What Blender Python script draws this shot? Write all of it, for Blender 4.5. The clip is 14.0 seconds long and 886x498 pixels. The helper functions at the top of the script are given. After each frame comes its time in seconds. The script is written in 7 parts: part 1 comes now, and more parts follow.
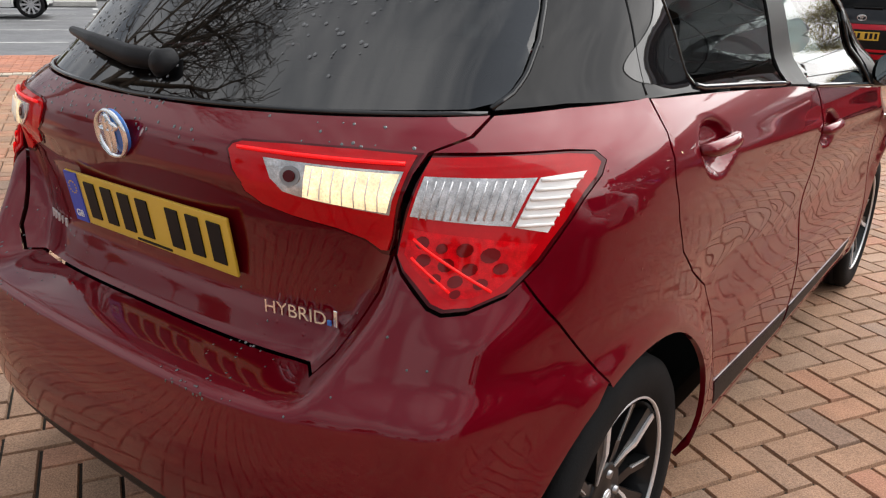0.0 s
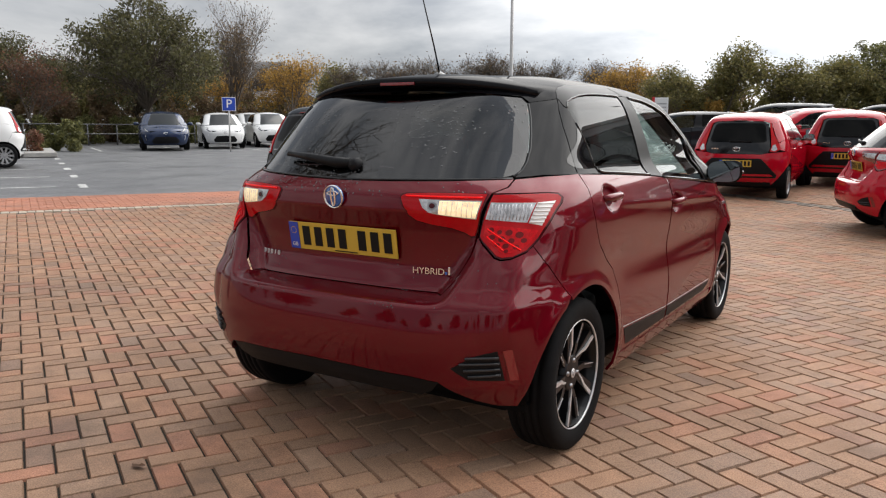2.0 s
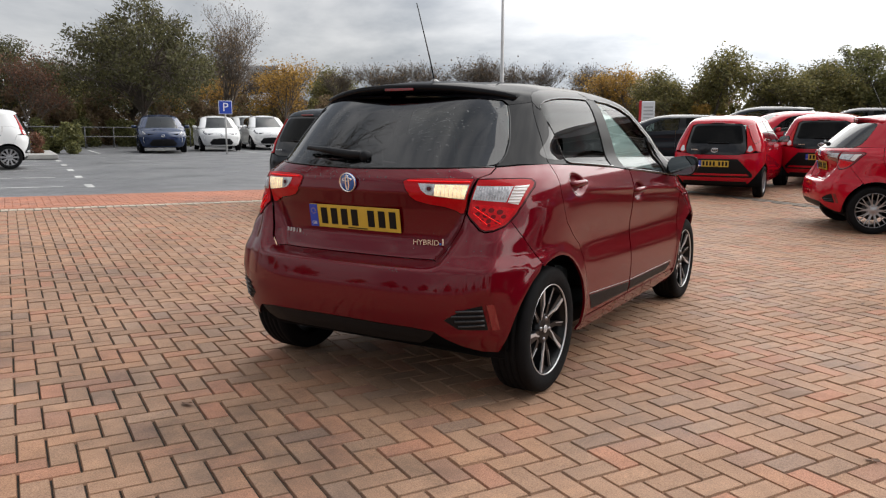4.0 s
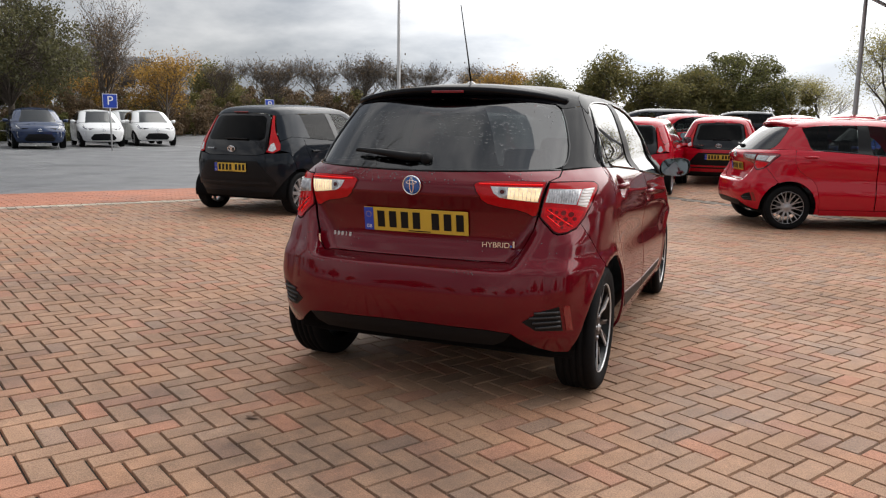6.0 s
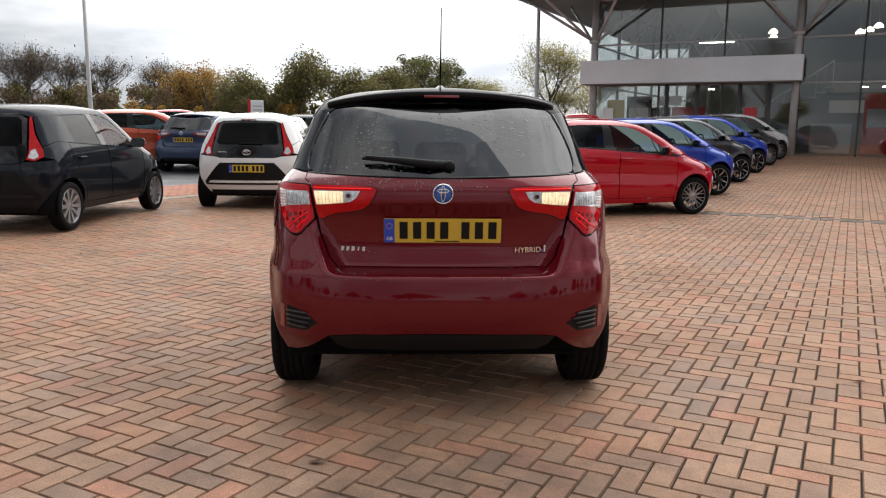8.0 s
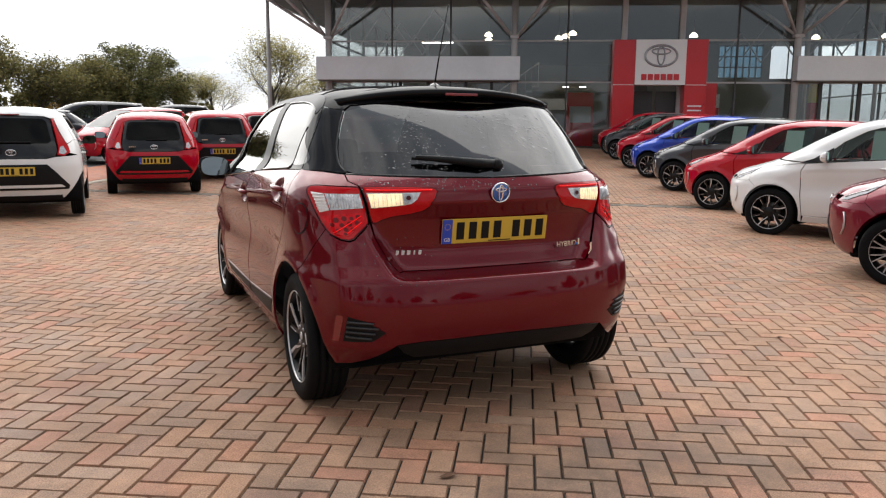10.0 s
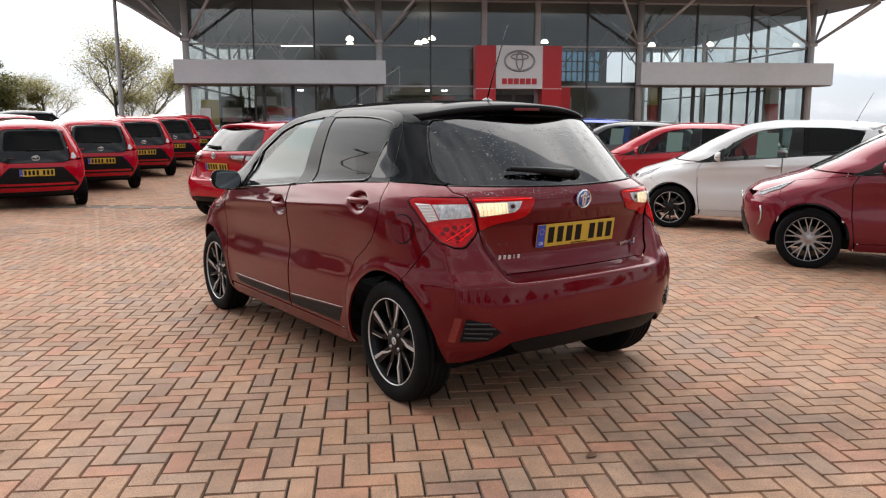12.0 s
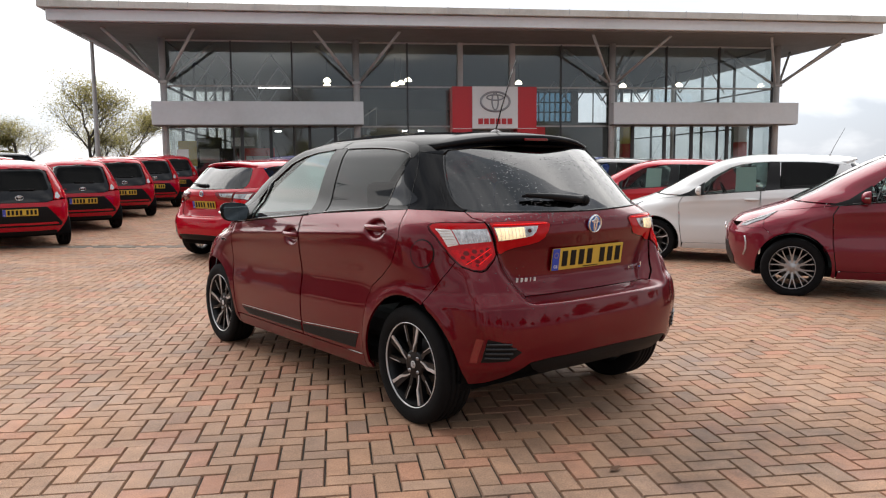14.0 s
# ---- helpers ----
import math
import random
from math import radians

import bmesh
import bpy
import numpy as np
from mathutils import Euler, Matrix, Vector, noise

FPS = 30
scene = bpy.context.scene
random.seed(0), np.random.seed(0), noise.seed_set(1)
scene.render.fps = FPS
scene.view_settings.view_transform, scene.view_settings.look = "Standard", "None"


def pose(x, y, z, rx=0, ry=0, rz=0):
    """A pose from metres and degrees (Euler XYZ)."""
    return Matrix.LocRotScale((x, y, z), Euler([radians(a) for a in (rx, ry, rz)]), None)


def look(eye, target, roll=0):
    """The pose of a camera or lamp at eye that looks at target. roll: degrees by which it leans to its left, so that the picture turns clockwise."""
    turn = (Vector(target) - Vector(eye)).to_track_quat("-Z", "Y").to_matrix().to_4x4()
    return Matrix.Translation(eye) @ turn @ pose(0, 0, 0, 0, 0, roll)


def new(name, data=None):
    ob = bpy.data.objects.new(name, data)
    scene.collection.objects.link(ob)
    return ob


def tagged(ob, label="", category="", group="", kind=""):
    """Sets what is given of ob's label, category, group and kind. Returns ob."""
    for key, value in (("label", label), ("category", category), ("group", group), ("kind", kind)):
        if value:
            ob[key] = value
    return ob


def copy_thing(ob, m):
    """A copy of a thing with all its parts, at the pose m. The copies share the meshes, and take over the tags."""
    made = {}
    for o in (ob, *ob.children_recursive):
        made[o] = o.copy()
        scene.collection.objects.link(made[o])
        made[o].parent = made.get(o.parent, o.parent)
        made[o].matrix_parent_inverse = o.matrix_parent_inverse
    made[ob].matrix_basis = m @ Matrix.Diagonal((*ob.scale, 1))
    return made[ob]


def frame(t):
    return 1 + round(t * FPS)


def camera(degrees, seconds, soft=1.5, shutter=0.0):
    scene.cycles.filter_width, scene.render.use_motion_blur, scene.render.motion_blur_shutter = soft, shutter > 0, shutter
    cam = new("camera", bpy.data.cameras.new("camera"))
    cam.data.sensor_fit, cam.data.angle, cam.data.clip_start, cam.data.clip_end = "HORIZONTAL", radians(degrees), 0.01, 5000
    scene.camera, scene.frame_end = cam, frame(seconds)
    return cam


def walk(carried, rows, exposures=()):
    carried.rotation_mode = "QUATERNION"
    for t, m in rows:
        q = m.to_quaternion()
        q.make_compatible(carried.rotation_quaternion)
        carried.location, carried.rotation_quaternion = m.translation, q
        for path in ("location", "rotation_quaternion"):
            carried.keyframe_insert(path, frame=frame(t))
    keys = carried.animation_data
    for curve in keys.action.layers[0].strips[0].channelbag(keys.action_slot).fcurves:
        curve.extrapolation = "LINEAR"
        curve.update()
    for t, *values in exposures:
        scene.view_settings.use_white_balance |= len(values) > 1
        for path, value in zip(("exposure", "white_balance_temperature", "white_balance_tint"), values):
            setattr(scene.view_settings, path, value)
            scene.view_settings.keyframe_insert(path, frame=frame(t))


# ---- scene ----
cam = camera(60.0, 14.0, 1.2)
TILT = -0.64  # the yard falls this much towards the parked car's nose
PATH = [
    (0, (1.273, -1.222, 1.253), (0.142, 0.292, 0.598), 1.6),
    (0.5, (1.396, -1.632, 1.278), (0.351, -0.041, 0.664), 1.5),
    (1, (1.536, -2.061, 1.306), (0.505, -0.424, 0.796), 0.9),
    (1.5, (1.707, -2.403, 1.281), (0.671, -0.739, 0.888), 0.3),
    (2, (1.864, -2.735, 1.237), (0.826, -1.053, 0.931), 0.4),
    (2.5, (1.987, -2.977, 1.225), (0.955, -1.288, 0.939), 0.3),
    (3, (2.107, -3.121, 1.192), (1.08, -1.43, 0.901), 0.3),
    (3.5, (2.173, -3.215, 1.198), (1.15, -1.521, 0.905), 0.4),
    (4, (2.188, -3.281, 1.21), (1.167, -1.588, 0.913), 0.4),
    (4.2, (2.179, -3.294, 1.211), (1.16, -1.599, 0.911), 0.5),
    (6.3, (1.227, -3.751, 1.234), (0.608, -1.873, 0.937), 1.0),
    (6.5, (1.085, -3.812, 1.241), (0.56, -1.905, 0.946), 1.0),
    (7, (0.717, -3.894, 1.242), (0.41, -1.94, 0.946), 0.8),
    (7.2, (0.559, -3.887, 1.241), (0.329, -1.923, 0.945), 0.7),
    (9.3, (-1.083, -3.674, 1.267), (-0.553, -1.769, 0.965), 0.3),
    (9.5, (-1.219, -3.631, 1.273), (-0.607, -1.752, 0.969), 0.3),
    (10, (-1.559, -3.472, 1.252), (-0.774, -1.658, 0.948), 0.2),
    (10.5, (-1.933, -3.402, 1.261), (-1.008, -1.654, 0.961), 0.1),
    (11, (-2.277, -3.351, 1.301), (-1.242, -1.667, 1.001), -0.2),
    (11.5, (-2.492, -3.201, 1.28), (-1.396, -1.557, 0.974), -0.3),
    (12, (-2.685, -3.126, 1.309), (-1.545, -1.51, 1.009), -0.5),
    (12.5, (-2.87, -3.113, 1.322), (-1.693, -1.521, 1.038), -0.5),
    (13, (-2.969, -3.089, 1.316), (-1.772, -1.511, 1.036), -0.8),
    (13.5, (-2.961, -3.082, 1.293), (-1.761, -1.502, 1.046), -0.9),
    (14, (-2.935, -3.097, 1.252), (-1.73, -1.513, 1.055), -0.9),
]
walk(cam, [(t, pose(0, 0, 0, TILT) @ look(eye, target, roll)) for t, eye, target, roll in PATH], [(0, 0.80), (0.5, 0.95), (1, 0.88), (1.5, 0.56), (2, 0.46), (3, 0.43), (4.2, 0.46), (6.5, 0.43), (9.5, 0.58), (12, 0.67), (14, 0.65)])


# ---- light ----
world = bpy.data.worlds.new("overcast_sky")
scene.world = world
world.use_nodes = True
SUN_AZ, SUN_EL = 64.0, 28.0  # degrees; azimuth from +x towards +y


def node(tree, kind, **values):
    n = tree.nodes.new(kind)
    for key, value in values.items():
        if key in n.inputs:
            n.inputs[key].default_value = value
    return n


def build_world():
    t = world.node_tree
    t.nodes.clear()
    out = t.nodes.new("ShaderNodeOutputWorld")
    bg = t.nodes.new("ShaderNodeBackground")
    sky = t.nodes.new("ShaderNodeTexSky")
    sky.sky_type, sky.sun_disc = "NISHITA", False
    sky.sun_elevation, sky.sun_rotation = radians(SUN_EL), radians(90 - SUN_AZ)
    co = t.nodes.new("ShaderNodeTexCoord")
    mp = t.nodes.new("ShaderNodeMapping")
    mp.inputs["Scale"].default_value = (1.0, 1.0, 2.7)
    t.links.new(co.outputs["Generated"], mp.inputs["Vector"])
    big = node(t, "ShaderNodeTexNoise", Scale=1.9, Detail=7.0, Roughness=0.55, Distortion=0.25)
    t.links.new(mp.outputs[0], big.inputs["Vector"])
    ramp = t.nodes.new("ShaderNodeValToRGB")
    ramp.color_ramp.elements[0].position, ramp.color_ramp.elements[0].color = 0.42, (0.41, 0.44, 0.49, 1)
    ramp.color_ramp.elements[1].position, ramp.color_ramp.elements[1].color = 0.61, (0.97, 0.97, 0.98, 1)
    t.links.new(big.outputs[0], ramp.inputs[0])
    # the cloud is thinner towards the sun
    dot = t.nodes.new("ShaderNodeVectorMath")
    dot.operation = "DOT_PRODUCT"
    a, e = radians(SUN_AZ), radians(SUN_EL)
    dot.inputs[1].default_value = (math.cos(a) * math.cos(e), math.sin(a) * math.cos(e), math.sin(e))
    t.links.new(co.outputs["Generated"], dot.inputs[0])
    glow = t.nodes.new("ShaderNodeMapRange")
    glow.inputs["From Min"].default_value, glow.inputs["From Max"].default_value = 0.40, 0.85
    glow.inputs["To Min"].default_value, glow.inputs["To Max"].default_value = 0.70, 1.75
    glow.interpolation_type = "SMOOTHSTEP"
    t.links.new(dot.outputs["Value"], glow.inputs["Value"])
    mul = t.nodes.new("ShaderNodeVectorMath")
    mul.operation = "SCALE"
    t.links.new(ramp.outputs[0], mul.inputs[0])
    # an overcast sky is brighter overhead than at the horizon
    sep = t.nodes.new("ShaderNodeSeparateXYZ")
    t.links.new(co.outputs["Generated"], sep.inputs[0])
    rise = t.nodes.new("ShaderNodeMapRange")
    rise.inputs["From Min"].default_value, rise.inputs["From Max"].default_value = 0.0, 1.0
    rise.inputs["To Min"].default_value, rise.inputs["To Max"].default_value = 0.80, 1.50
    t.links.new(sep.outputs["Z"], rise.inputs["Value"])
    both = t.nodes.new("ShaderNodeMath")
    both.operation = "MULTIPLY"
    t.links.new(glow.outputs[0], both.inputs[0])
    t.links.new(rise.outputs[0], both.inputs[1])
    t.links.new(both.outputs[0], mul.inputs["Scale"])
    skys = t.nodes.new("ShaderNodeVectorMath")
    skys.operation = "SCALE"
    skys.inputs["Scale"].default_value = 0.08
    t.links.new(sky.outputs[0], skys.inputs[0])
    mix = t.nodes.new("ShaderNodeMix")
    mix.data_type = "RGBA"
    mix.inputs["Factor"].default_value = 0.92
    t.links.new(skys.outputs[0], mix.inputs["A"])
    t.links.new(mul.outputs[0], mix.inputs["B"])
    t.links.new(mix.outputs["Result"], bg.inputs["Color"])
    bg.inputs["Strength"].default_value = 0.95
    t.links.new(bg.outputs[0], out.inputs["Surface"])


build_world()
sun = new("sun", bpy.data.lights.new("sun", "SUN"))
sun.data.energy, sun.data.angle, sun.data.color = 2.5, radians(105), (1.0, 0.95, 0.88)
sun.matrix_world = look((0, 0, 0), (-math.cos(radians(SUN_AZ)) * math.cos(radians(SUN_EL)), -math.sin(radians(SUN_AZ)) * math.cos(radians(SUN_EL)), -math.sin(radians(SUN_EL))))
scene.view_settings.exposure = 0.38


# ---- materials ----
def material(name, color, rough=0.5, metal=0.0, coat=0.0, vary=0.0, scale=8.0, bump=0.0, bump_scale=60.0, spec=0.5, stain=None, stain_amount=0.0, island=0.0, ior=1.5, emit=0.0, rough_vary=0.0, drops=0.0, fine=0.0):
    """A procedural surface: colour varied by noise at two scales, grain in its relief, and stains where named."""
    m = bpy.data.materials.new(name)
    m.use_nodes = True
    t = m.node_tree
    b = t.nodes["Principled BSDF"]
    b.inputs["Roughness"].default_value, b.inputs["Metallic"].default_value = rough, metal
    b.inputs["Coat Weight"].default_value, b.inputs["Coat Roughness"].default_value = coat, 0.03
    b.inputs["Specular IOR Level"].default_value, b.inputs["IOR"].default_value = spec, ior
    b.inputs["Base Color"].default_value = (*color, 1)
    if emit:
        b.inputs["Emission Color"].default_value, b.inputs["Emission Strength"].default_value = (*color, 1), emit
    co = t.nodes.new("ShaderNodeTexCoord")
    last = None
    if vary or island or stain:
        rgb = t.nodes.new("ShaderNodeRGB")
        rgb.outputs[0].default_value = (*color, 1)
        last = rgb.outputs[0]
        if island:
            geo = t.nodes.new("ShaderNodeNewGeometry")
            oi = t.nodes.new("ShaderNodeObjectInfo")
            add = t.nodes.new("ShaderNodeMath")
            add.operation = "ADD"
            t.links.new(geo.outputs["Random Per Island"], add.inputs[0])
            t.links.new(oi.outputs["Random"], add.inputs[1])
            fr = t.nodes.new("ShaderNodeMath")
            fr.operation = "FRACT"
            t.links.new(add.outputs[0], fr.inputs[0])
            rnd = fr.outputs[0]
            hs = t.nodes.new("ShaderNodeHueSaturation")
            mr = t.nodes.new("ShaderNodeMapRange")
            mr.inputs["To Min"].default_value, mr.inputs["To Max"].default_value = 1 - island, 1 + island
            t.links.new(rnd, mr.inputs["Value"])
            t.links.new(mr.outputs[0], hs.inputs["Value"])
            t.links.new(last, hs.inputs["Color"])
            last = hs.outputs[0]
        if vary:
            for sc, amount in ((scale, vary), (scale * 9, vary * 0.6)):
                nz = node(t, "ShaderNodeTexNoise", Scale=sc, Detail=5.0, Roughness=0.6)
                t.links.new(co.outputs["Object"], nz.inputs["Vector"])
                mr = t.nodes.new("ShaderNodeMapRange")
                mr.inputs["From Min"].default_value, mr.inputs["From Max"].default_value = 0.25, 0.75
                mr.inputs["To Min"].default_value, mr.inputs["To Max"].default_value = 1 - amount, 1 + amount
                t.links.new(nz.outputs[0], mr.inputs["Value"])
                sc2 = t.nodes.new("ShaderNodeVectorMath")
                sc2.operation = "SCALE"
                t.links.new(last, sc2.inputs[0])
                t.links.new(mr.outputs[0], sc2.inputs["Scale"])
                last = sc2.outputs[0]
        if stain:
            nz = node(t, "ShaderNodeTexNoise", Scale=scale * 0.35, Detail=6.0, Roughness=0.65)
            t.links.new(co.outputs["Object"], nz.inputs["Vector"])
            mr = t.nodes.new("ShaderNodeMapRange")
            mr.inputs["From Min"].default_value, mr.inputs["From Max"].default_value = 0.5, 0.72
            mr.inputs["To Max"].default_value = stain_amount
            t.links.new(nz.outputs[0], mr.inputs["Value"])
            mx = t.nodes.new("ShaderNodeMix")
            mx.data_type = "RGBA"
            t.links.new(mr.outputs[0], mx.inputs["Factor"])
            t.links.new(last, mx.inputs["A"])
            mx.inputs["B"].default_value = (*stain, 1)
            last = mx.outputs["Result"]
        t.links.new(last, b.inputs["Base Color"])
    if rough_vary:
        nz = node(t, "ShaderNodeTexNoise", Scale=scale * 0.6, Detail=4.0)
        t.links.new(co.outputs["Object"], nz.inputs["Vector"])
        mr = t.nodes.new("ShaderNodeMapRange")
        mr.inputs["From Min"].default_value, mr.inputs["From Max"].default_value = 0.3, 0.7
        mr.inputs["To Min"].default_value, mr.inputs["To Max"].default_value = max(0.02, rough - rough_vary), rough + rough_vary
        t.links.new(nz.outputs[0], mr.inputs["Value"])
        t.links.new(mr.outputs[0], b.inputs["Roughness"])
    height = None
    if bump:
        nz = node(t, "ShaderNodeTexNoise", Scale=bump_scale, Detail=4.0, Roughness=0.6)
        t.links.new(co.outputs["Object"], nz.inputs["Vector"])
        height = nz.outputs[0]
    if drops:
        # beads of rain
        vo = node(t, "ShaderNodeTexVoronoi", Scale=48.0, Randomness=1.0)
        t.links.new(co.outputs["Object"], vo.inputs["Vector"])
        mask = node(t, "ShaderNodeTexNoise", Scale=6.0, Detail=3.0)
        t.links.new(co.outputs["Object"], mask.inputs["Vector"])
        size = t.nodes.new("ShaderNodeMapRange")
        size.inputs["From Min"].default_value, size.inputs["From Max"].default_value = 0.46, 0.7
        size.inputs["To Min"].default_value, size.inputs["To Max"].default_value = 0.02, 0.24
        t.links.new(mask.outputs[0], size.inputs["Value"])
        bead = t.nodes.new("ShaderNodeMapRange")
        bead.interpolation_type = "SMOOTHSTEP"
        bead.inputs["To Min"].default_value, bead.inputs["To Max"].default_value = 1.0, 0.0
        t.links.new(vo.outputs["Distance"], bead.inputs["Value"])
        bead.inputs["From Min"].default_value = 0.0
        t.links.new(size.outputs[0], bead.inputs["From Max"])
        height = bead.outputs[0]
        bump = drops
    if height is not None:
        bp = t.nodes.new("ShaderNodeBump")
        bp.inputs["Strength"].default_value, bp.inputs["Distance"].default_value = min(1.0, bump), 0.004
        t.links.new(height, bp.inputs["Height"])
        t.links.new(bp.outputs[0], b.inputs["Normal"])
        if drops:
            t.links.new(bp.outputs[0], b.inputs["Coat Normal"])
    return m


def glass(name, tint, more=0.0, rough=0.0, ior=1.62):
    """Thin car or window glass: a tinted clear sheet with the gloss of glass on it."""
    m = bpy.data.materials.new(name)
    m.use_nodes = True
    t = m.node_tree
    t.nodes.clear()
    out = t.nodes.new("ShaderNodeOutputMaterial")
    tr = t.nodes.new("ShaderNodeBsdfTransparent")
    tr.inputs["Color"].default_value = (*tint, 1)
    gl = t.nodes.new("ShaderNodeBsdfGlossy")
    gl.inputs["Roughness"].default_value = rough
    # gloss rises towards the edge, alike from both sides of the sheet
    lw = t.nodes.new("ShaderNodeLayerWeight")
    lw.inputs["Blend"].default_value = 0.5
    fr = t.nodes.new("ShaderNodeMath")
    fr.operation = "POWER"
    fr.inputs[1].default_value = 5.0
    t.links.new(lw.outputs["Facing"], fr.inputs[0])
    f0 = ((ior - 1) / (ior + 1)) ** 2
    mix = t.nodes.new("ShaderNodeMixShader")
    gain = t.nodes.new("ShaderNodeMath")
    gain.operation = "MULTIPLY_ADD"
    gain.use_clamp = True
    gain.inputs[1].default_value, gain.inputs[2].default_value = 1 - f0, f0 + more
    t.links.new(fr.outputs[0], gain.inputs[0])
    t.links.new(gain.outputs[0], mix.inputs["Fac"])
    t.links.new(tr.outputs[0], mix.inputs[1])
    t.links.new(gl.outputs[0], mix.inputs[2])
    t.links.new(mix.outputs[0], out.inputs["Surface"])
    return m


def paint(name, color, metal=0.3, drops=0.0):
    return material(name, color, rough=0.45, metal=metal, coat=1.0, spec=0.0, drops=drops)


RUBY = material("ruby_red_paint", (0.126, 0.0009, 0.0066), rough=0.42, metal=0.5, coat=0.82, spec=0.0, drops=0.12)
BLACK_PAINT = material("gloss_black_paint", (0.005, 0.005, 0.006), rough=0.35, coat=0.42, spec=0.0, drops=0.12)
ROOF_BLACK = material("wet_black_roof", (0.005, 0.005, 0.006), rough=0.35, coat=0.30, spec=0.0, drops=0.2)
FRAME_BLACK = material("satin_black_frame", (0.006, 0.006, 0.0065), rough=0.42, spec=0.25)
PILLAR = paint("pillar_black", (0.006, 0.006, 0.007), 0.0)
RED_PAINT = paint("bright_red_paint", (0.44, 0.0035, 0.016), 0.0)
WHITE_PAINT = paint("white_paint", (0.76, 0.76, 0.75), 0.0)
BLUE_PAINT = paint("blue_paint", (0.02, 0.06, 0.42), 0.3)
NAVY_PAINT = paint("slate_blue_paint", (0.018, 0.032, 0.078), 0.3)
GREY_PAINT = paint("dark_grey_paint", (0.05, 0.05, 0.055), 0.4)
BLACK_CAR = material("black_car_paint", (0.010, 0.013, 0.018), rough=0.45, metal=0.3, coat=0.5, spec=0.0)
ORANGE_PAINT = paint("orange_paint", (0.42, 0.065, 0.025), 0.35)
BURGUNDY = paint("burgundy_paint", (0.17, 0.010, 0.022), 0.5)
SILVER_PAINT = paint("silver_blue_paint", (0.16, 0.20, 0.26), 0.5)
PRIVACY = glass("privacy_glass", (0.05, 0.05, 0.052), more=0.045, ior=1.55)
SIDE_PRIVACY = glass("side_privacy_glass", (0.05, 0.05, 0.052), more=0.0, ior=1.25)
CLEAR = glass("clear_car_glass", (0.42, 0.50, 0.48), more=0.0, ior=1.28)


def beaded_glass(name, tint, milk):
    """A windscreen covered with fine rain: part of the light is scattered."""
    m = glass(name, tint, 0.04)
    t = m.node_tree
    out = next(n for n in t.nodes if n.type == "OUTPUT_MATERIAL")
    was = out.inputs["Surface"].links[0].from_socket
    tl, mx = t.nodes.new("ShaderNodeBsdfTranslucent"), t.nodes.new("ShaderNodeMixShader")
    tl.inputs["Color"].default_value = (0.80, 0.92, 0.90, 1)
    mx.inputs["Fac"].default_value = milk
    t.links.new(was, mx.inputs[1])
    t.links.new(tl.outputs[0], mx.inputs[2])
    t.links.new(mx.outputs[0], out.inputs["Surface"])
    return m


SCREEN = beaded_glass("rain_beaded_windscreen", (0.62, 0.72, 0.69), 0.22)
BLUE_GLASS = glass("blue_tinted_glass", (0.30, 0.44, 0.52), more=0.04)
SHOP_GLASS = glass("shop_glass", (0.86, 0.89, 0.89), more=0.04)
SLAT_BLACK = material("satin_black_slats", (0.022, 0.022, 0.024), rough=0.38, spec=0.5)
BLACK_PLASTIC = material("black_plastic", (0.006, 0.006, 0.007), rough=0.5, spec=0.2, bump=0.15, bump_scale=900)
DARK = material("dark_interior", (0.007, 0.007, 0.0075), rough=0.85, spec=0.08, vary=0.2)
SEAT = material("grey_seat_cloth", (0.045, 0.045, 0.048), rough=0.9, vary=0.25, scale=14)
RUBBER = material("tyre_rubber", (0.007, 0.007, 0.0075), spec=0.12, rough=0.78, vary=0.2, scale=20, bump=0.2, bump_scale=240)
MIRROR = material("tinted_mirror", (0.26, 0.29, 0.30), rough=0.02, metal=1.0)
CHROME = material("chrome", (0.82, 0.83, 0.85), rough=0.08, metal=1.0)
ALLOY = material("machined_alloy", (0.66, 0.66, 0.67), rough=0.36, metal=0.6, vary=0.06, scale=30)
ALLOY_BLACK = material("gloss_black_alloy", (0.006, 0.006, 0.0065), rough=0.4, spec=0.2, coat=0.2)
STEEL = material("brake_steel", (0.35, 0.35, 0.36), rough=0.4, metal=1.0, vary=0.2)
ALLOY_SILVER = material("silver_alloy", (0.40, 0.40, 0.41), rough=0.34, metal=0.75, vary=0.1, scale=30)
DISC = material("dark_brake_disc", (0.09, 0.088, 0.085), rough=0.5, metal=0.8, vary=0.2)
# lens and cells emit a faint red, also where parked cars' lamps are off
RED_LENS = material("glowing_red_lamp_lens", (0.34, 0.0015, 0.004), rough=0.25, coat=0.6, spec=0.0, emit=0.13, vary=0.15, scale=30)
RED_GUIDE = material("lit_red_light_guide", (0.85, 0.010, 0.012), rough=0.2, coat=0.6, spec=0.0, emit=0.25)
RED_CELL = material("glowing_red_lamp_cells", (0.42, 0.002, 0.005), rough=0.2, coat=0.5, spec=0.0, emit=0.16, vary=0.45, scale=60)
RED_DARK = material("dark_red_lamp_well", (0.14, 0.002, 0.003), rough=0.2, coat=0.6, spec=0.0)
LAMP_BLACK = material("dark_red_lamp_edge", (0.060, 0.002, 0.004), rough=0.2, coat=0.6, spec=0.0)
RED_REFLEX = material("red_reflector", (0.19, 0.003, 0.008), rough=0.2, coat=1.0)
CLEAR_LENS = material("clear_lamp_lens", (0.52, 0.52, 0.53), vary=0.5, scale=45, rough=0.12, metal=0.55, coat=1.0, bump=0.25, bump_scale=160)
PRISM = material("white_prism_lens", (0.82, 0.80, 0.78), rough=0.22, coat=1.0)
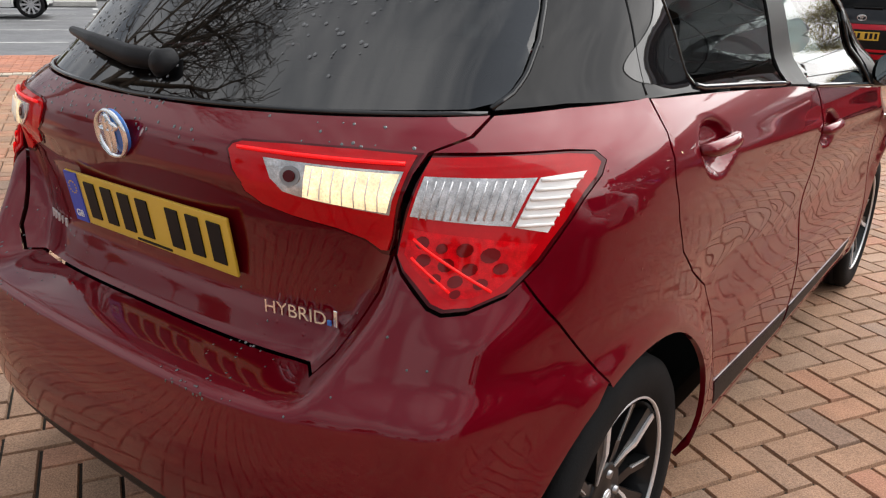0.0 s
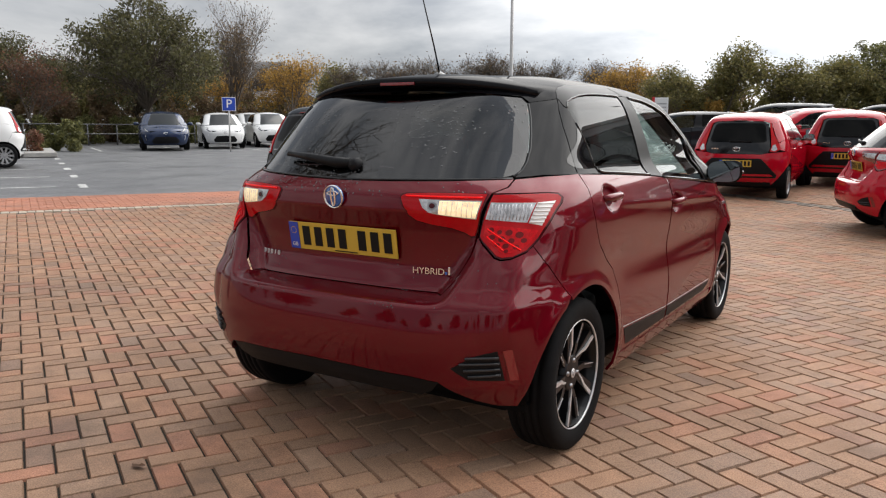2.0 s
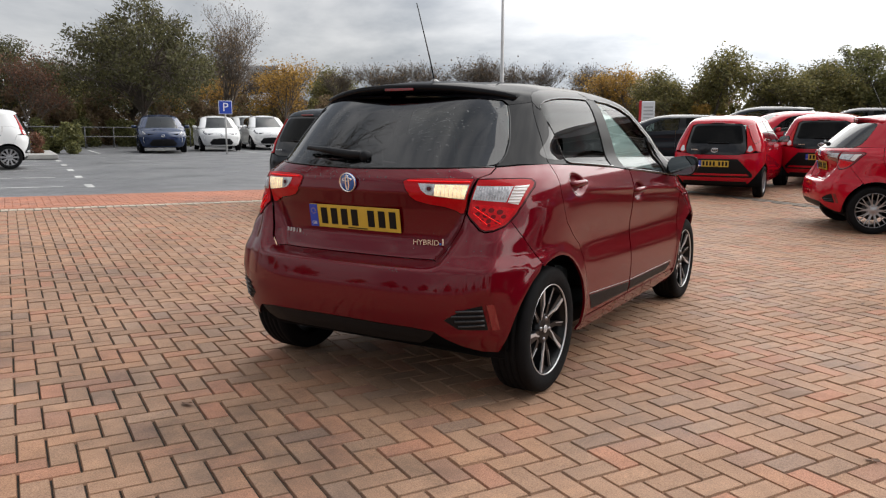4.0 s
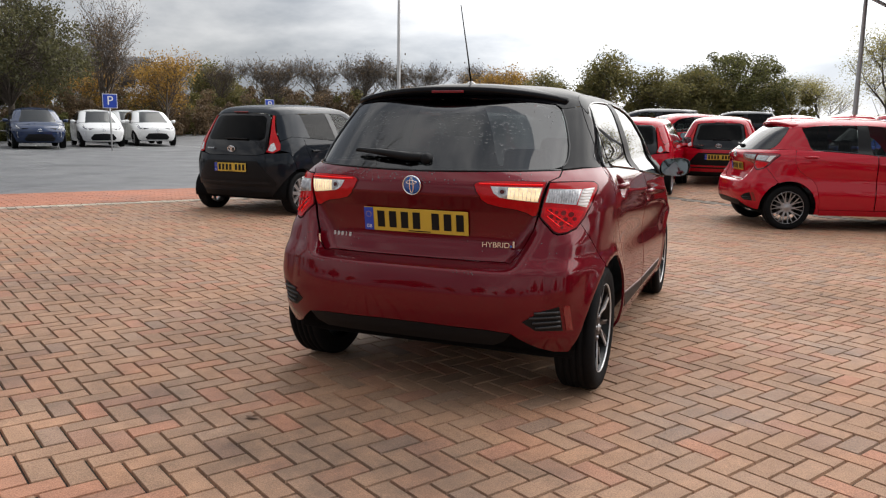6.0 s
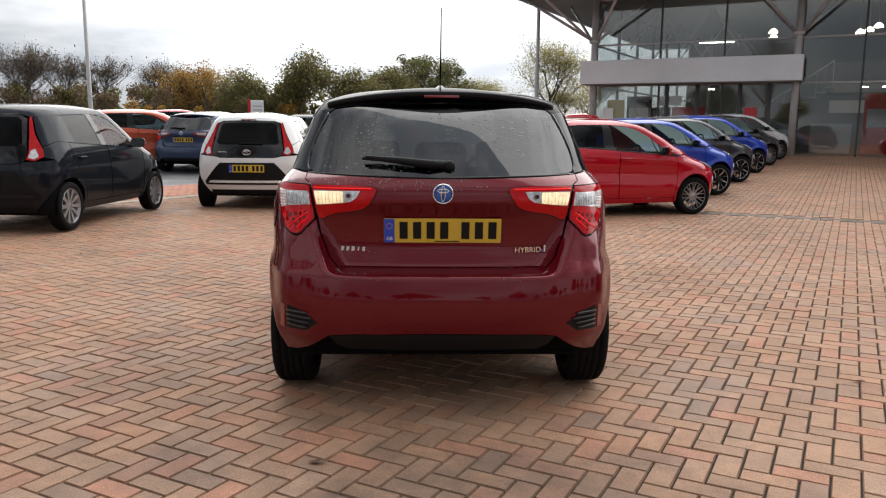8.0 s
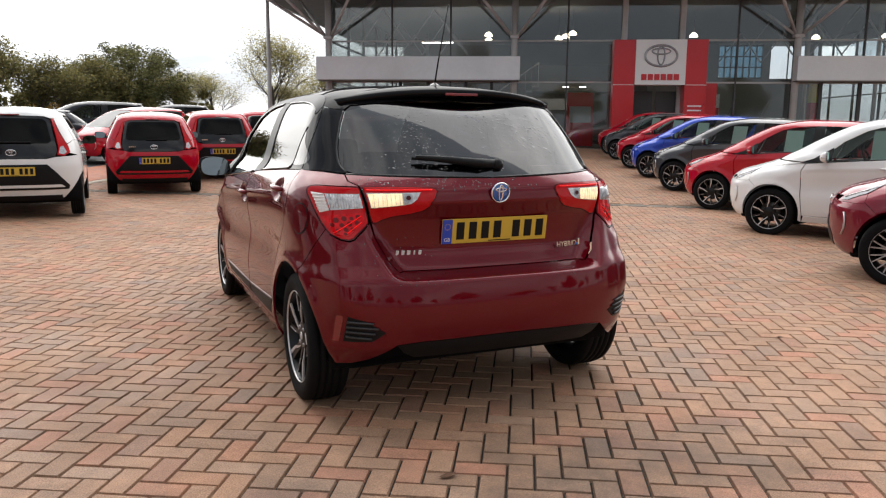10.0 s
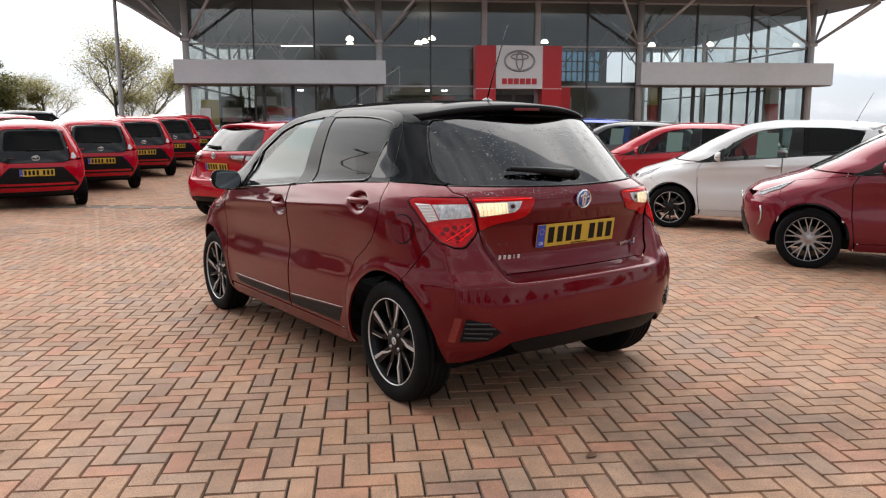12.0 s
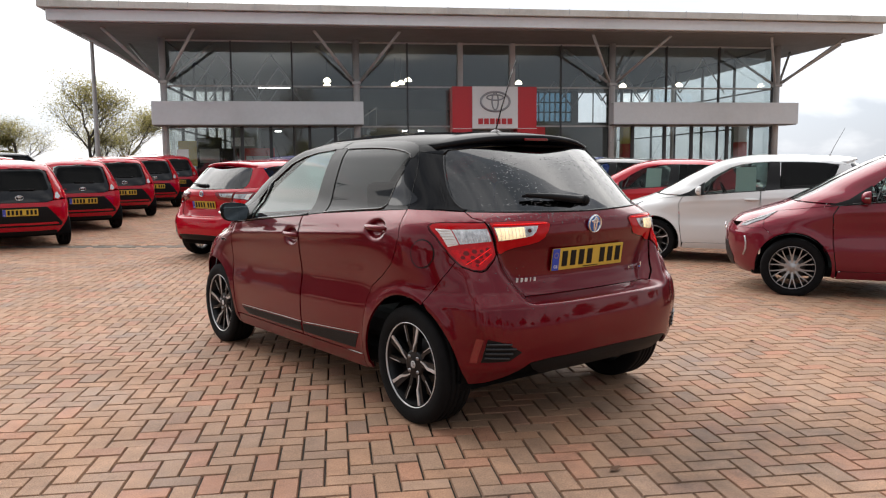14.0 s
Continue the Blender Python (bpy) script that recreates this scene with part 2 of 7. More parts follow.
REVERSE = material("lit_reversing_lamp", (0.95, 0.76, 0.46), rough=0.2, coat=1.0, emit=0.45, vary=0.8, scale=26)
HEADLAMP = material("headlamp_lens", (0.09, 0.095, 0.11), rough=0.12, metal=0.3, coat=0.6, vary=0.8, scale=22)
PLATE = material("yellow_plate", (0.62, 0.40, 0.035), rough=0.35, coat=0.4)
PLATE_WHITE = material("white_plate", (0.75, 0.75, 0.74), rough=0.35, coat=0.4)
DROP = material("water_drop", (0.02, 0.02, 0.02), rough=0.03, coat=1.0, spec=0.8)
INK = material("black_ink", (0.008, 0.008, 0.008), rough=0.5, spec=0.2)
EU_BLUE = material("plate_blue", (0.02, 0.06, 0.45), rough=0.35)
BADGE_BLUE = material("badge_blue", (0.02, 0.13, 0.48), rough=0.15, coat=1.0)
PAPER = material("price_sheet", (0.80, 0.86, 0.80), rough=0.7)


# ---- mesh helpers ----
def part(name, bm, mat, parent=None, label="", smooth=True):
    me = bpy.data.meshes.new(name)
    if smooth:
        for f in bm.faces:
            f.smooth = True
    bm.to_mesh(me)
    bm.free()
    me.materials.append(mat)
    ob = new(name, me)
    if parent is not None:
        ob.parent = parent
    if label:
        ob["label"] = label
    return ob


def mesh_part(name, verts, faces, mat, parent=None, label="", smooth=False):
    me = bpy.data.meshes.new(name)
    me.from_pydata(verts, [], faces)
    if smooth:
        me.polygons.foreach_set("use_smooth", [True] * len(me.polygons))
    me.materials.append(mat)
    ob = new(name, me)
    if parent is not None:
        ob.parent = parent
    if label:
        ob["label"] = label
    return ob


def add_box(bm, cx, cy, cz, sx, sy, sz, bevel=0.0, m=None):
    r = bmesh.ops.create_cube(bm, size=1.0)
    vs = r["verts"]
    bmesh.ops.scale(bm, vec=(sx, sy, sz), verts=vs)
    if bevel:
        es = list({e for v in vs for e in v.link_edges})
        r2 = bmesh.ops.bevel(bm, geom=es, offset=bevel, segments=2, affect="EDGES", profile=0.5)
        vs = list({v for f in r2["faces"] for v in f.verts} | {v for v in vs if v.is_valid})
    mat = (m or Matrix.Identity(4)) @ Matrix.Translation((cx, cy, cz)) if m is None else m @ Matrix.Translation((cx, cy, cz))
    bmesh.ops.transform(bm, matrix=mat, verts=vs)
    return vs


def box(name, cx, cy, cz, sx, sy, sz, mat, parent=None, bevel=0.0, label="", m=None):
    bm = bmesh.new()
    add_box(bm, cx, cy, cz, sx, sy, sz, bevel, m)
    return part(name, bm, mat, parent, label, smooth=False)


def add_tube(bm, pts, radii, n=8, cap=True):
    """A round bar along points, its radius tapering from point to point."""
    pts = [Vector(p) for p in pts]
    if not hasattr(radii, "__len__"):
        radii = [radii] * len(pts)
    rings = []
    up = Vector((0, 0, 1))
    for i, p in enumerate(pts):
        d = (pts[min(i + 1, len(pts) - 1)] - pts[max(i - 1, 0)]).normalized()
        a = d.cross(up if abs(d.z) < 0.95 else Vector((1, 0, 0))).normalized()
        b = d.cross(a)
        rings.append([bm.verts.new(p + (a * math.cos(2 * math.pi * j / n) + b * math.sin(2 * math.pi * j / n)) * radii[i]) for j in range(n)])
    for r0, r1 in zip(rings, rings[1:]):
        for j in range(n):
            bm.faces.new((r0[j], r0[(j + 1) % n], r1[(j + 1) % n], r1[j]))
    if cap:
        bm.faces.new(list(reversed(rings[0])))
        bm.faces.new(rings[-1])


def tube(name, pts, radii, mat, parent=None, n=8, label=""):
    bm = bmesh.new()
    add_tube(bm, pts, radii, n)
    bmesh.ops.recalc_face_normals(bm, faces=bm.faces)
    return part(name, bm, mat, parent, label)


def add_lathe(bm, profile, n=48, axis="x", m=None):
    """Turns (along, radius) pairs round the x axis."""
    rings = []
    for a, r in profile:
        ring = []
        for j in range(n):
            c, s = math.cos(2 * math.pi * j / n), math.sin(2 * math.pi * j / n)
            p = Vector((a, r * c, r * s))
            ring.append(bm.verts.new(m @ p if m else p))
        rings.append(ring)
    for r0, r1 in zip(rings, rings[1:]):
        for j in range(n):
            bm.faces.new((r0[j], r0[(j + 1) % n], r1[(j + 1) % n], r1[j]))


def empty(name, m, label, category, group="", kind=""):
    ob = new(name)
    ob.empty_display_size = 0.2
    ob.matrix_basis = m
    return tagged(ob, label, category, group, kind)


# ---- the yard's own axes: u along the showroom front, v towards it ----
YAW = -29.4
CA, SA = math.cos(radians(29.4)), math.sin(radians(29.4))
HU = ([-200, -27, -17, -12.5, -6.5, -2.5, 0, 2, 5, 200], [0.3, 0.27, 0.19, 0.13, 0.08, -0.005, 0, 0.005, -0.04, -0.04])


def height(u, v):
    """The yard is laid to fall to a drain at v = 9.6 and rises beyond it."""
    u, v = np.asarray(u, float), np.asarray(v, float)
    hv = np.where(v < 9.6, -0.0097 * np.maximum(v, -20), -0.093 + 0.024 * (np.minimum(v, 29.0) - 9.6))
    return hv + np.interp(u, *HU)


def to_xy(u, v):
    return u * CA + v * SA, -u * SA + v * CA


def to_uv(x, y):
    return x * CA - y * SA, x * SA + y * CA


def ground_z(x, y):
    u, v = to_uv(x, y)
    return float(height(u, v))

# ---- ground ----
def sheet(name, us, vs, mat, lift=0.0, label="", category="ground"):
    U, V = np.meshgrid(us, vs, indexing="ij")
    X, Y = to_xy(U, V)
    Z = height(U, V) + lift
    n, m = U.shape
    verts = np.stack([X, Y, Z], -1).reshape(-1, 3)
    i = np.arange((n - 1) * (m - 1))
    a = (i // (m - 1)) * m + i % (m - 1)
    faces = np.stack([a, a + m, a + m + 1, a + 1], -1)
    ob = mesh_part(name, verts.tolist(), faces.tolist(), mat, smooth=True)
    return tagged(ob, label, category, kind="structure")


def brick_material(name, ramp, rough=0.86):
    """Clay and concrete blocks: one of several kiln colours a block, sandy grain, damp darker patches and oil."""
    m = bpy.data.materials.new(name)
    m.use_nodes = True
    t = m.node_tree
    b = t.nodes["Principled BSDF"]
    geo, oi = t.nodes.new("ShaderNodeNewGeometry"), t.nodes.new("ShaderNodeObjectInfo")
    add = t.nodes.new("ShaderNodeMath")
    add.operation = "ADD"
    t.links.new(geo.outputs["Random Per Island"], add.inputs[0])
    t.links.new(oi.outputs["Random"], add.inputs[1])
    fr = t.nodes.new("ShaderNodeMath")
    fr.operation = "FRACT"
    t.links.new(add.outputs[0], fr.inputs[0])
    cr = t.nodes.new("ShaderNodeValToRGB")
    cr.color_ramp.interpolation = "LINEAR"
    while len(cr.color_ramp.elements) < len(ramp):
        cr.color_ramp.elements.new(0.5)
    for e, (p, c) in zip(cr.color_ramp.elements, ramp):
        e.position, e.color = p, (*c, 1)
    t.links.new(fr.outputs[0], cr.inputs[0])
    last = cr.outputs[0]
    for sc, lo, hi, det in ((0.55, 0.82, 1.14, 4.0), (9.0, 0.86, 1.14, 5.0), (190.0, 0.58, 1.42, 3.0)):
        nz = node(t, "ShaderNodeTexNoise", Scale=sc, Detail=det, Roughness=0.62)
        t.links.new(geo.outputs["Position"], nz.inputs["Vector"])
        mr = t.nodes.new("ShaderNodeMapRange")
        mr.inputs["From Min"].default_value, mr.inputs["From Max"].default_value = 0.28, 0.72
        mr.inputs["To Min"].default_value, mr.inputs["To Max"].default_value = lo, hi
        t.links.new(nz.outputs[0], mr.inputs["Value"])
        ml = t.nodes.new("ShaderNodeVectorMath")
        ml.operation = "SCALE"
        t.links.new(last, ml.inputs[0])
        t.links.new(mr.outputs[0], ml.inputs["Scale"])
        last = ml.outputs[0]
    nz = node(t, "ShaderNodeTexNoise", Scale=1.15, Detail=6.0, Roughness=0.6)
    t.links.new(geo.outputs["Position"], nz.inputs["Vector"])
    mr = t.nodes.new("ShaderNodeMapRange")
    mr.inputs["From Min"].default_value, mr.inputs["From Max"].default_value = 0.56, 0.74
    mr.inputs["To Max"].default_value = 0.5
    t.links.new(nz.outputs[0], mr.inputs["Value"])
    # old oil and damp marks where cars are reversed out
    worst = mr.outputs[0]
    for cx, cy, rx, ry, amount in ((0.15, -1.25, 1.0, 0.55, 0.62), (-0.9, -1.0, 0.6, 0.4, 0.45), (-2.6, -1.2, 1.3, 0.9, 0.55), (-3.6, 0.6, 1.2, 0.9, 0.42), (2.9, -1.0, 1.0, 0.8, 0.34), (1.3, -1.9, 0.5, 0.35, 0.4), (-1.7, 0.2, 0.5, 1.0, 0.35)):
        off = t.nodes.new("ShaderNodeVectorMath")
        off.operation = "SUBTRACT"
        off.inputs[1].default_value = (cx, cy, 0)
        t.links.new(geo.outputs["Position"], off.inputs[0])
        div = t.nodes.new("ShaderNodeVectorMath")
        div.operation = "DIVIDE"
        div.inputs[1].default_value = (rx, ry, 50)
        t.links.new(off.outputs[0], div.inputs[0])
        ln = t.nodes.new("ShaderNodeVectorMath")
        ln.operation = "LENGTH"
        t.links.new(div.outputs[0], ln.inputs[0])
        wob = node(t, "ShaderNodeTexNoise", Scale=3.2, Detail=5.0, Roughness=0.7)
        t.links.new(geo.outputs["Position"], wob.inputs["Vector"])
        ma = t.nodes.new("ShaderNodeMath")
        ma.operation = "MULTIPLY_ADD"
        ma.inputs[1].default_value = 2.4
        t.links.new(wob.outputs[0], ma.inputs[0])
        t.links.new(ln.outputs["Value"], ma.inputs[2])
        sp = t.nodes.new("ShaderNodeMapRange")
        sp.inputs["From Min"].default_value, sp.inputs["From Max"].default_value = 1.25, 2.3
        sp.inputs["To Min"].default_value, sp.inputs["To Max"].default_value = amount, 0.0
        t.links.new(ma.outputs[0], sp.inputs["Value"])
        top = t.nodes.new("ShaderNodeMath")
        top.operation = "MAXIMUM"
        t.links.new(worst, top.inputs[0])
        t.links.new(sp.outputs[0], top.inputs[1])
        worst = top.outputs[0]
    mx = t.nodes.new("ShaderNodeMix")
    mx.data_type = "RGBA"
    mx.inputs["B"].default_value = (0.055, 0.042, 0.034, 1)
    t.links.new(worst, mx.inputs["Factor"])
    t.links.new(last, mx.inputs["A"])
    t.links.new(mx.outputs["Result"], b.inputs["Base Color"])
    rr = t.nodes.new("ShaderNodeMapRange")
    rr.inputs["From Min"].default_value, rr.inputs["From Max"].default_value = 0.35, 0.7
    rr.inputs["To Min"].default_value, rr.inputs["To Max"].default_value = rough, rough - 0.25
    t.links.new(nz.outputs[0], rr.inputs["Value"])
    t.links.new(rr.outputs[0], b.inputs["Roughness"])
    bn = node(t, "ShaderNodeTexNoise", Scale=240.0, Detail=3.0)
    t.links.new(geo.outputs["Position"], bn.inputs["Vector"])
    bp = t.nodes.new("ShaderNodeBump")
    bp.inputs["Strength"].default_value, bp.inputs["Distance"].default_value = 0.8, 0.004
    t.links.new(bn.outputs[0], bp.inputs["Height"])
    t.links.new(bp.outputs[0], b.inputs["Normal"])
    return m


ASPHALT = material("worn_asphalt", (0.125, 0.125, 0.128), rough=0.55, vary=0.22, scale=1.5, bump=0.5, bump_scale=180, stain=(0.20, 0.20, 0.20), stain_amount=0.6, rough_vary=0.22)
JOINT = material("sandy_joint_with_moss", (0.024, 0.019, 0.014), rough=0.95, vary=0.35, scale=6, stain=(0.022, 0.030, 0.010), stain_amount=0.7)
BRICK = brick_material("mixed_block_paving", [(0.0, (0.300, 0.177, 0.109)), (0.22, (0.385, 0.221, 0.133)), (0.42, (0.318, 0.191, 0.120)), (0.62, (0.385, 0.213, 0.124)), (0.80, (0.400, 0.185, 0.111)), (0.90, (0.262, 0.164, 0.112)), (1.0, (0.390, 0.241, 0.155))])
BRICK_RED = brick_material("red_border_blocks", [(0.0, (0.424, 0.17, 0.10)), (0.5, (0.477, 0.20, 0.12)), (1.0, (0.382, 0.16, 0.10))])
BRICK_PALE = brick_material("pale_border_blocks", [(0.0, (0.45, 0.38, 0.30)), (1.0, (0.50, 0.43, 0.34))])
DRAIN_GREY = brick_material("grey_drain_blocks", [(0.0, (0.20, 0.17, 0.14)), (1.0, (0.25, 0.21, 0.17))])
WHITE_LINE = material("worn_white_line", (0.55, 0.55, 0.53), rough=0.7, vary=0.3, scale=5, stain=(0.12, 0.12, 0.12), stain_amount=0.9)

EDGE_U = -10.45
us = sorted(set(np.concatenate([np.linspace(-700, -60, 8), np.linspace(-60, 60, 61), np.linspace(60, 700, 8), HU[0]]).tolist()))
vs = sorted(set(np.concatenate([np.linspace(-700, -30, 8), np.linspace(-30, 40, 36), np.linspace(40, 700, 8), [9.6]]).tolist()))
sheet("ground", us, vs, ASPHALT, -0.02, "worn grey asphalt of the car park and road, damp", "ground")
bed_u = sorted({EDGE_U, 30.0, *[u for u in HU[0] if EDGE_U < u < 30]})
sheet("paving_bed", bed_u, sorted([-12.0, 9.6, 28.5]), JOINT, -0.012, "dark sandy joints with moss between paving blocks", "paving")


def block_mesh(cu, cv, lu, lv, bevel=0.004, gap=0.0032, jitter=0.0010):
    """Tops and bevelled edges of many blocks at once: centres and lengths along u and v."""
    n = len(cu)
    rng = np.random.default_rng(7)
    hu, hv = lu / 2 - gap, lv / 2 - gap
    top = np.stack([np.stack([cu + a * (hu - bevel), cv + b * (hv - bevel)], -1) for a, b in ((-1, -1), (1, -1), (1, 1), (-1, 1))], 1)
    low = np.stack([np.stack([cu + a * hu, cv + b * hv], -1) for a, b in ((-1, -1), (1, -1), (1, 1), (-1, 1))], 1)
    uv = np.concatenate([top, low], 1)
    x, y = to_xy(uv[..., 0], uv[..., 1])
    base = height(cu, cv)
    tilt = rng.normal(0, jitter, (n, 1))
    slope = height(uv[..., 0], uv[..., 1]) - base[:, None]
    z = base[:, None] + slope + tilt + np.where(np.arange(8) < 4, 0.0, -0.013)[None] + rng.normal(0, 0.0004, (n, 8)) * (np.arange(8) < 4)
    verts = np.stack([x, y, z], -1).reshape(-1, 3)
    quad = np.array([[0, 1, 2, 3], [4, 5, 1, 0], [5, 6, 2, 1], [6, 7, 3, 2], [7, 4, 0, 3]])
    faces = (quad[None] + 8 * np.arange(n)[:, None, None]).reshape(-1, 4)
    return verts, faces


def quick_mesh(name, verts, faces, mat):
    me = bpy.data.meshes.new(name)
    me.vertices.add(len(verts))
    me.vertices.foreach_set("co", verts.astype(np.float32).ravel())
    me.loops.add(faces.size)
    me.loops.foreach_set("vertex_index", faces.astype(np.int32).ravel())
    me.polygons.add(len(faces))
    me.polygons.foreach_set("loop_start", np.arange(0, faces.size, faces.shape[1], dtype=np.int32))
    me.polygons.foreach_set("loop_total", np.full(len(faces), faces.shape[1], dtype=np.int32))
    me.polygons.foreach_set("use_smooth", np.zeros(len(faces), dtype=bool))
    me.update(calc_edges=True)
    me.materials.append(mat)
    return new(name, me)


from mathutils.geometry import delaunay_2d_cdt

# ---- cars: a body surface of plan outlines stacked by height, cut into panels ----
def smooth01(a, b, x):
    t = np.clip((x - a) / (b - a), 0, 1)
    return t * t * (3 - 2 * t)


def pchip(xs, ys, x):
    xs, ys = np.asarray(xs, float), np.asarray(ys, float)
    h, d = np.diff(xs), np.diff(ys) / np.diff(xs)
    m = np.zeros_like(ys)
    w1, w2 = 2 * h[1:] + h[:-1], h[1:] + 2 * h[:-1]
    ok = d[:-1] * d[1:] > 0
    with np.errstate(divide="ignore", invalid="ignore"):
        m[1:-1] = np.where(ok, (w1 + w2) / (w1 / d[:-1] + w2 / d[1:]), 0)
    m[0], m[-1] = d[0], d[-1]
    i = np.clip(np.searchsorted(xs, x) - 1, 0, len(xs) - 2)
    t = (x - xs[i]) / h[i]
    return (1 + 2 * t) * (1 - t) ** 2 * ys[i] + t * (1 - t) ** 2 * h[i] * m[i] + t * t * (3 - 2 * t) * ys[i + 1] + t * t * (t - 1) * h[i] * m[i + 1]


class Body:
    """s runs round half the plan: 0 rear middle, 1 to 2 the flank, 3 front middle; minus for the left side."""

    def __init__(self, heights, widths, rear, rear_bend, front_bend, front, rear_n, front_n, shape=None):
        self.z = np.array(heights, float)
        cols = [widths, rear, rear_bend, front_bend, front, rear_n, front_n]
        self.k = np.concatenate([[0], np.cumsum(np.hypot(np.diff(self.z), 0.7 * np.diff(widths)))])
        self.cols = [np.array(c, float) for c in cols]
        self.shape = shape

    def k_of(self, z):
        return float(np.interp(z, self.zz, self.kk)) if hasattr(self, "zz") else self._table(z)

    def _table(self, z):
        self.kk = np.linspace(0, self.k[-1], 3000)
        self.zz = pchip(self.k, self.z, self.kk)
        return float(np.interp(z, self.zz, self.kk))

    def raw(self, s, k):
        s, k = np.asarray(s, float), np.asarray(k, float)
        a = np.abs(s)
        z = pchip(self.k, self.z, k)
        W, yr, yc, yfc, yf, nr, nf = [pchip(self.k, c, k) for c in self.cols]
        ph = np.clip(a, 0, 1) * np.pi / 2
        sn, cs = np.maximum(np.sin(ph), 1e-9), np.maximum(np.cos(ph), 1e-9)
        den = (sn ** nr + cs ** nr) ** (1 / nr)
        xr, yrr = W * sn / den, yc - (yc - yr) * cs / den
        ph = np.clip(3 - a, 0, 1) * np.pi / 2
        sn, cs = np.maximum(np.sin(ph), 1e-9), np.maximum(np.cos(ph), 1e-9)
        den = (sn ** nf + cs ** nf) ** (1 / nf)
        xf, yff = W * sn / den, yfc + (yf - yfc) * cs / den
        x = np.where(a <= 1, xr, np.where(a <= 2, W, xf))
        y = np.where(a <= 1, yrr, np.where(a <= 2, yc + (a - 1) * (yfc - yc), yff))
        if self.shape:
            x, y, z = self.shape(x, y, z, a)
        return np.stack([np.where(s < 0, -x, x), y, z], -1)

    def at(self, s, k, off=0.0):
        p = self.raw(s, k)
        if not np.any(off):
            return p
        e = 0.004
        du = self.raw(np.asarray(s) + e, k) - self.raw(np.asarray(s) - e, k)
        dv = self.raw(s, np.minimum(np.asarray(k) + e, self.k[-1])) - self.raw(s, np.maximum(np.asarray(k) - e, 0))
        n = np.cross(du, dv)
        n /= np.maximum(np.linalg.norm(n, axis=-1, keepdims=True), 1e-9)
        return p + n * off

    def sk(self, mode, a, z):
        """(s, k) of a point given as r: x on the rear, s: y on the flank, f: x on the front; at height z."""
        k = self.k_of(z)
        W, yr, yc, yfc, yf, nr, nf = [float(pchip(self.k, c, np.array([k]))[0]) for c in self.cols]
        if mode in "rf":
            q = min(abs(a) / W, 0.99999)
            n = nr if mode == "r" else nf
            b = (1 - q ** n) ** (1 / n)
            s = math.atan2(q, b) / (math.pi / 2)
            s = s if mode == "r" else 3 - s
            return (-s if a < 0 else s), k
        if a < yc:
            b = min((yc - a) / (yc - yr), 1.0)
            return math.atan2((1 - b ** nr) ** (1 / nr), b) / (math.pi / 2), k
        if a > yfc:
            b = min((a - yfc) / (yf - yfc), 1.0)
            return 3 - math.atan2((1 - b ** nf) ** (1 / nf), b) / (math.pi / 2), k
        return 1 + (a - yc) / (yfc - yc), k

    def sym(self, pts, step=0.03):
        """An outline given by its right half, from the top middle to the bottom middle."""
        half = self.outline(pts, 1, step, closed=False)
        return half + [(-s, k) for s, k in reversed(half)]

    def outline(self, pts, side=1, step=0.03, rounds=0, closed=True):
        pts = list(pts)
        for _ in range(rounds):
            out = []
            for i, p in enumerate(pts):
                q = pts[(i + 1) % len(pts)]
                if p[0] == q[0]:
                    out += [(p[0], p[1] * 0.78 + q[1] * 0.22, p[2] * 0.78 + q[2] * 0.22), (p[0], p[1] * 0.22 + q[1] * 0.78, p[2] * 0.22 + q[2] * 0.78)]
                else:
                    out += [p, q]
            pts = [p for i, p in enumerate(out) if p != out[i - 1]]
        res = []
        for i, p in enumerate(pts):
            q = pts[(i + 1) % len(pts)]
            if not closed and i == len(pts) - 1:
                res.append(self.sk(*p))
                break
            a, b = self.sk(*p), self.sk(*q)
            n = max(1, int(math.hypot(p[1] - q[1], p[2] - q[2]) / step)) if p[0] == q[0] else max(1, int(math.hypot(a[0] - b[0], a[1] - b[1]) / step))
            for j in range(n):
                t = j / n
                res.append(self.sk(p[0], p[1] + (q[1] - p[1]) * t, p[2] + (q[2] - p[2]) * t) if p[0] == q[0] else (a[0] + (b[0] - a[0]) * t, a[1] + (b[1] - a[1]) * t))
        return [(side * s, k) for s, k in res]

    def panel(self, name, ring, mat, parent, off=0.0, gap=0.0, skirt=0.012, ds=0.05, dk=0.035, label=""):
        """Cuts one panel out of the surface: a clean edge all round, a folded-in rim, and a gap to its neighbours."""
        rg = np.array(ring)
        nxt = np.roll(rg, -1, 0)
        lo, hi = rg.min(0), rg.max(0)
        gs, gk = np.arange(math.floor(lo[0] / ds) * ds, hi[0] + ds, ds), np.arange(math.floor(lo[1] / dk) * dk, hi[1] + dk, dk)
        G = np.stack(np.meshgrid(gs, gk, indexing="ij"), -1).reshape(-1, 2)
        x, y = G[:, :1], G[:, 1:]
        with np.errstate(divide="ignore", invalid="ignore"):
            cross = ((rg[:, 1] > y) != (nxt[:, 1] > y)) & (x < (nxt[:, 0] - rg[:, 0]) * (y - rg[:, 1]) / (nxt[:, 1] - rg[:, 1]) + rg[:, 0])
        inside = cross.sum(1) % 2 == 1
        sc = np.array([1 / ds, 1 / dk])
        A, D = rg * sc, (nxt - rg) * sc
        P = G * sc
        t = np.clip(((P[:, None] - A) * D).sum(-1) / np.maximum((D * D).sum(-1), 1e-12), 0, 1)
        near = np.sqrt((((P[:, None] - A - t[..., None] * D)) ** 2).sum(-1)).min(1)
        G = G[inside & (near > 0.35)]
        n = len(rg)
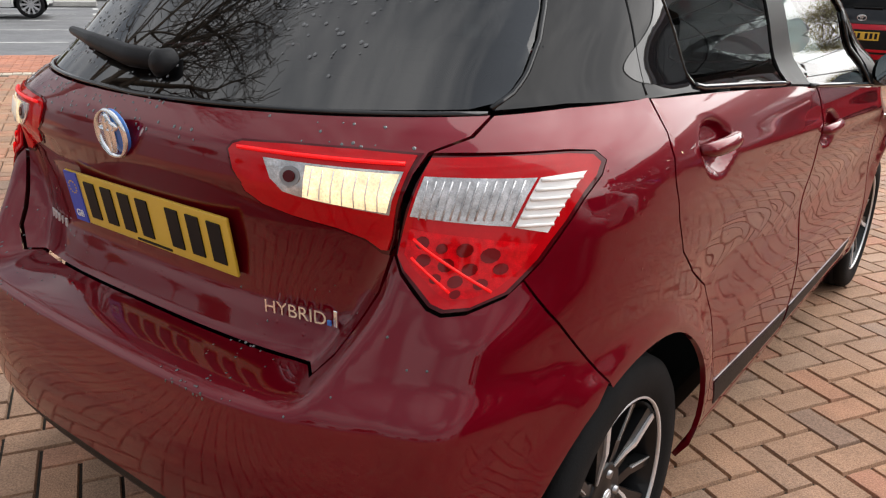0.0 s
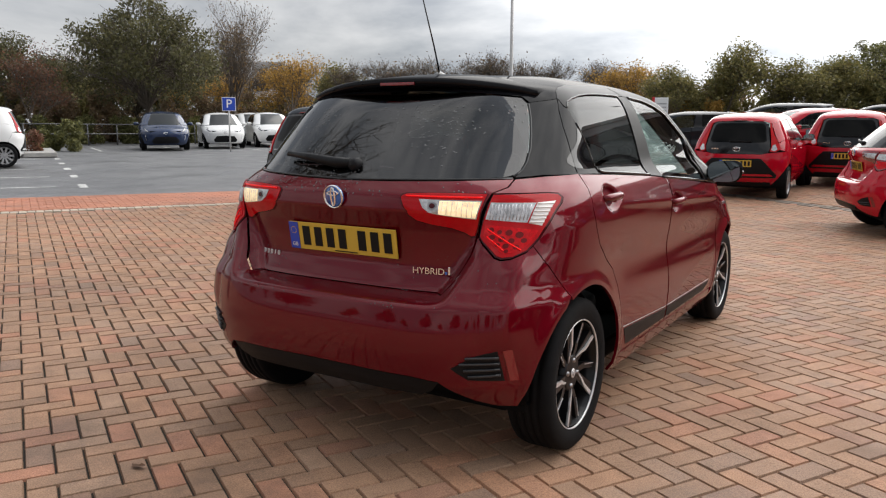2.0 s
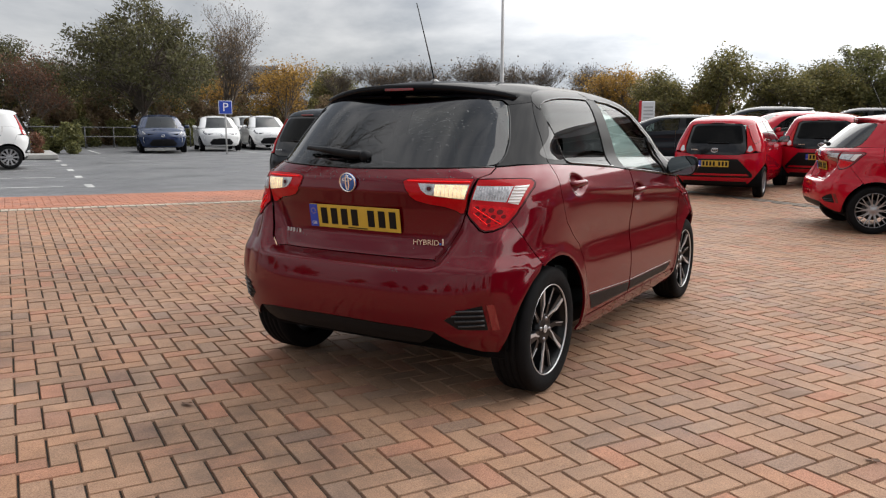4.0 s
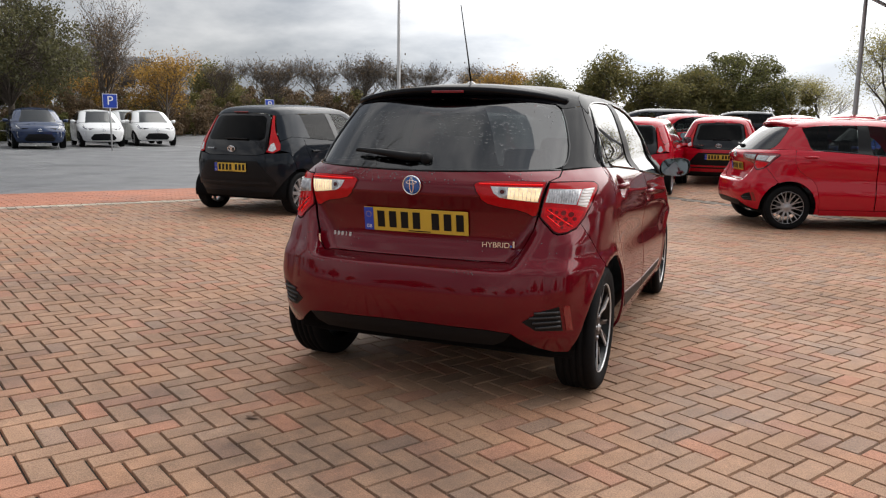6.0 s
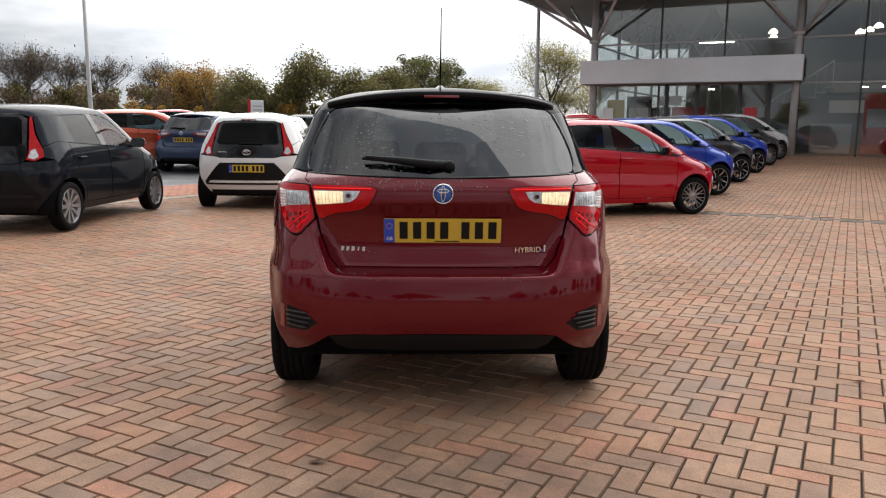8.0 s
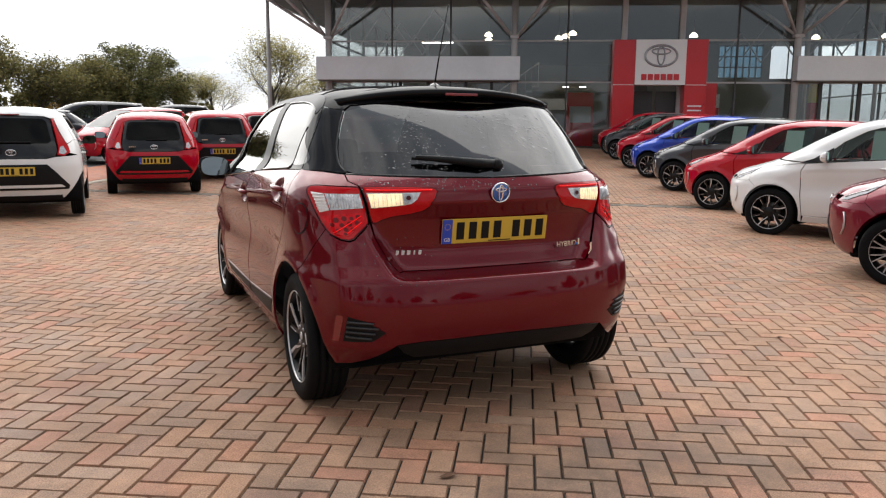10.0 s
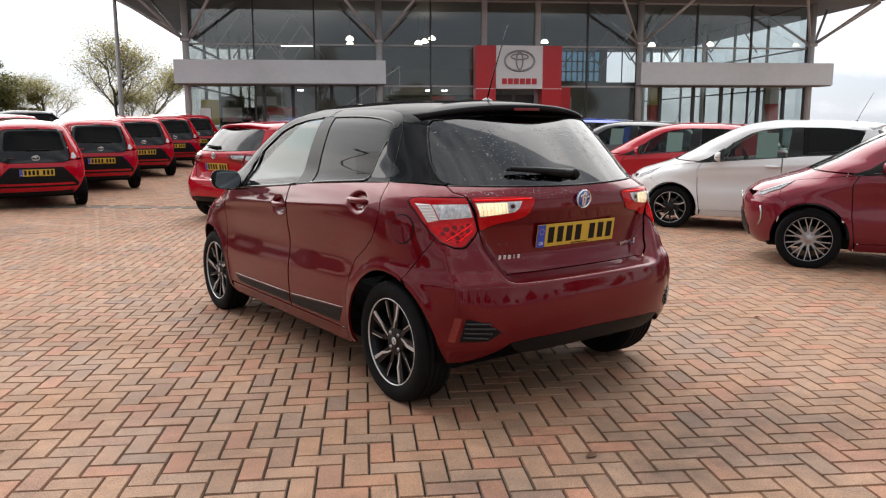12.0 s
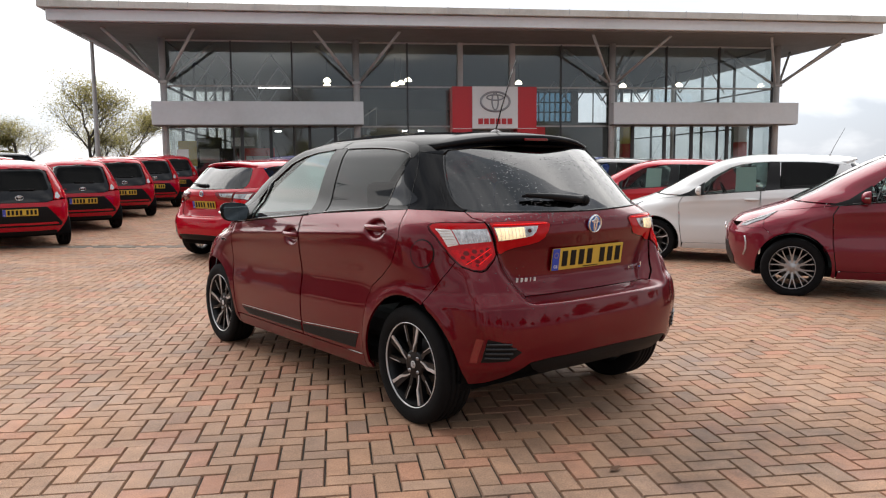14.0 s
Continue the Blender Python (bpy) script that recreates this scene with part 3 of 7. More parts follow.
        pts = [Vector(q) for q in (np.concatenate([rg, G]) * np.array([1.2, 1.0])).tolist()]
        flat, _, tris, *_ = delaunay_2d_cdt(pts, [(i, (i + 1) % n) for i in range(n)], [list(range(n))], 1, 1e-7)
        bm = bmesh.new()
        co = np.array([v[:] for v in flat]) / np.array([1.2, 1.0])
        vs = [bm.verts.new(q) for q in self.at(co[:, 0], co[:, 1], off)]
        for tri in tris:
            bm.faces.new([vs[i] for i in tri])
        bmesh.ops.remove_doubles(bm, verts=bm.verts, dist=0.0004)
        bm.normal_update()
        # all panels face outwards
        mid = Vector((0, 1.2, 0.75))
        total = sum((f.normal.dot(f.calc_center_median() - mid) * f.calc_area() for f in bm.faces), 0.0)
        if total < 0:
            bmesh.ops.reverse_faces(bm, faces=bm.faces)
            bm.normal_update()
        rim = [e for e in bm.edges if e.is_boundary]
        if gap:
            move = {}
            for e in rim:
                f = e.link_faces[0]
                l = next(l for l in f.loops if l.edge == e)
                d = (l.link_loop_next.vert.co - l.vert.co).normalized()
                inn = f.normal.cross(d)
                for v in e.verts:
                    move[v] = move.get(v, Vector()) + inn
            for v, d in move.items():
                if d.length > 1e-6:
                    v.co += d.normalized() * gap
        if skirt:
            norm = {v: v.normal.copy() for e in rim for v in e.verts}
            low = {v: (bm.verts.new(v.co), bm.verts.new(v.co - norm[v] * skirt)) for v in norm}
            for e in rim:
                l = e.link_faces[0].loops[0]
                l = next(l for l in e.link_faces[0].loops if l.edge == e)
                a, b = l.vert, l.link_loop_next.vert
                bm.faces.new((low[b][0], low[a][0], low[a][1], low[b][1]))
        return part(name, bm, mat, parent, label)


def arc_pts(yc, zc, r, a0, a1, n=16):
    return [("s", yc + r * math.cos(radians(a0 + (a1 - a0) * i / n)), zc + r * math.sin(radians(a0 + (a1 - a0) * i / n))) for i in range(n + 1)]


def hatch_plain(x, y, z, a):
    """Number-plate recess above the bumper's step, and the waisted flank."""
    xb = np.interp(z, [0.64, 0.70, 0.80, 0.90], [0.465, 0.50, 0.548, 0.575])
    depth = np.interp(z, [0.64, 0.74, 0.82, 0.88, 0.95], [0.118, 0.112, 0.076, 0.046, 0.0])
    mask = smooth01(0.630, 0.664, z) * (1 - smooth01(xb - 0.055, xb + 0.05, np.abs(x))) * (a < 1)
    y = y + depth * mask
    flank = smooth01(0.0, 0.5, y) * (1 - smooth01(1.9, 2.4, y)) * (a > 0.6)
    x = x - 0.016 * flank * np.exp(-((z - (0.70 - 0.03 * y)) / 0.11) ** 2)
    # crisp shoulder that falls towards the front
    line = 0.955 - 0.052 * (y - 0.2)
    x = x + 0.007 * flank * np.exp(-((z - line) / 0.022) ** 2)
    for yw in (0.0, 2.51):
        r = np.hypot(y - yw, z - 0.30)
        x = x + 0.010 * np.exp(-((r - 0.365) / 0.035) ** 2) * (z > 0.24) * (a > 0.5)
    # bumper cheek: a sharp fold from lamp to vent
    d = np.abs(x) - (0.715 + 0.03 * (0.75 - z))
    ridge = np.maximum(0.0, 1.0 - np.sqrt(np.where(d > 0, d / 0.050, d / 0.085) ** 2 + 0.010) + 0.10)
    y = y - 0.034 * ridge * smooth01(0.40, 0.56, z) * (1 - smooth01(0.74, 0.84, z)) * (a < 1)
    return x, y, z


def hatch_shape(x, y, z, a):
    """The same with a hollow behind each door handle."""
    x, y, z = hatch_plain(x, y, z, a)
    for yh, zh in ((0.262, 0.970), (1.212, 0.886)):
        r = np.hypot((y - yh) / 0.098, (z - zh) / 0.056)
        x = x - 0.024 * (1 - smooth01(0.55, 1.0, r)) * (a > 0.6)
    return x, y, z


HATCH = Body(
    heights=[0.18, 0.26, 0.36, 0.50, 0.62, 0.70, 0.80, 0.88, 0.95, 1.00, 1.04, 1.08, 1.20, 1.30, 1.36, 1.40, 1.435, 1.465, 1.487, 1.502, 1.51],
    widths=[0.775, 0.812, 0.830, 0.836, 0.832, 0.830, 0.832, 0.832, 0.824, 0.806, 0.780, 0.746, 0.706, 0.669, 0.641, 0.609, 0.55, 0.46, 0.34, 0.19, 0.01],
    rear=[-0.50, -0.53, -0.60, -0.617, -0.602, -0.575, -0.530, -0.505, -0.493, -0.485, -0.460, -0.425, -0.30, -0.19, -0.115, -0.05, 0.05, 0.20, 0.42, 0.75, 1.15],
    rear_bend=[0.19, 0.19, 0.19, 0.19, 0.19, 0.20, 0.20, 0.205, 0.205, 0.205, 0.20, 0.18, 0.22, 0.26, 0.27, 0.30, 0.40, 0.55, 0.75, 0.95, 1.15],
    front_bend=[2.4, 2.4, 2.4, 2.4, 2.4, 2.36, 2.2, 1.98, 1.93, 1.90, 1.88, 1.85, 1.70, 1.53, 1.43, 1.34, 1.25, 1.17, 1.16, 1.155, 1.152],
    front=[3.02, 3.12, 3.17, 3.19, 3.19, 3.16, 3.05, 2.82, 2.60, 2.50, 2.42, 2.34, 2.13, 1.94, 1.82, 1.73, 1.63, 1.50, 1.36, 1.25, 1.16],
    rear_n=[3.4, 3.4, 3.4, 3.4, 3.4, 3.1, 3.0, 2.95, 2.9, 2.9, 2.7, 2.4, 2.4, 2.4, 2.4, 2.4, 2.3, 2.2, 2.2, 2.2, 2.2],
    front_n=[2.35] * 8 + [2.6, 2.9, 3.0, 3.0, 3.0, 3.0, 3.0, 2.9, 2.6, 2.4, 2.3, 2.3, 2.3],
    shape=hatch_shape,
)
HATCH_PLAIN = Body(HATCH.z, *HATCH.cols, shape=hatch_plain)


def ring_mesh(bm, r0, r1, a, depth, n=24, m=None):
    add_lathe(bm, [(a, r0), (a + depth, r0), (a + depth, r1), (a, r1), (a, r0)], n, m=m)


def build_wheel(parent, x, y, side, style, radius=0.30, z=0.30, width=0.19, detail=True):
    """Tyre with grooves, rim barrel, five forked spokes, hub cap, nuts and the disc behind."""
    w = new("wheel")
    w.parent, w.location = parent, (x, y, z)
    w.rotation_euler = (radians(17 * (1 + side) + 8 * y), 0, 0 if side > 0 else math.pi)
    h, rr = width / 2, radius * 0.715
    bm = bmesh.new()
    prof = [(-h * 0.86, rr - 0.004), (-h * 0.98, rr + 0.014), (-h, rr + 0.040), (-h * 0.97, radius - 0.020), (-h * 0.84, radius - 0.005)]
    for g in (-0.50, -0.16, 0.16, 0.50):
        prof += [(h * g - 0.006, radius), (h * g - 0.004, radius - 0.008), (h * g + 0.004, radius - 0.008), (h * g + 0.006, radius)]
    prof += [(h * 0.84, radius - 0.005), (h * 0.97, radius - 0.020), (h, rr + 0.040), (h * 0.98, rr + 0.014), (h * 0.86, rr - 0.004)]
    add_lathe(bm, prof, 64)
    part("tyre", bm, RUBBER, w, smooth=True)
    bm = bmesh.new()
    add_lathe(bm, [(-h * 0.8, rr - 0.004), (-h * 0.5, rr - 0.028), (h * 0.45, rr - 0.026), (h * 0.86, rr - 0.010)], 48)
    part("rim", bm, ALLOY_SILVER if style == "cover" else ALLOY_BLACK, w)
    bm = bmesh.new()
    add_lathe(bm, [(h * 0.84, rr - 0.004), (h * 0.90, rr - 0.004), (h * 0.92, rr), (h * 0.84, rr + 0.003)], 64)
    part("rim_lip", bm, ALLOY if style == "black" else ALLOY_SILVER, w, "bright machined rim edge")
    bm = bmesh.new()
    add_lathe(bm, [(h * 0.05, 0.055), (h * 0.07, 0.125), (h * 0.0, 0.126), (-h * 0.1, 0.05)], 32)
    part("brake_disc", bm, DISC, w)
    bm = bmesh.new()
    add_lathe(bm, [(h * 0.3, 0.075), (h * 0.60, 0.072), (h * 0.64, 0.060), (h * 0.62, 0.036), (h * 0.66, 0.030), (h * 0.67, 0.0005)], 32)
    part("hub", bm, ALLOY_BLACK if style == "black" else ALLOY_SILVER, w)
    if detail:
        bm = bmesh.new()
        add_lathe(bm, [(h * 0.672, 0.019), (h * 0.70, 0.018), (h * 0.70, 0.012), (h * 0.672, 0.011)], 20)
        add_box(bm, h * 0.685, 0, 0.003, 0.004, 0.026, 0.005)
        add_box(bm, h * 0.685, 0, -0.004, 0.004, 0.005, 0.022)
        part("hub_badge", bm, ALLOY, w)

    def polar(stations):
        return [(r * rr * math.cos(a), r * rr * math.sin(a)) for r, a in stations]

    def bar(bm, pts, w0, w1, x0, x1, thick):
        prev = None
        for j, (py, pz) in enumerate(pts):
            q = pts[min(j + 1, len(pts) - 1)]
            p0 = pts[max(j - 1, 0)]
            d = Vector((q[0] - p0[0], q[1] - p0[1])).normalized()
            nrm = Vector((-d.y, d.x))
            t = j / (len(pts) - 1)
            ww, xx = w0 + (w1 - w0) * t, x0 + (x1 - x0) * t
            c = Vector((py, pz))
            a, b = c + nrm * ww, c - nrm * ww
            cur = [bm.verts.new((xx, a.x, a.y)), bm.verts.new((xx, b.x, b.y)), bm.verts.new((xx - thick, b.x * 0.99, b.y * 0.99)), bm.verts.new((xx - thick, a.x * 0.99, a.y * 0.99))]
            if prev:
                for q0 in range(4):
                    bm.faces.new((prev[q0], prev[(q0 + 1) % 4], cur[(q0 + 1) % 4], cur[q0]))
            prev = cur

    if style == "black":
        for i in range(5):
            a = 2 * math.pi * i / 5
            # a broad black spoke with one bright machined edge, and a slim black one beside it
            bm = bmesh.new()
            bar(bm, polar([(0.22, a + 0.34), (0.58, a + 0.12), (0.96, a + 0.09)]), 0.017, 0.022, h * 0.60, h * 0.80, 0.030)
            bar(bm, polar([(0.24, a + 0.52), (0.56, a + 0.66), (0.96, a + 0.58)]), 0.013, 0.011, h * 0.56, h * 0.74, 0.026)
            part("spoke", bm, ALLOY_BLACK, w, smooth=False)
            bm = bmesh.new()
            bar(bm, polar([(0.30, a + 0.40), (0.45, a + 0.19), (0.60, a + 0.03), (0.965, a + 0.0)]), 0.0024, 0.0085, h * 0.645, h * 0.84, 0.008)
            bar(bm, polar([(0.56, a + 0.705), (0.94, a + 0.628)]), 0.0010, 0.0018, h * 0.69, h * 0.755, 0.004)
            part("spoke_face", bm, ALLOY, w, "machined spoke face", smooth=False)
    else:
        n = 10
        for i in range(n):
            a = 2 * math.pi * i / n
            bm = bmesh.new()
            for side_turn in (-1, 1) if style == "silver" else (0,):
                t0, t1 = side_turn * 0.06, side_turn * 0.15
                bar(bm, polar([(0.22, a + t0), (0.55, a + t0 * 1.2), (0.97, a + t1)]), 0.0065 if style == "silver" else 0.012, 0.0046 if style == "silver" else 0.026, h * 0.66, h * 0.84, 0.02)
            part("spoke", bm, ALLOY_SILVER, w, smooth=False)
    for i in range((5 if style != "black" else 4) if detail else 0):
        a = 2 * math.pi * (i + 0.5) / (5 if style != "black" else 4)
        bm = bmesh.new()
        add_lathe(bm, [(h * 0.55, 0.010), (h * 0.70, 0.009), (h * 0.70, 0.0005)], 8, m=Matrix.Translation((0, 0.050 * math.cos(a), 0.050 * math.sin(a))))
        part("wheel_nut", bm, STEEL, w)
    return w


def ellipse_ring(bm, cx, cz, rx, rz, thick, y, depth=0.006, n=40, tilt=0.0):
    prof = []
    for j in range(n):
        c, s = math.cos(2 * math.pi * j / n), math.sin(2 * math.pi * j / n)
        prof.append(((cx + rx * c, cz + rz * s), (cx + (rx - thick) * c, cz + (rz - thick) * s), (cx + (rx - thick / 2) * c, cz + (rz - thick / 2) * s)))
    rows = []
    for o, i, mdl in prof:
        rows.append([bm.verts.new((o[0], y, o[1])), bm.verts.new((mdl[0], y - depth, mdl[1])), bm.verts.new((i[0], y, i[1]))])
    for j in range(n):
        a, b = rows[j], rows[(j + 1) % n]
        bm.faces.new((a[0], b[0], b[1], a[1]))
        bm.faces.new((a[1], b[1], b[2], a[2]))


def build_badge(parent, x, y, z, r, backing=None, lean=0.0, flip=1):
    b = new("badge")
    b.parent, b.location = parent, (x, y, z)
    b.rotation_euler = (radians(lean), 0, 0 if flip > 0 else math.pi)
    if backing:
        bm = bmesh.new()
        add_lathe(bm, [(-0.004, r * 0.93), (0.002, r * 0.92), (0.004, 0.0005)], 32, m=Matrix.Rotation(radians(-90), 4, "Z"))
        part("backing", bm, backing, b, "deep blue badge backing")
    bm = bmesh.new()
    ellipse_ring(bm, 0, 0, r, r * (0.98 if backing else 0.68), r * 0.13, -0.004, 0.008)
    ellipse_ring(bm, 0, r * 0.30, r * 0.58, r * 0.22, r * 0.10, -0.006, 0.008)
    ellipse_ring(bm, 0, r * 0.02, r * 0.24, r * (0.80 if backing else 0.60), r * 0.10, -0.006, 0.008)
    part("emblem", bm, CHROME, b)
    return b


def build_plate(parent, y, z, lean, mat=PLATE, band=True, flip=1, x=0.0):
    p = new("number_plate")
    p.parent, p.location = parent, (x, y, z)
    p.rotation_euler = (radians(lean), 0, 0 if flip > 0 else math.pi)
    box("plate", 0, 0, 0, 0.52, 0.006, 0.111, mat, p, bevel=0.002, label="yellow reflective number plate" if mat is PLATE else "white reflective number plate")
    x0 = -0.225 if band else -0.245
    if band:
        box("plate_band", -0.236, -0.0042, 0, 0.046, 0.003, 0.108, EU_BLUE, p, label="blue plate end")
        bm = bmesh.new()
        for j in range(12):
            a = 2 * math.pi * j / 12
            add_box(bm, -0.236 + 0.013 * math.cos(a), -0.0062, 0.022 + 0.013 * math.sin(a), 0.003, 0.001, 0.003)
        part("plate_stars", bm, PLATE, p, smooth=False)
        t = bpy.data.curves.new("plate_letters", "FONT")
        t.body, t.size, t.align_x, t.extrude = "GB", 0.022, "CENTER", 0.0006
        o = new("plate_letters", t)
        o.parent, o.location, o.rotation_euler = p, (-0.236, -0.0064, -0.043), (radians(90), 0, 0)
        t.materials.append(PLATE_WHITE)
    xs = [x0 + 0.052 + 0.060 * i + (0.034 if i > 3 else 0) for i in range(7)]
    for i, xx in enumerate(xs):
        box("plate_bar", xx, -0.0042, 0.002, 0.036, 0.0025, 0.077, INK, p)
    box("plate_foot_line", 0.02, -0.0042, -0.048, 0.11, 0.002, 0.004, INK, p)
    return p


def build_mirror(parent, side, paint_mat, y=1.86, x=0.80, z=1.0):
    """Wing mirror on its stalk: shell, glass and repeater."""
    m = new("wing_mirror")
    m.parent = parent
    bm = bmesh.new()
    bmesh.ops.create_uvsphere(bm, u_segments=20, v_segments=12, radius=1.0)
    for v in bm.verts:
        c = v.co
        fx = math.copysign(abs(c.x) ** 0.75, c.x)
        fz = math.copysign(abs(c.z) ** 0.75, c.z)
        v.co = (side * (x + 0.115 + 0.100 * fx + 0.01 * c.z), y + 0.005 + (0.075 if c.y > 0 else 0.012) * c.y, z + 0.015 + 0.072 * fz * (0.88 + 0.14 * (c.x)))
    part("mirror_shell", bm, paint_mat, m)
    bm = bmesh.new()
    n = 24
    ring = []
    for j in range(n):
        c, s = math.cos(2 * math.pi * j / n), math.sin(2 * math.pi * j / n)
        c2, s2 = math.copysign(abs(c) ** 0.7, c), math.copysign(abs(s) ** 0.7, s)
        ring.append(bm.verts.new((side * (x + 0.115 + 0.088 * c2), y - 0.0095, z + 0.015 + 0.060 * s2)))
    for v in ring:
        v.co.y += (0.02 if side > 0 else 0.11) * (v.co.z - z - 0.015) - 0.003
    f = bm.faces.new(ring)
    bmesh.ops.recalc_face_normals(bm, faces=[f])
    part("mirror_glass", bm, MIRROR, m, "mirror glass", smooth=False)
    tube("mirror_stalk", [(side * (x - 0.05), y + 0.05, z - 0.03), (side * (x + 0.06), y + 0.03, z - 0.025)], [0.030, 0.022], PILLAR, m, 10)
    box("repeater", side * (x + 0.205), y + 0.03, z + 0.012, 0.018, 0.05, 0.016, CLEAR_LENS, m, bevel=0.006)
    return m


def build_handle(parent, body, side, y, z, paint_mat, detail=True):
    h = new("door_handle")
    h.parent = parent
    s, k = body.sk("s", y, z)
    c = (HATCH_PLAIN if body is HATCH else body).at(np.array([side * s]), np.array([k]), 0.0)[0]
    bm = bmesh.new()
    pts = []
    for j in range(9):
        t = j / 8
        pts.append((c[0] + side * (-0.006 + 0.022 * math.sin(math.pi * t) ** 0.5), y - 0.095 + 0.19 * t, z + 0.006 + 0.004 * t))
    add_tube(bm, pts, [0.009, 0.014, 0.016, 0.016, 0.016, 0.016, 0.016, 0.014, 0.009], 12)
    bmesh.ops.recalc_face_normals(bm, faces=bm.faces)
    part("handle_bar", bm, paint_mat, h)
    return h


def add_seat(parent, x, y, mat=SEAT, wide=0.48, z=0.40):
    st = new("car_seat")
    st.parent, st.location = parent, (x, y, z)
    box("cushion", 0, 0.10, 0.0, wide, 0.50, 0.18, mat, st, bevel=0.05)
    box("backrest", 0, -0.20, 0.33, wide, 0.14, 0.58, mat, st, bevel=0.06, m=Matrix.Rotation(radians(-8), 4, "X"))
    box("headrest", 0, -0.27, 0.72, min(wide, 0.26), 0.09, 0.17, mat, st, bevel=0.04)
    return st


def interior(parent, floor_z=0.32, length=(0.0, 2.35), wheel_x=0.36):
    box("floor_pan", 0, (length[0] + length[1]) / 2, floor_z - 0.06, 1.44, length[1] - length[0] + 0.6, 0.10, DARK, parent, bevel=0.02)
    box("dashboard", 0, 1.92, 0.80, 1.38, 0.42, 0.26, DARK, parent, bevel=0.08)
    box("parcel_shelf", 0, -0.05, 0.90, 1.16, 0.36, 0.03, DARK, parent, bevel=0.01)
    for x in (-0.36, 0.36):
        add_seat(parent, x, 1.12)
    add_seat(parent, 0, 0.36, wide=1.24)
    for x in (-0.36, 0.36):
        box("rear_headrest", x, 0.10, 1.08, 0.24, 0.08, 0.14, SEAT, parent, bevel=0.035)
    st = new("steering_wheel")
    st.parent, st.location, st.rotation_euler = parent, (wheel_x, 1.62, 0.93), (radians(65), 0, 0)
    pts = [(0.18 * math.cos(2 * math.pi * j / 24), 0.18 * math.sin(2 * math.pi * j / 24), 0) for j in range(25)]
    tube("steering_rim", pts, 0.014, DARK, st, 8)
    box("steering_boss", 0, 0, -0.01, 0.30, 0.09, 0.04, DARK, st, bevel=0.015)


def build_hatchback(name, m, label, detail=True, wheels="black"):
    """The five-door hatchback: every outer panel, lamp, pane and fitting a mesh of its own."""
    B = HATCH if detail else HATCH_PLAIN
    car = empty(name, m, label, "car")
    R_ARCH = 0.355
    R, U = RUBY, BLACK_PAINT
    tail_side = [("r", 0.462, 0.6605), ("r", 0.500, 0.705), ("r", 0.545, 0.805), ("r", 0.566, 0.900), ("r", 0.594, 1.018), ("r", 0.626, 1.038), ("r", 0.624, 1.064)]
    # tailgate and its glass
    glass_low = [("r", 0.624, 1.064), ("r", 0.45, 1.058), ("r", 0.2, 1.052), ("r", 0.06, 1.050)]
    tg = new("tailgate")
    tg.parent = car
    ring = B.sym([("r", 0.05, 0.6605)] + tail_side + glass_low[1:])
    B.panel("tailgate_skin", ring, R, tg, gap=0.0022, ds=0.014 if detail else 0.03, dk=0.008 if detail else 0.016)
    top = [("r", 0.622, 1.17), ("r", 0.606, 1.22), ("r", 0.580, 1.285), ("r", 0.550, 1.345), ("r", 0.52, 1.368), ("r", 0.3, 1.388)]
    glass_ring = [("r", 0.630, 1.12)] + top
    low = [("r", 0.06, 1.056), ("r", 0.2, 1.058), ("r", 0.45, 1.065), ("r", 0.595, 1.070), ("r", 0.619, 1.078), ("r", 0.628, 1.095)]
    ring = B.sym(low + glass_ring)
    B.panel("rear_window", ring, PRIVACY, tg, off=-0.003, gap=0.004, skirt=0.004, ds=0.05, dk=0.05, label="tinted rear window beaded with rain")
    # black ceramic border round the pane
    for sd in (1, -1):
        edge = [B.sk("r", float(np.interp(z, [1.07, 1.095, 1.12, 1.17, 1.22, 1.285, 1.345], [0.616, 0.630, 0.632, 0.624, 0.608, 0.582, 0.552])), z) for z in np.linspace(1.072, 1.345, 26).tolist()]
        tube("window_seal", [B.at(np.array([sd * s]), np.array([k]), -0.001)[0] for s, k in edge], 0.005, PILLAR, tg, 6)
    pts = [B.sk("r", 0.618 * (1 - 2 * t / 40), 1.066 - 0.013 * (1 - abs(1 - 2 * t / 40))) for t in range(41)]
    tube("window_seal", [B.at(np.array([s]), np.array([k]), -0.001)[0] for s, k in pts], 0.005, PILLAR, tg, 6)
    # rear bumper
    bump = [("r", 0.464, 0.6595), ("r", 0.503, 0.704), ("r", 0.549, 0.804), ("r", 0.566, 0.866), ("r", 0.590, 0.843), ("r", 0.612, 0.822), ("r", 0.634, 0.798), ("r", 0.654, 0.790), ("r", 0.682, 0.794), ("r", 0.716, 0.814)]
    lamp_edge = [("r", 0.720, 0.818), ("r", 0.742, 0.862), ("r", 0.760, 0.918), ("r", 0.773, 0.980), ("r", 0.770, 1.000), ("r", 0.756, 1.014)]
    bump += [("r", 0.729, 0.836), ("s", -0.155, 0.640)]
    bump += arc_pts(0, 0.30, R_ARCH, 114, 184, 10)[1:] + [("s", -0.356, 0.262), ("r", 0.66, 0.268), ("r", 0.60, 0.295), ("r", 0.55, 0.330), ("r", 0.50, 0.368), ("r", 0.40, 0.380), ("r", 0.1, 0.386)]
    bp = new("rear_bumper")
    bp.parent = car
    ring = B.sym([("r", 0.05, 0.6595)] + bump)
    B.panel("bumper_skin", ring, R, bp, gap=0.0022, ds=0.010 if detail else 0.03, dk=0.008 if detail else 0.016)
    dif = [("r", 0.502, 0.364), ("r", 0.47, 0.325), ("r", 0.42, 0.298)]
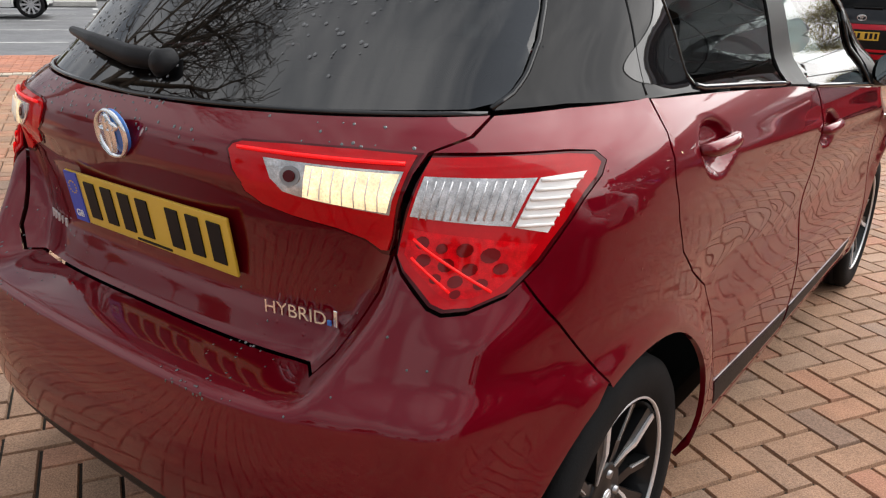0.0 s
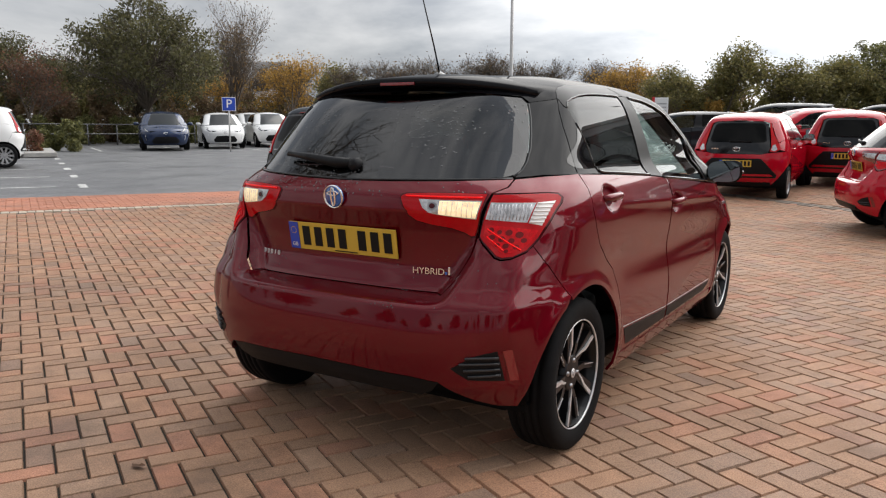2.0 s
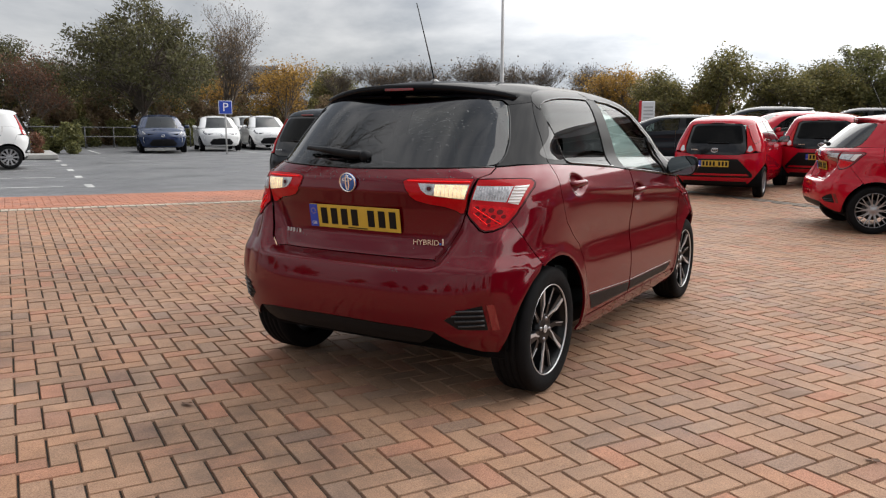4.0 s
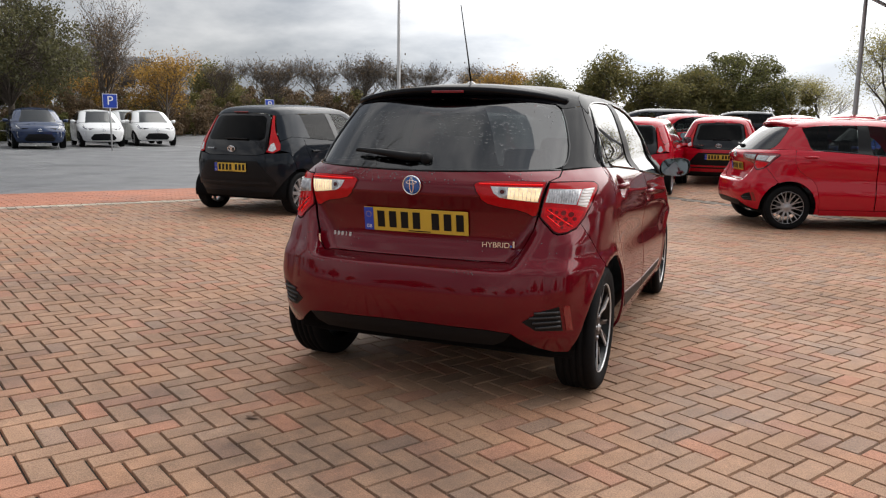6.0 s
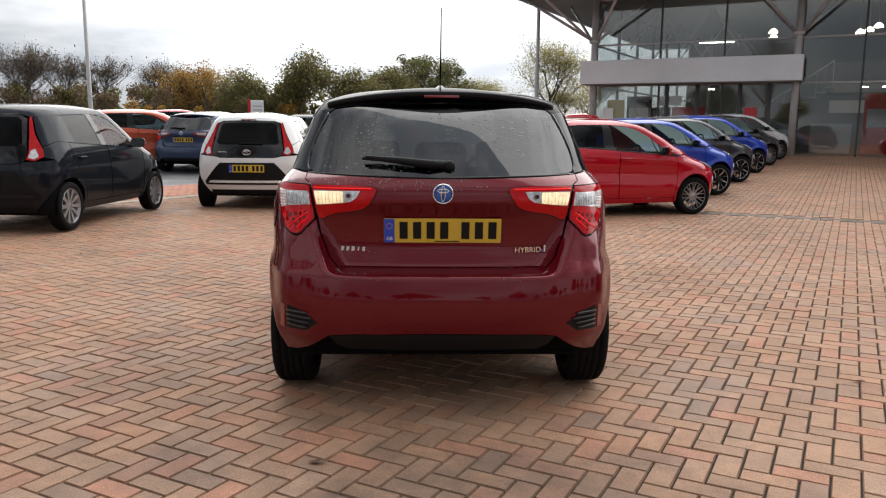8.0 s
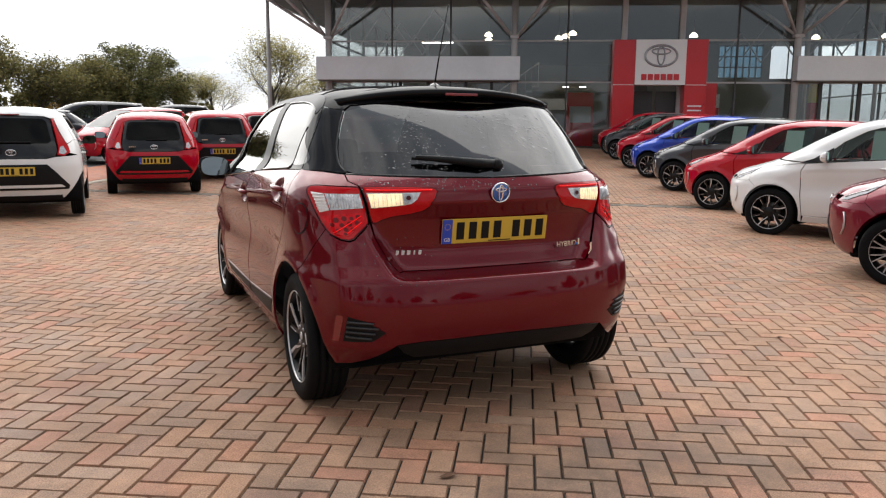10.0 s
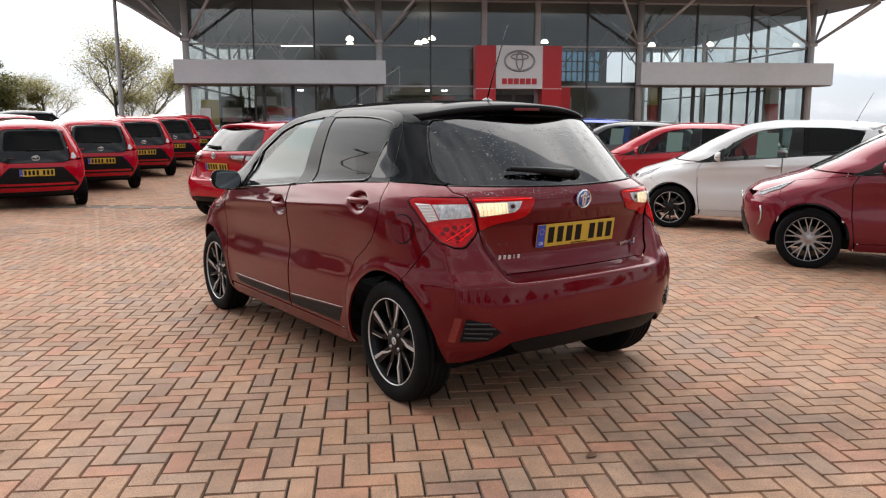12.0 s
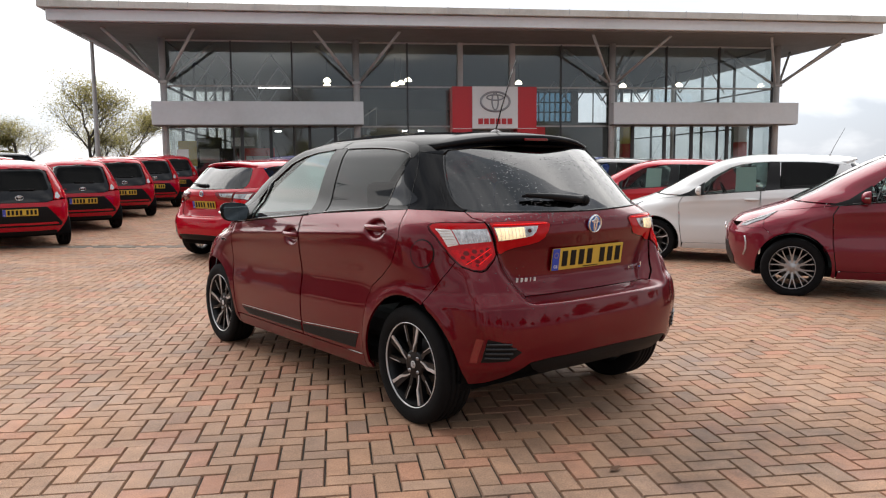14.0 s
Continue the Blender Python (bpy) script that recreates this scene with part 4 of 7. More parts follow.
    ring = B.sym([("r", 0.1, 0.382), ("r", 0.40, 0.376)] + dif + [("r", 0.1, 0.300)])
    B.panel("valance", ring, BLACK_PLASTIC, bp, off=-0.006, ds=0.05, dk=0.03, label="black plastic lower valance")
    for sd in (1, -1):
        v = new("bumper_vent")
        v.parent = bp
        ring = B.outline([("r", 0.548, 0.424), ("r", 0.62, 0.470), ("r", 0.690, 0.490), ("r", 0.700, 0.378), ("r", 0.600, 0.384)], sd, 0.03)
        B.panel("vent_panel", ring, BLACK_PLASTIC, v, off=0.0025, skirt=0.006, ds=0.03, dk=0.02)
        for j in range(4 if detail else 2):
            z = 0.398 + 0.022 * j
            x0 = 0.60 - 0.012 * j + (0.03 if j == 3 else 0)
            pts = [B.at(np.array([sd * s]), np.array([k]), 0.006)[0] for s, k in [B.sk("r", x0 + (0.69 - x0) * t / 6, z + 0.004 * t / 6) for t in range(7)]]
            tube("vent_slat", pts, 0.0050, SLAT_BLACK, v, 6)
        ring = B.outline([("r", 0.704, 0.492), ("r", 0.727, 0.494), ("r", 0.732, 0.376), ("r", 0.712, 0.376)], sd, 0.03)
        B.panel("reflector", ring, RED_REFLEX, bp, off=0.003, skirt=0.006, ds=0.03, dk=0.02, label="red rear reflector")
    # flanks
    arch = arc_pts(0, 0.30, R_ARCH, -13, 114, 20)
    door_rear = [("s", 0.070, 1.075), ("s", 0.058, 1.02), ("s", 0.045, 0.94), ("s", 0.065, 0.87), ("s", 0.105, 0.80), ("s", 0.19, 0.735), ("s", 0.295, 0.675), ("s", 0.345, 0.60), ("s", 0.372, 0.50), ("s", 0.395, 0.38), ("s", 0.40, 0.285)]
    belt = lambda y: float(np.interp(y, [-0.2, 0.4, 0.9, 1.1, 1.8, 2.2], [1.070, 1.058, 1.030, 1.012, 0.955, 0.915]))
    for sd in (1, -1):
        q = [("r", 0.626, 1.064), ("s", -0.12, 1.072)] + door_rear + [("s", 0.41, 0.215), ("s", 0.352, 0.215)] + arch + [("s", -0.155, 0.640)] + [("r", 0.729, 0.836)] + lamp_edge[1:] + [("r", 0.734, 1.018), ("r", 0.597, 1.018), ("r", 0.628, 1.038)]
        B.panel("quarter_panel", B.outline(q, sd), R, car, gap=0.0022, ds=0.02 if detail else 0.04, dk=0.012 if detail else 0.03)
        d = new("rear_door")
        d.parent = car
        q = [("s", 0.074, 1.073), ("s", 0.4, belt(0.4)), ("s", 0.9, belt(0.9)), ("s", 1.098, belt(1.098)), ("s", 1.104, 0.7), ("s", 1.104, 0.285)] + list(reversed(door_rear))[:-1]
        B.panel("door_skin", B.outline(q, sd), R, d, gap=0.0025, ds=0.010 if detail else 0.03, dk=0.009 if detail else 0.018)
        f = new("front_door")
        f.parent = car
        q = [("s", 1.108, belt(1.108)), ("s", 1.8, belt(1.8)), ("s", 2.108, 0.928), ("s", 2.160, 0.84), ("s", 2.150, 0.55), ("s", 2.115, 0.285), ("s", 1.114, 0.285), ("s", 1.114, 0.7)]
        B.panel("door_skin", B.outline(q, sd), R, f, gap=0.0025, ds=0.010 if detail else 0.03, dk=0.009 if detail else 0.018)
        # black sill inserts with a fine bright line above
        for par, y0, y1 in ((d, 0.435, 1.092), (f, 1.122, 2.02)) if detail else ():
            q = [("s", y0 + 0.05, 0.310), ("s", y1 - (0.0 if par is d else 0.08), 0.306), ("s", y1, 0.355), ("s", y0, 0.392)] if par is d else [("s", y0, 0.306), ("s", y1 - 0.10, 0.303), ("s", y1, 0.345), ("s", y0, 0.358)]
            B.panel("sill_insert", B.outline(q, sd), BLACK_PLASTIC, par, off=0.002, skirt=0.004, ds=0.04, dk=0.02, label="gloss black lower door trim")
            n = 14
            zl = (0.402, 0.366) if par is d else (0.366, 0.356)
            pts = [B.at(np.array([sd * s]), np.array([k]), 0.001)[0] for s, k in [B.sk("s", y0 - 0.01 + (y1 - y0) * t / n, zl[0] + (zl[1] - zl[0]) * t / n) for t in range(n + 1)]]
            tube("pinstripe", pts, 0.0015, ALLOY_SILVER, par, 5, "thin bright pinstripe")
        build_handle(d, B, sd, 0.262, 0.970, R, detail)
        build_handle(f, B, sd, 1.212, 0.886, R, detail)
        # sill
        q = [("s", 0.41, 0.281), ("s", 1.1, 0.281), ("s", 2.10, 0.281), ("s", 2.12, 0.205), ("s", 0.41, 0.205)]
        B.panel("sill", B.outline(q, sd), R, car, gap=0.001, ds=0.05, dk=0.03)
        # front wing, front bumper half is below
        archf = arc_pts(2.51, 0.30, R_ARCH, 193, 60, 20)
        q = [("s", 2.125, 0.205), ("s", 2.12, 0.30), ("s", 2.155, 0.55), ("s", 2.165, 0.84), ("s", 2.115, 0.930), ("s", 2.35, 0.905), ("s", 2.65, 0.865), ("s", 2.78, 0.80), ("s", 2.80, 0.70)] + list(reversed(archf))
        B.panel("front_wing", B.outline(q, sd), R, car, gap=0.002, ds=0.03, dk=0.018)
        # pillars and panes
        rear_top = [("s", 0.165, 1.330), ("s", 0.185, 1.352), ("s", 0.24, 1.368), ("s", 0.34, 1.383), ("s", 0.46, 1.393), ("s", 0.60, 1.399)]
        rear_edge = [("s", 0.285, 1.077), ("s", 0.262, 1.095), ("s", 0.248, 1.13), ("s", 0.222, 1.20), ("s", 0.190, 1.27)]
        q = [("r", 0.622, 1.070), ("r", 0.634, 1.12), ("r", 0.626, 1.17), ("r", 0.610, 1.22), ("r", 0.584, 1.285), ("r", 0.556, 1.345), ("s", 0.165, 1.366), ("s", 0.162, 1.34)] + rear_edge[::-1] + [("s", 0.30, 1.066), ("s", 0.2, 1.070), ("s", -0.12, 1.077)]
        B.panel("rear_pillar", B.outline(q, sd), U, car, ds=0.02 if detail else 0.04, dk=0.015 if detail else 0.025, skirt=0.006)
        if detail:
            q = [("s", 0.018, 1.122), ("s", 0.05, 1.146), ("s", 0.10, 1.170), ("s", 0.155, 1.205), ("s", 0.185, 1.262), ("s", 0.215, 1.20), ("s", 0.243, 1.13), ("s", 0.258, 1.092), ("s", 0.2, 1.088), ("s", 0.10, 1.093), ("s", 0.045, 1.102)]
            B.panel("quarter_trim", B.outline(q, sd, 0.02, 2), PILLAR, d, off=0.0015, ds=0.02, dk=0.015, skirt=0.002)
        q = [("s", 0.865, 1.036), ("s", 1.045, 1.021), ("s", 1.01, 1.402), ("s", 0.875, 1.402)]
        B.panel("door_pillar", B.outline(q, sd), FRAME_BLACK, car, off=0.001, ds=0.05, dk=0.03, skirt=0.008)
        q = rear_edge + rear_top + [("s", 0.80, 1.402), ("s", 0.868, 1.400), ("s", 0.862, 1.040), ("s", 0.6, 1.056), ("s", 0.32, 1.072)]
        B.panel("door_window", B.outline(q, sd), SIDE_PRIVACY, d, off=-0.003, gap=0.001, skirt=0.004, ds=0.02, dk=0.02, label="tinted side window")
        q = [("s", 1.045, 1.018), ("s", 1.80, 0.960), ("s", 2.02, 0.945), ("s", 1.72, 1.20), ("s", 1.50, 1.325), ("s", 1.36, 1.366), ("s", 1.2, 1.390), ("s", 1.01, 1.400)]
        B.panel("door_window", B.outline(q, sd), CLEAR, f, off=-0.003, gap=0.001, skirt=0.004, ds=0.02, dk=0.02, label="clear side window")
        # divider, belt and frame trims
        def run(stations, n=6, off=0.001):
            out = []
            for (y0, z0), (y1, z1) in zip(stations, stations[1:]):
                out += [B.sk("s", y0 + (y1 - y0) * t / n, z0 + (z1 - z0) * t / n) for t in range(n)]
            out.append(B.sk("s", *stations[-1]))
            return [B.at(np.array([sd * s]), np.array([k]), off)[0] for s, k in out]

        top_line = [p[1:] for p in rear_top] + [(0.80, 1.402), (0.87, 1.401)]
        trims = [([p[1:] for p in rear_edge[::-1]], 0.0035, d), ([(0.285, 1.077), (0.32, 1.070), (0.6, 1.054), (0.865, 1.037)], 0.007, d), ([(1.045, 1.018), (1.5, 0.986), (2.0, 0.950)], 0.007, f), ([(1.72, 1.20), (1.80, 0.960)], 0.008, f)]
        if detail:
            trims += [(top_line, 0.004, d), ([(1.01, 1.401), (1.2, 1.391), (1.36, 1.367), (1.50, 1.326), (1.72, 1.201), (2.02, 0.948)], 0.005, f)]
        for stations, r, par in trims:
            tube("window_trim", run(stations), r, PILLAR, par, 6)
        if detail:
            gap_line = [(0.068, 1.078), (0.072, 1.15), (0.088, 1.25), (0.112, 1.32), (0.140, 1.366), (0.17, 1.392), (0.22, 1.410), (0.32, 1.425), (0.6, 1.438), (0.9, 1.442), (1.18, 1.442)]
            tube("door_gap", run(gap_line, 6, 0.0), 0.0022, INK, car, 5)
            # satin black frames over the panes
            q = [("s", y, z) for y, z in gap_line[4:9]] + [("s", 0.93, 1.442), ("s", 0.93, 1.405)] + [("s", y, z) for y, z in top_line[:-1][::-1]] + [("s", 0.150, 1.335)]
            B.panel("window_frame", B.outline(q, sd), FRAME_BLACK, d, off=0.0025, ds=0.02, dk=0.012, skirt=0.003)
            q = [("s", 0.94, 1.442), ("s", 1.18, 1.440), ("s", 1.30, 1.424), ("s", 1.42, 1.388), ("s", 1.56, 1.330), ("s", 1.74, 1.226), ("s", 2.03, 0.962), ("s", 2.02, 0.950), ("s", 1.72, 1.203), ("s", 1.50, 1.328), ("s", 1.36, 1.369), ("s", 1.2, 1.393), ("s", 1.01, 1.403), ("s", 0.94, 1.403)]
            B.panel("window_frame", B.outline(q, sd), FRAME_BLACK, f, off=0.0025, ds=0.02, dk=0.012, skirt=0.003)
        # windscreen pillar
        q = [("s", 1.0, 1.406), ("s", 1.2, 1.394), ("s", 1.36, 1.370), ("s", 1.50, 1.329), ("s", 1.72, 1.205), ("s", 2.02, 0.948), ("f", 0.56, 0.968), ("f", 0.48, 1.2), ("f", 0.41, 1.40), ("f", 0.42, 1.42)]
        B.panel("windscreen_pillar", B.outline(q, sd), U, car, ds=0.025, dk=0.02, skirt=0.008)
        # headlamp
        q = [("s", 2.652, 0.866), ("s", 2.85, 0.798), ("f", 0.52, 0.737), ("f", 0.50, 0.689), ("s", 2.86, 0.689), ("s", 2.802, 0.699), ("s", 2.782, 0.800)]
        B.panel("wing_corner", B.outline(q, sd), R, car, off=0.0005, ds=0.04, dk=0.02, skirt=0.004)
        hl = new("headlamp")
        hl.parent = car
        q = [("s", 2.665, 0.858), ("s", 2.80, 0.812), ("f", 0.60, 0.762), ("f", 0.555, 0.735), ("f", 0.55, 0.700), ("f", 0.62, 0.705), ("s", 2.79, 0.775)]
        B.panel("headlamp_lens", B.outline(q, sd), HEADLAMP, hl, off=0.006, gap=0.001, ds=0.03, dk=0.015, label="clear headlamp lens")
        run_lamp = [B.sk("s", 2.70, 0.836), B.sk("s", 2.80, 0.798), B.sk("f", 0.60, 0.750), B.sk("f", 0.57, 0.728)]
        tube("running_lamp", [B.at(np.array([sd * s]), np.array([k]), 0.007)[0] for s, k in run_lamp], 0.007, ALLOY, hl, 6, "bright strip in the headlamp")
        fog = [B.sk("f", x, z) for x, z in ((0.640, 0.60), (0.655, 0.53), (0.650, 0.46), (0.620, 0.40))]
        tube("bumper_blade", [B.at(np.array([sd * s]), np.array([k]), 0.004)[0] for s, k in fog], 0.008, ALLOY, car, 6, "slim bright bumper trim")
        q = [("s", 1.83, 1.128), ("s", 2.03, 0.990), ("s", 2.19, 0.935), ("s", 2.02, 0.940), ("s", 1.83, 0.955)]
        B.panel("sail_trim", B.outline(q, sd), FRAME_BLACK, f, off=0.0045, ds=0.03, dk=0.02, skirt=0.004, label="black triangle before the side window")
        build_mirror(car, sd, U)
        # tail lamps: outer unit on the body, inner unit on the tailgate
        fine = dict(ds=0.012, dk=0.008) if detail else dict(ds=0.03, dk=0.02)

        def lens(name, pts, mat, parent, off, label="", rounds=0, skirt=0.002):
            return B.panel(name, B.outline([("r", x, z) for x, z in pts], sd, 0.02, rounds), mat, parent, off=off, skirt=skirt, label=label, **fine)

        lamp = new("tail_lamp")
        lamp.parent = car
        q = [("r", 0.599, 1.015), ("r", 0.68, 1.016), ("r", 0.734, 1.017)] + list(reversed(lamp_edge)) + [("r", 0.684, 0.797), ("r", 0.654, 0.793), ("r", 0.635, 0.801), ("r", 0.614, 0.824), ("r", 0.590, 0.847), ("r", 0.572, 0.866), ("r", 0.574, 0.90)]
        B.panel("lamp_gasket", B.outline(q, sd), LAMP_BLACK, lamp, off=0.001, gap=0.001, skirt=0.02, label="dark red lamp edge", **fine)
        lens("lamp_base", [(0.601, 1.011), (0.68, 1.013), (0.735, 1.013), (0.756, 1.009), (0.766, 0.998), (0.768, 0.980), (0.755, 0.920), (0.737, 0.866), (0.714, 0.821), (0.684, 0.802), (0.655, 0.799), (0.638, 0.806), (0.617, 0.829), (0.594, 0.851), (0.577, 0.868), (0.580, 0.900)], RED_LENS, lamp, 0.004, "red tail lamp lens", skirt=0.006)
        lens("indicator_lens", [(0.600, 0.987), (0.718, 0.984), (0.705, 0.917), (0.590, 0.930)], CLEAR_LENS, lamp, 0.0065, "clear ribbed indicator lens")
        lens("prism_lens", [(0.721, 0.984), (0.758, 0.988), (0.741, 0.905), (0.709, 0.915)], PRISM, lamp, 0.0065, "white stepped prism lens")
        # the cells keep their added glow on unlit parked copies
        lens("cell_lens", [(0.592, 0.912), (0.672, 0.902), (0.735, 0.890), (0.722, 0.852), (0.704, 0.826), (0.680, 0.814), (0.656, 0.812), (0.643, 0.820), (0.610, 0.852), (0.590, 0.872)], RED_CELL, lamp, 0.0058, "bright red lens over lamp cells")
        if detail:
            for j in range(6):
                pts = [B.at(np.array([sd * s]), np.array([k]), 0.0085)[0] for s, k in [B.sk("r", 0.722 - 0.0025 * j + 0.034 * t / 4, 0.980 - 0.0125 * j) for t in range(5)]]
                tube("prism_rib", pts, 0.0030, PRISM, lamp, 5)
            for j in range(12):
                x0 = 0.606 + 0.0092 * j
                pts = [B.at(np.array([sd * s]), np.array([k]), 0.0075)[0] for s, k in [B.sk("r", x0 - 0.004 * t / 3, 0.981 - 0.055 * t / 3) for t in range(4)]]
                tube("lens_rib", pts, 0.0017, CLEAR_LENS, lamp, 5)
            for x0, z0, w in ((0.612, 0.893, 1.0), (0.636, 0.886, 0.8), (0.662, 0.884, 1.1), (0.690, 0.876, 1.2), (0.617, 0.868, 1.0), (0.644, 0.862, 1.1), (0.671, 0.856, 1.0), (0.703, 0.856, 0.9), (0.635, 0.842, 0.8), (0.658, 0.838, 1.0), (0.686, 0.834, 0.9), (0.662, 0.820, 0.7)):
                lens("lamp_cell", [(x0 + 0.0088 * w * math.cos(2 * math.pi * j / 10), z0 + 0.0095 * w * math.sin(2 * math.pi * j / 10)) for j in range(10)], RED_DARK, lamp, 0.0070, skirt=0.001)
            for a, b in (((0.600, 0.897), (0.700, 0.822)), ((0.602, 0.870), (0.655, 0.822))):
                pts = [B.at(np.array([sd * s]), np.array([k]), 0.0075)[0] for s, k in [B.sk("r", a[0] + (b[0] - a[0]) * t / 8, a[1] + (b[1] - a[1]) * t / 8) for t in range(9)]]
                tube("light_guide", pts, 0.0026, RED_GUIDE, lamp, 5)
        inner = new("reversing_lamp")
        inner.parent = tg
        q = [(0.284, 0.998), (0.292, 1.010), (0.31, 1.015), (0.40, 1.019), (0.50, 1.020), (0.588, 1.017), (0.565, 0.893), (0.556, 0.862), (0.537, 0.860), (0.508, 0.876), (0.470, 0.890), (0.40, 0.902), (0.345, 0.915), (0.318, 0.935), (0.297, 0.968)]
        lens("lamp_gasket", q, LAMP_BLACK, inner, 0.002, "dark red lamp edge", skirt=0.008)
        lens("lamp_base", [(0.291, 0.998), (0.298, 1.006), (0.314, 1.011), (0.40, 1.015), (0.50, 1.016), (0.583, 1.013), (0.562, 0.898), (0.553, 0.869), (0.538, 0.867), (0.511, 0.882), (0.472, 0.896), (0.40, 0.907), (0.349, 0.920), (0.324, 0.939), (0.303, 0.970)], RED_LENS, inner, 0.005, "red lamp surround", skirt=0.004)
        lens("reversing_lens", [(0.362, 0.994), (0.574, 0.992), (0.561, 0.930), (0.444, 0.944), (0.402, 0.950), (0.378, 0.965)], CLEAR_LENS, inner, 0.0075, "clear reversing lamp lens")
        lens("lit_bulb", [(0.438, 0.990), (0.570, 0.988), (0.558, 0.935), (0.436, 0.948)], REVERSE, inner, 0.0105, "lit warm white reversing lamp")
        if detail:
            for j in range(7):
                x0 = 0.450 + 0.0165 * j
                pts = [B.at(np.array([sd * s]), np.array([k]), 0.0125)[0] for s, k in [B.sk("r", x0 - 0.003 * t / 3, 0.986 - (0.036 + 0.002 * j) * t / 3) for t in range(4)]]
                tube("lens_rib", pts, 0.0012, PRISM, inner, 5)
            pts = [B.at(np.array([sd * s]), np.array([k]), 0.0085)[0] for s, k in [B.sk("r", 0.312 + 0.262 * t / 12, 1.003 - 0.001 * t / 12) for t in range(13)]]
            tube("light_guide", pts, 0.0034, RED_GUIDE, inner, 6)
        lens("lamp_projector", [(0.413 + 0.017 * math.cos(2 * math.pi * j / 14), 0.972 + 0.015 * math.sin(2 * math.pi * j / 14)) for j in range(14)], STEEL, inner, 0.0095)
        lens("lamp_projector", [(0.413 + 0.010 * math.cos(2 * math.pi * j / 12), 0.972 + 0.009 * math.sin(2 * math.pi * j / 12)) for j in range(12)], LAMP_BLACK, inner, 0.0115)
        # badges on the wings
        if detail:
            s, k = B.sk("s", 2.30, 0.80)
            c = B.at(np.array([sd * s]), np.array([k]), 0.002)[0]
            box("wing_badge", c[0], c[1], c[2], 0.004, 0.09, 0.016, CHROME, car)
        # wheel wells
        for yw in (0.0, 2.51):
            bm = bmesh.new()
            add_lathe(bm, [(sd * 0.50, 0.02), (sd * 0.50, 0.325), (sd * 0.735, 0.333)], 36, m=Matrix.Translation((0, yw, 0.30)))
            for v in [v for v in bm.verts if v.co.z < 0.26]:
                v.co.z = 0.26
            part("wheel_well", bm, DARK, car)
        for yw in (0.0, 2.51):
            build_wheel(car, sd * 0.716, yw, sd, wheels, width=0.186, detail=detail)
    # bonnet, windscreen, front bumper, grille
    q = [("s", 2.12, 0.935), ("s", 2.35, 0.908), ("s", 2.64, 0.868), ("s", 2.85, 0.80), ("f", 0.52, 0.74), ("f", 0.3, 0.735), ("f", 0.05, 0.735)]
    top_f = [("f", 0.05, 0.972), ("f", 0.4, 0.968), ("f", 0.56, 0.957)]
    for sd in (1, -1):
        ring = B.outline([("f", 0.0005, 0.735)] + list(reversed(q))[1:] + list(reversed(top_f))[:-1] + [("f", 0.0005, 0.972)], sd)
        B.panel("bonnet", ring, R, car, gap=0.0, ds=0.04, dk=0.02, skirt=0.0)
        ring = B.outline([("f", 0.0005, 0.975), ("f", 0.56, 0.968), ("f", 0.48, 1.2), ("f", 0.41, 1.40), ("f", 0.3, 1.415), ("f", 0.0005, 1.42)], sd)
        B.panel("windscreen", ring, SCREEN, car, off=-0.003, ds=0.05, dk=0.05, skirt=0.0)
        archf = arc_pts(2.51, 0.30, R_ARCH, 60, -4, 10)
        ring = B.outline([("s", 2.80, 0.697)] + archf + [("s", 2.87, 0.235), ("f", 0.6, 0.215), ("f", 0.0005, 0.215), ("f", 0.0005, 0.732), ("f", 0.3, 0.732), ("f", 0.50, 0.686), ("s", 2.86, 0.686)], sd)
        B.panel("front_bumper", ring, R, car, ds=0.04, dk=0.03, skirt=0.006)
        ring = B.outline([("f", 0.0005, 0.27), ("f", 0.40, 0.27), ("f", 0.46, 0.36), ("f", 0.34, 0.52), ("f", 0.0005, 0.54)], sd)
        B.panel("front_grille", ring, BLACK_PLASTIC, car, off=0.004, ds=0.05, dk=0.04, skirt=0.006, label="black lower grille")
        # roof half
        line = [("r", 0.0005, 1.395), ("r", 0.3, 1.388), ("r", 0.52, 1.370), ("r", 0.554, 1.347), ("s", 0.165, 1.368), ("s", 0.24, 1.371), ("s", 0.34, 1.386), ("s", 0.46, 1.396), ("s", 0.6, 1.402), ("s", 0.86, 1.405), ("s", 1.0, 1.406), ("f", 0.42, 1.421), ("f", 0.3, 1.424), ("f", 0.0005, 1.428)]
        ring = B.outline(line + [("f", 0.0002, 1.5095), ("r", 0.0002, 1.5095)], sd)
        B.panel("roof", ring, ROOF_BLACK if detail else U, car, ds=0.025 if detail else 0.06, dk=0.012 if detail else 0.02, skirt=0.0)
    build_badge(car, 0, 3.19, 0.66, 0.07, None, 0, -1)
    # spoiler over the rear window
    bm = bmesh.new()
    rows = []
    n = 24
    for i in range(n + 1):
        x = -0.565 + 1.13 * i / n
        q = abs(x) / 0.565
        tip_y, tip_z = -0.085 + 0.145 * q ** 2.2, 1.447 - 0.050 * q ** 2.4
        root_y, root_z = 0.30 + 0.04 * q, 1.487 - 0.088 * q ** 2.2
        prof = [(root_y, root_z), (0.6 * root_y + 0.4 * tip_y, 0.6 * root_z + 0.4 * tip_z + 0.006), (tip_y + 0.02, tip_z + 0.004), (tip_y, tip_z - 0.008), (tip_y + 0.012, tip_z - 0.030), (tip_y + 0.05, tip_z - 0.040), (root_y - 0.20, min(root_z - 0.075, 1.40 - 0.03 * q))]
        rows.append([bm.verts.new((x, y, z)) for y, z in prof])
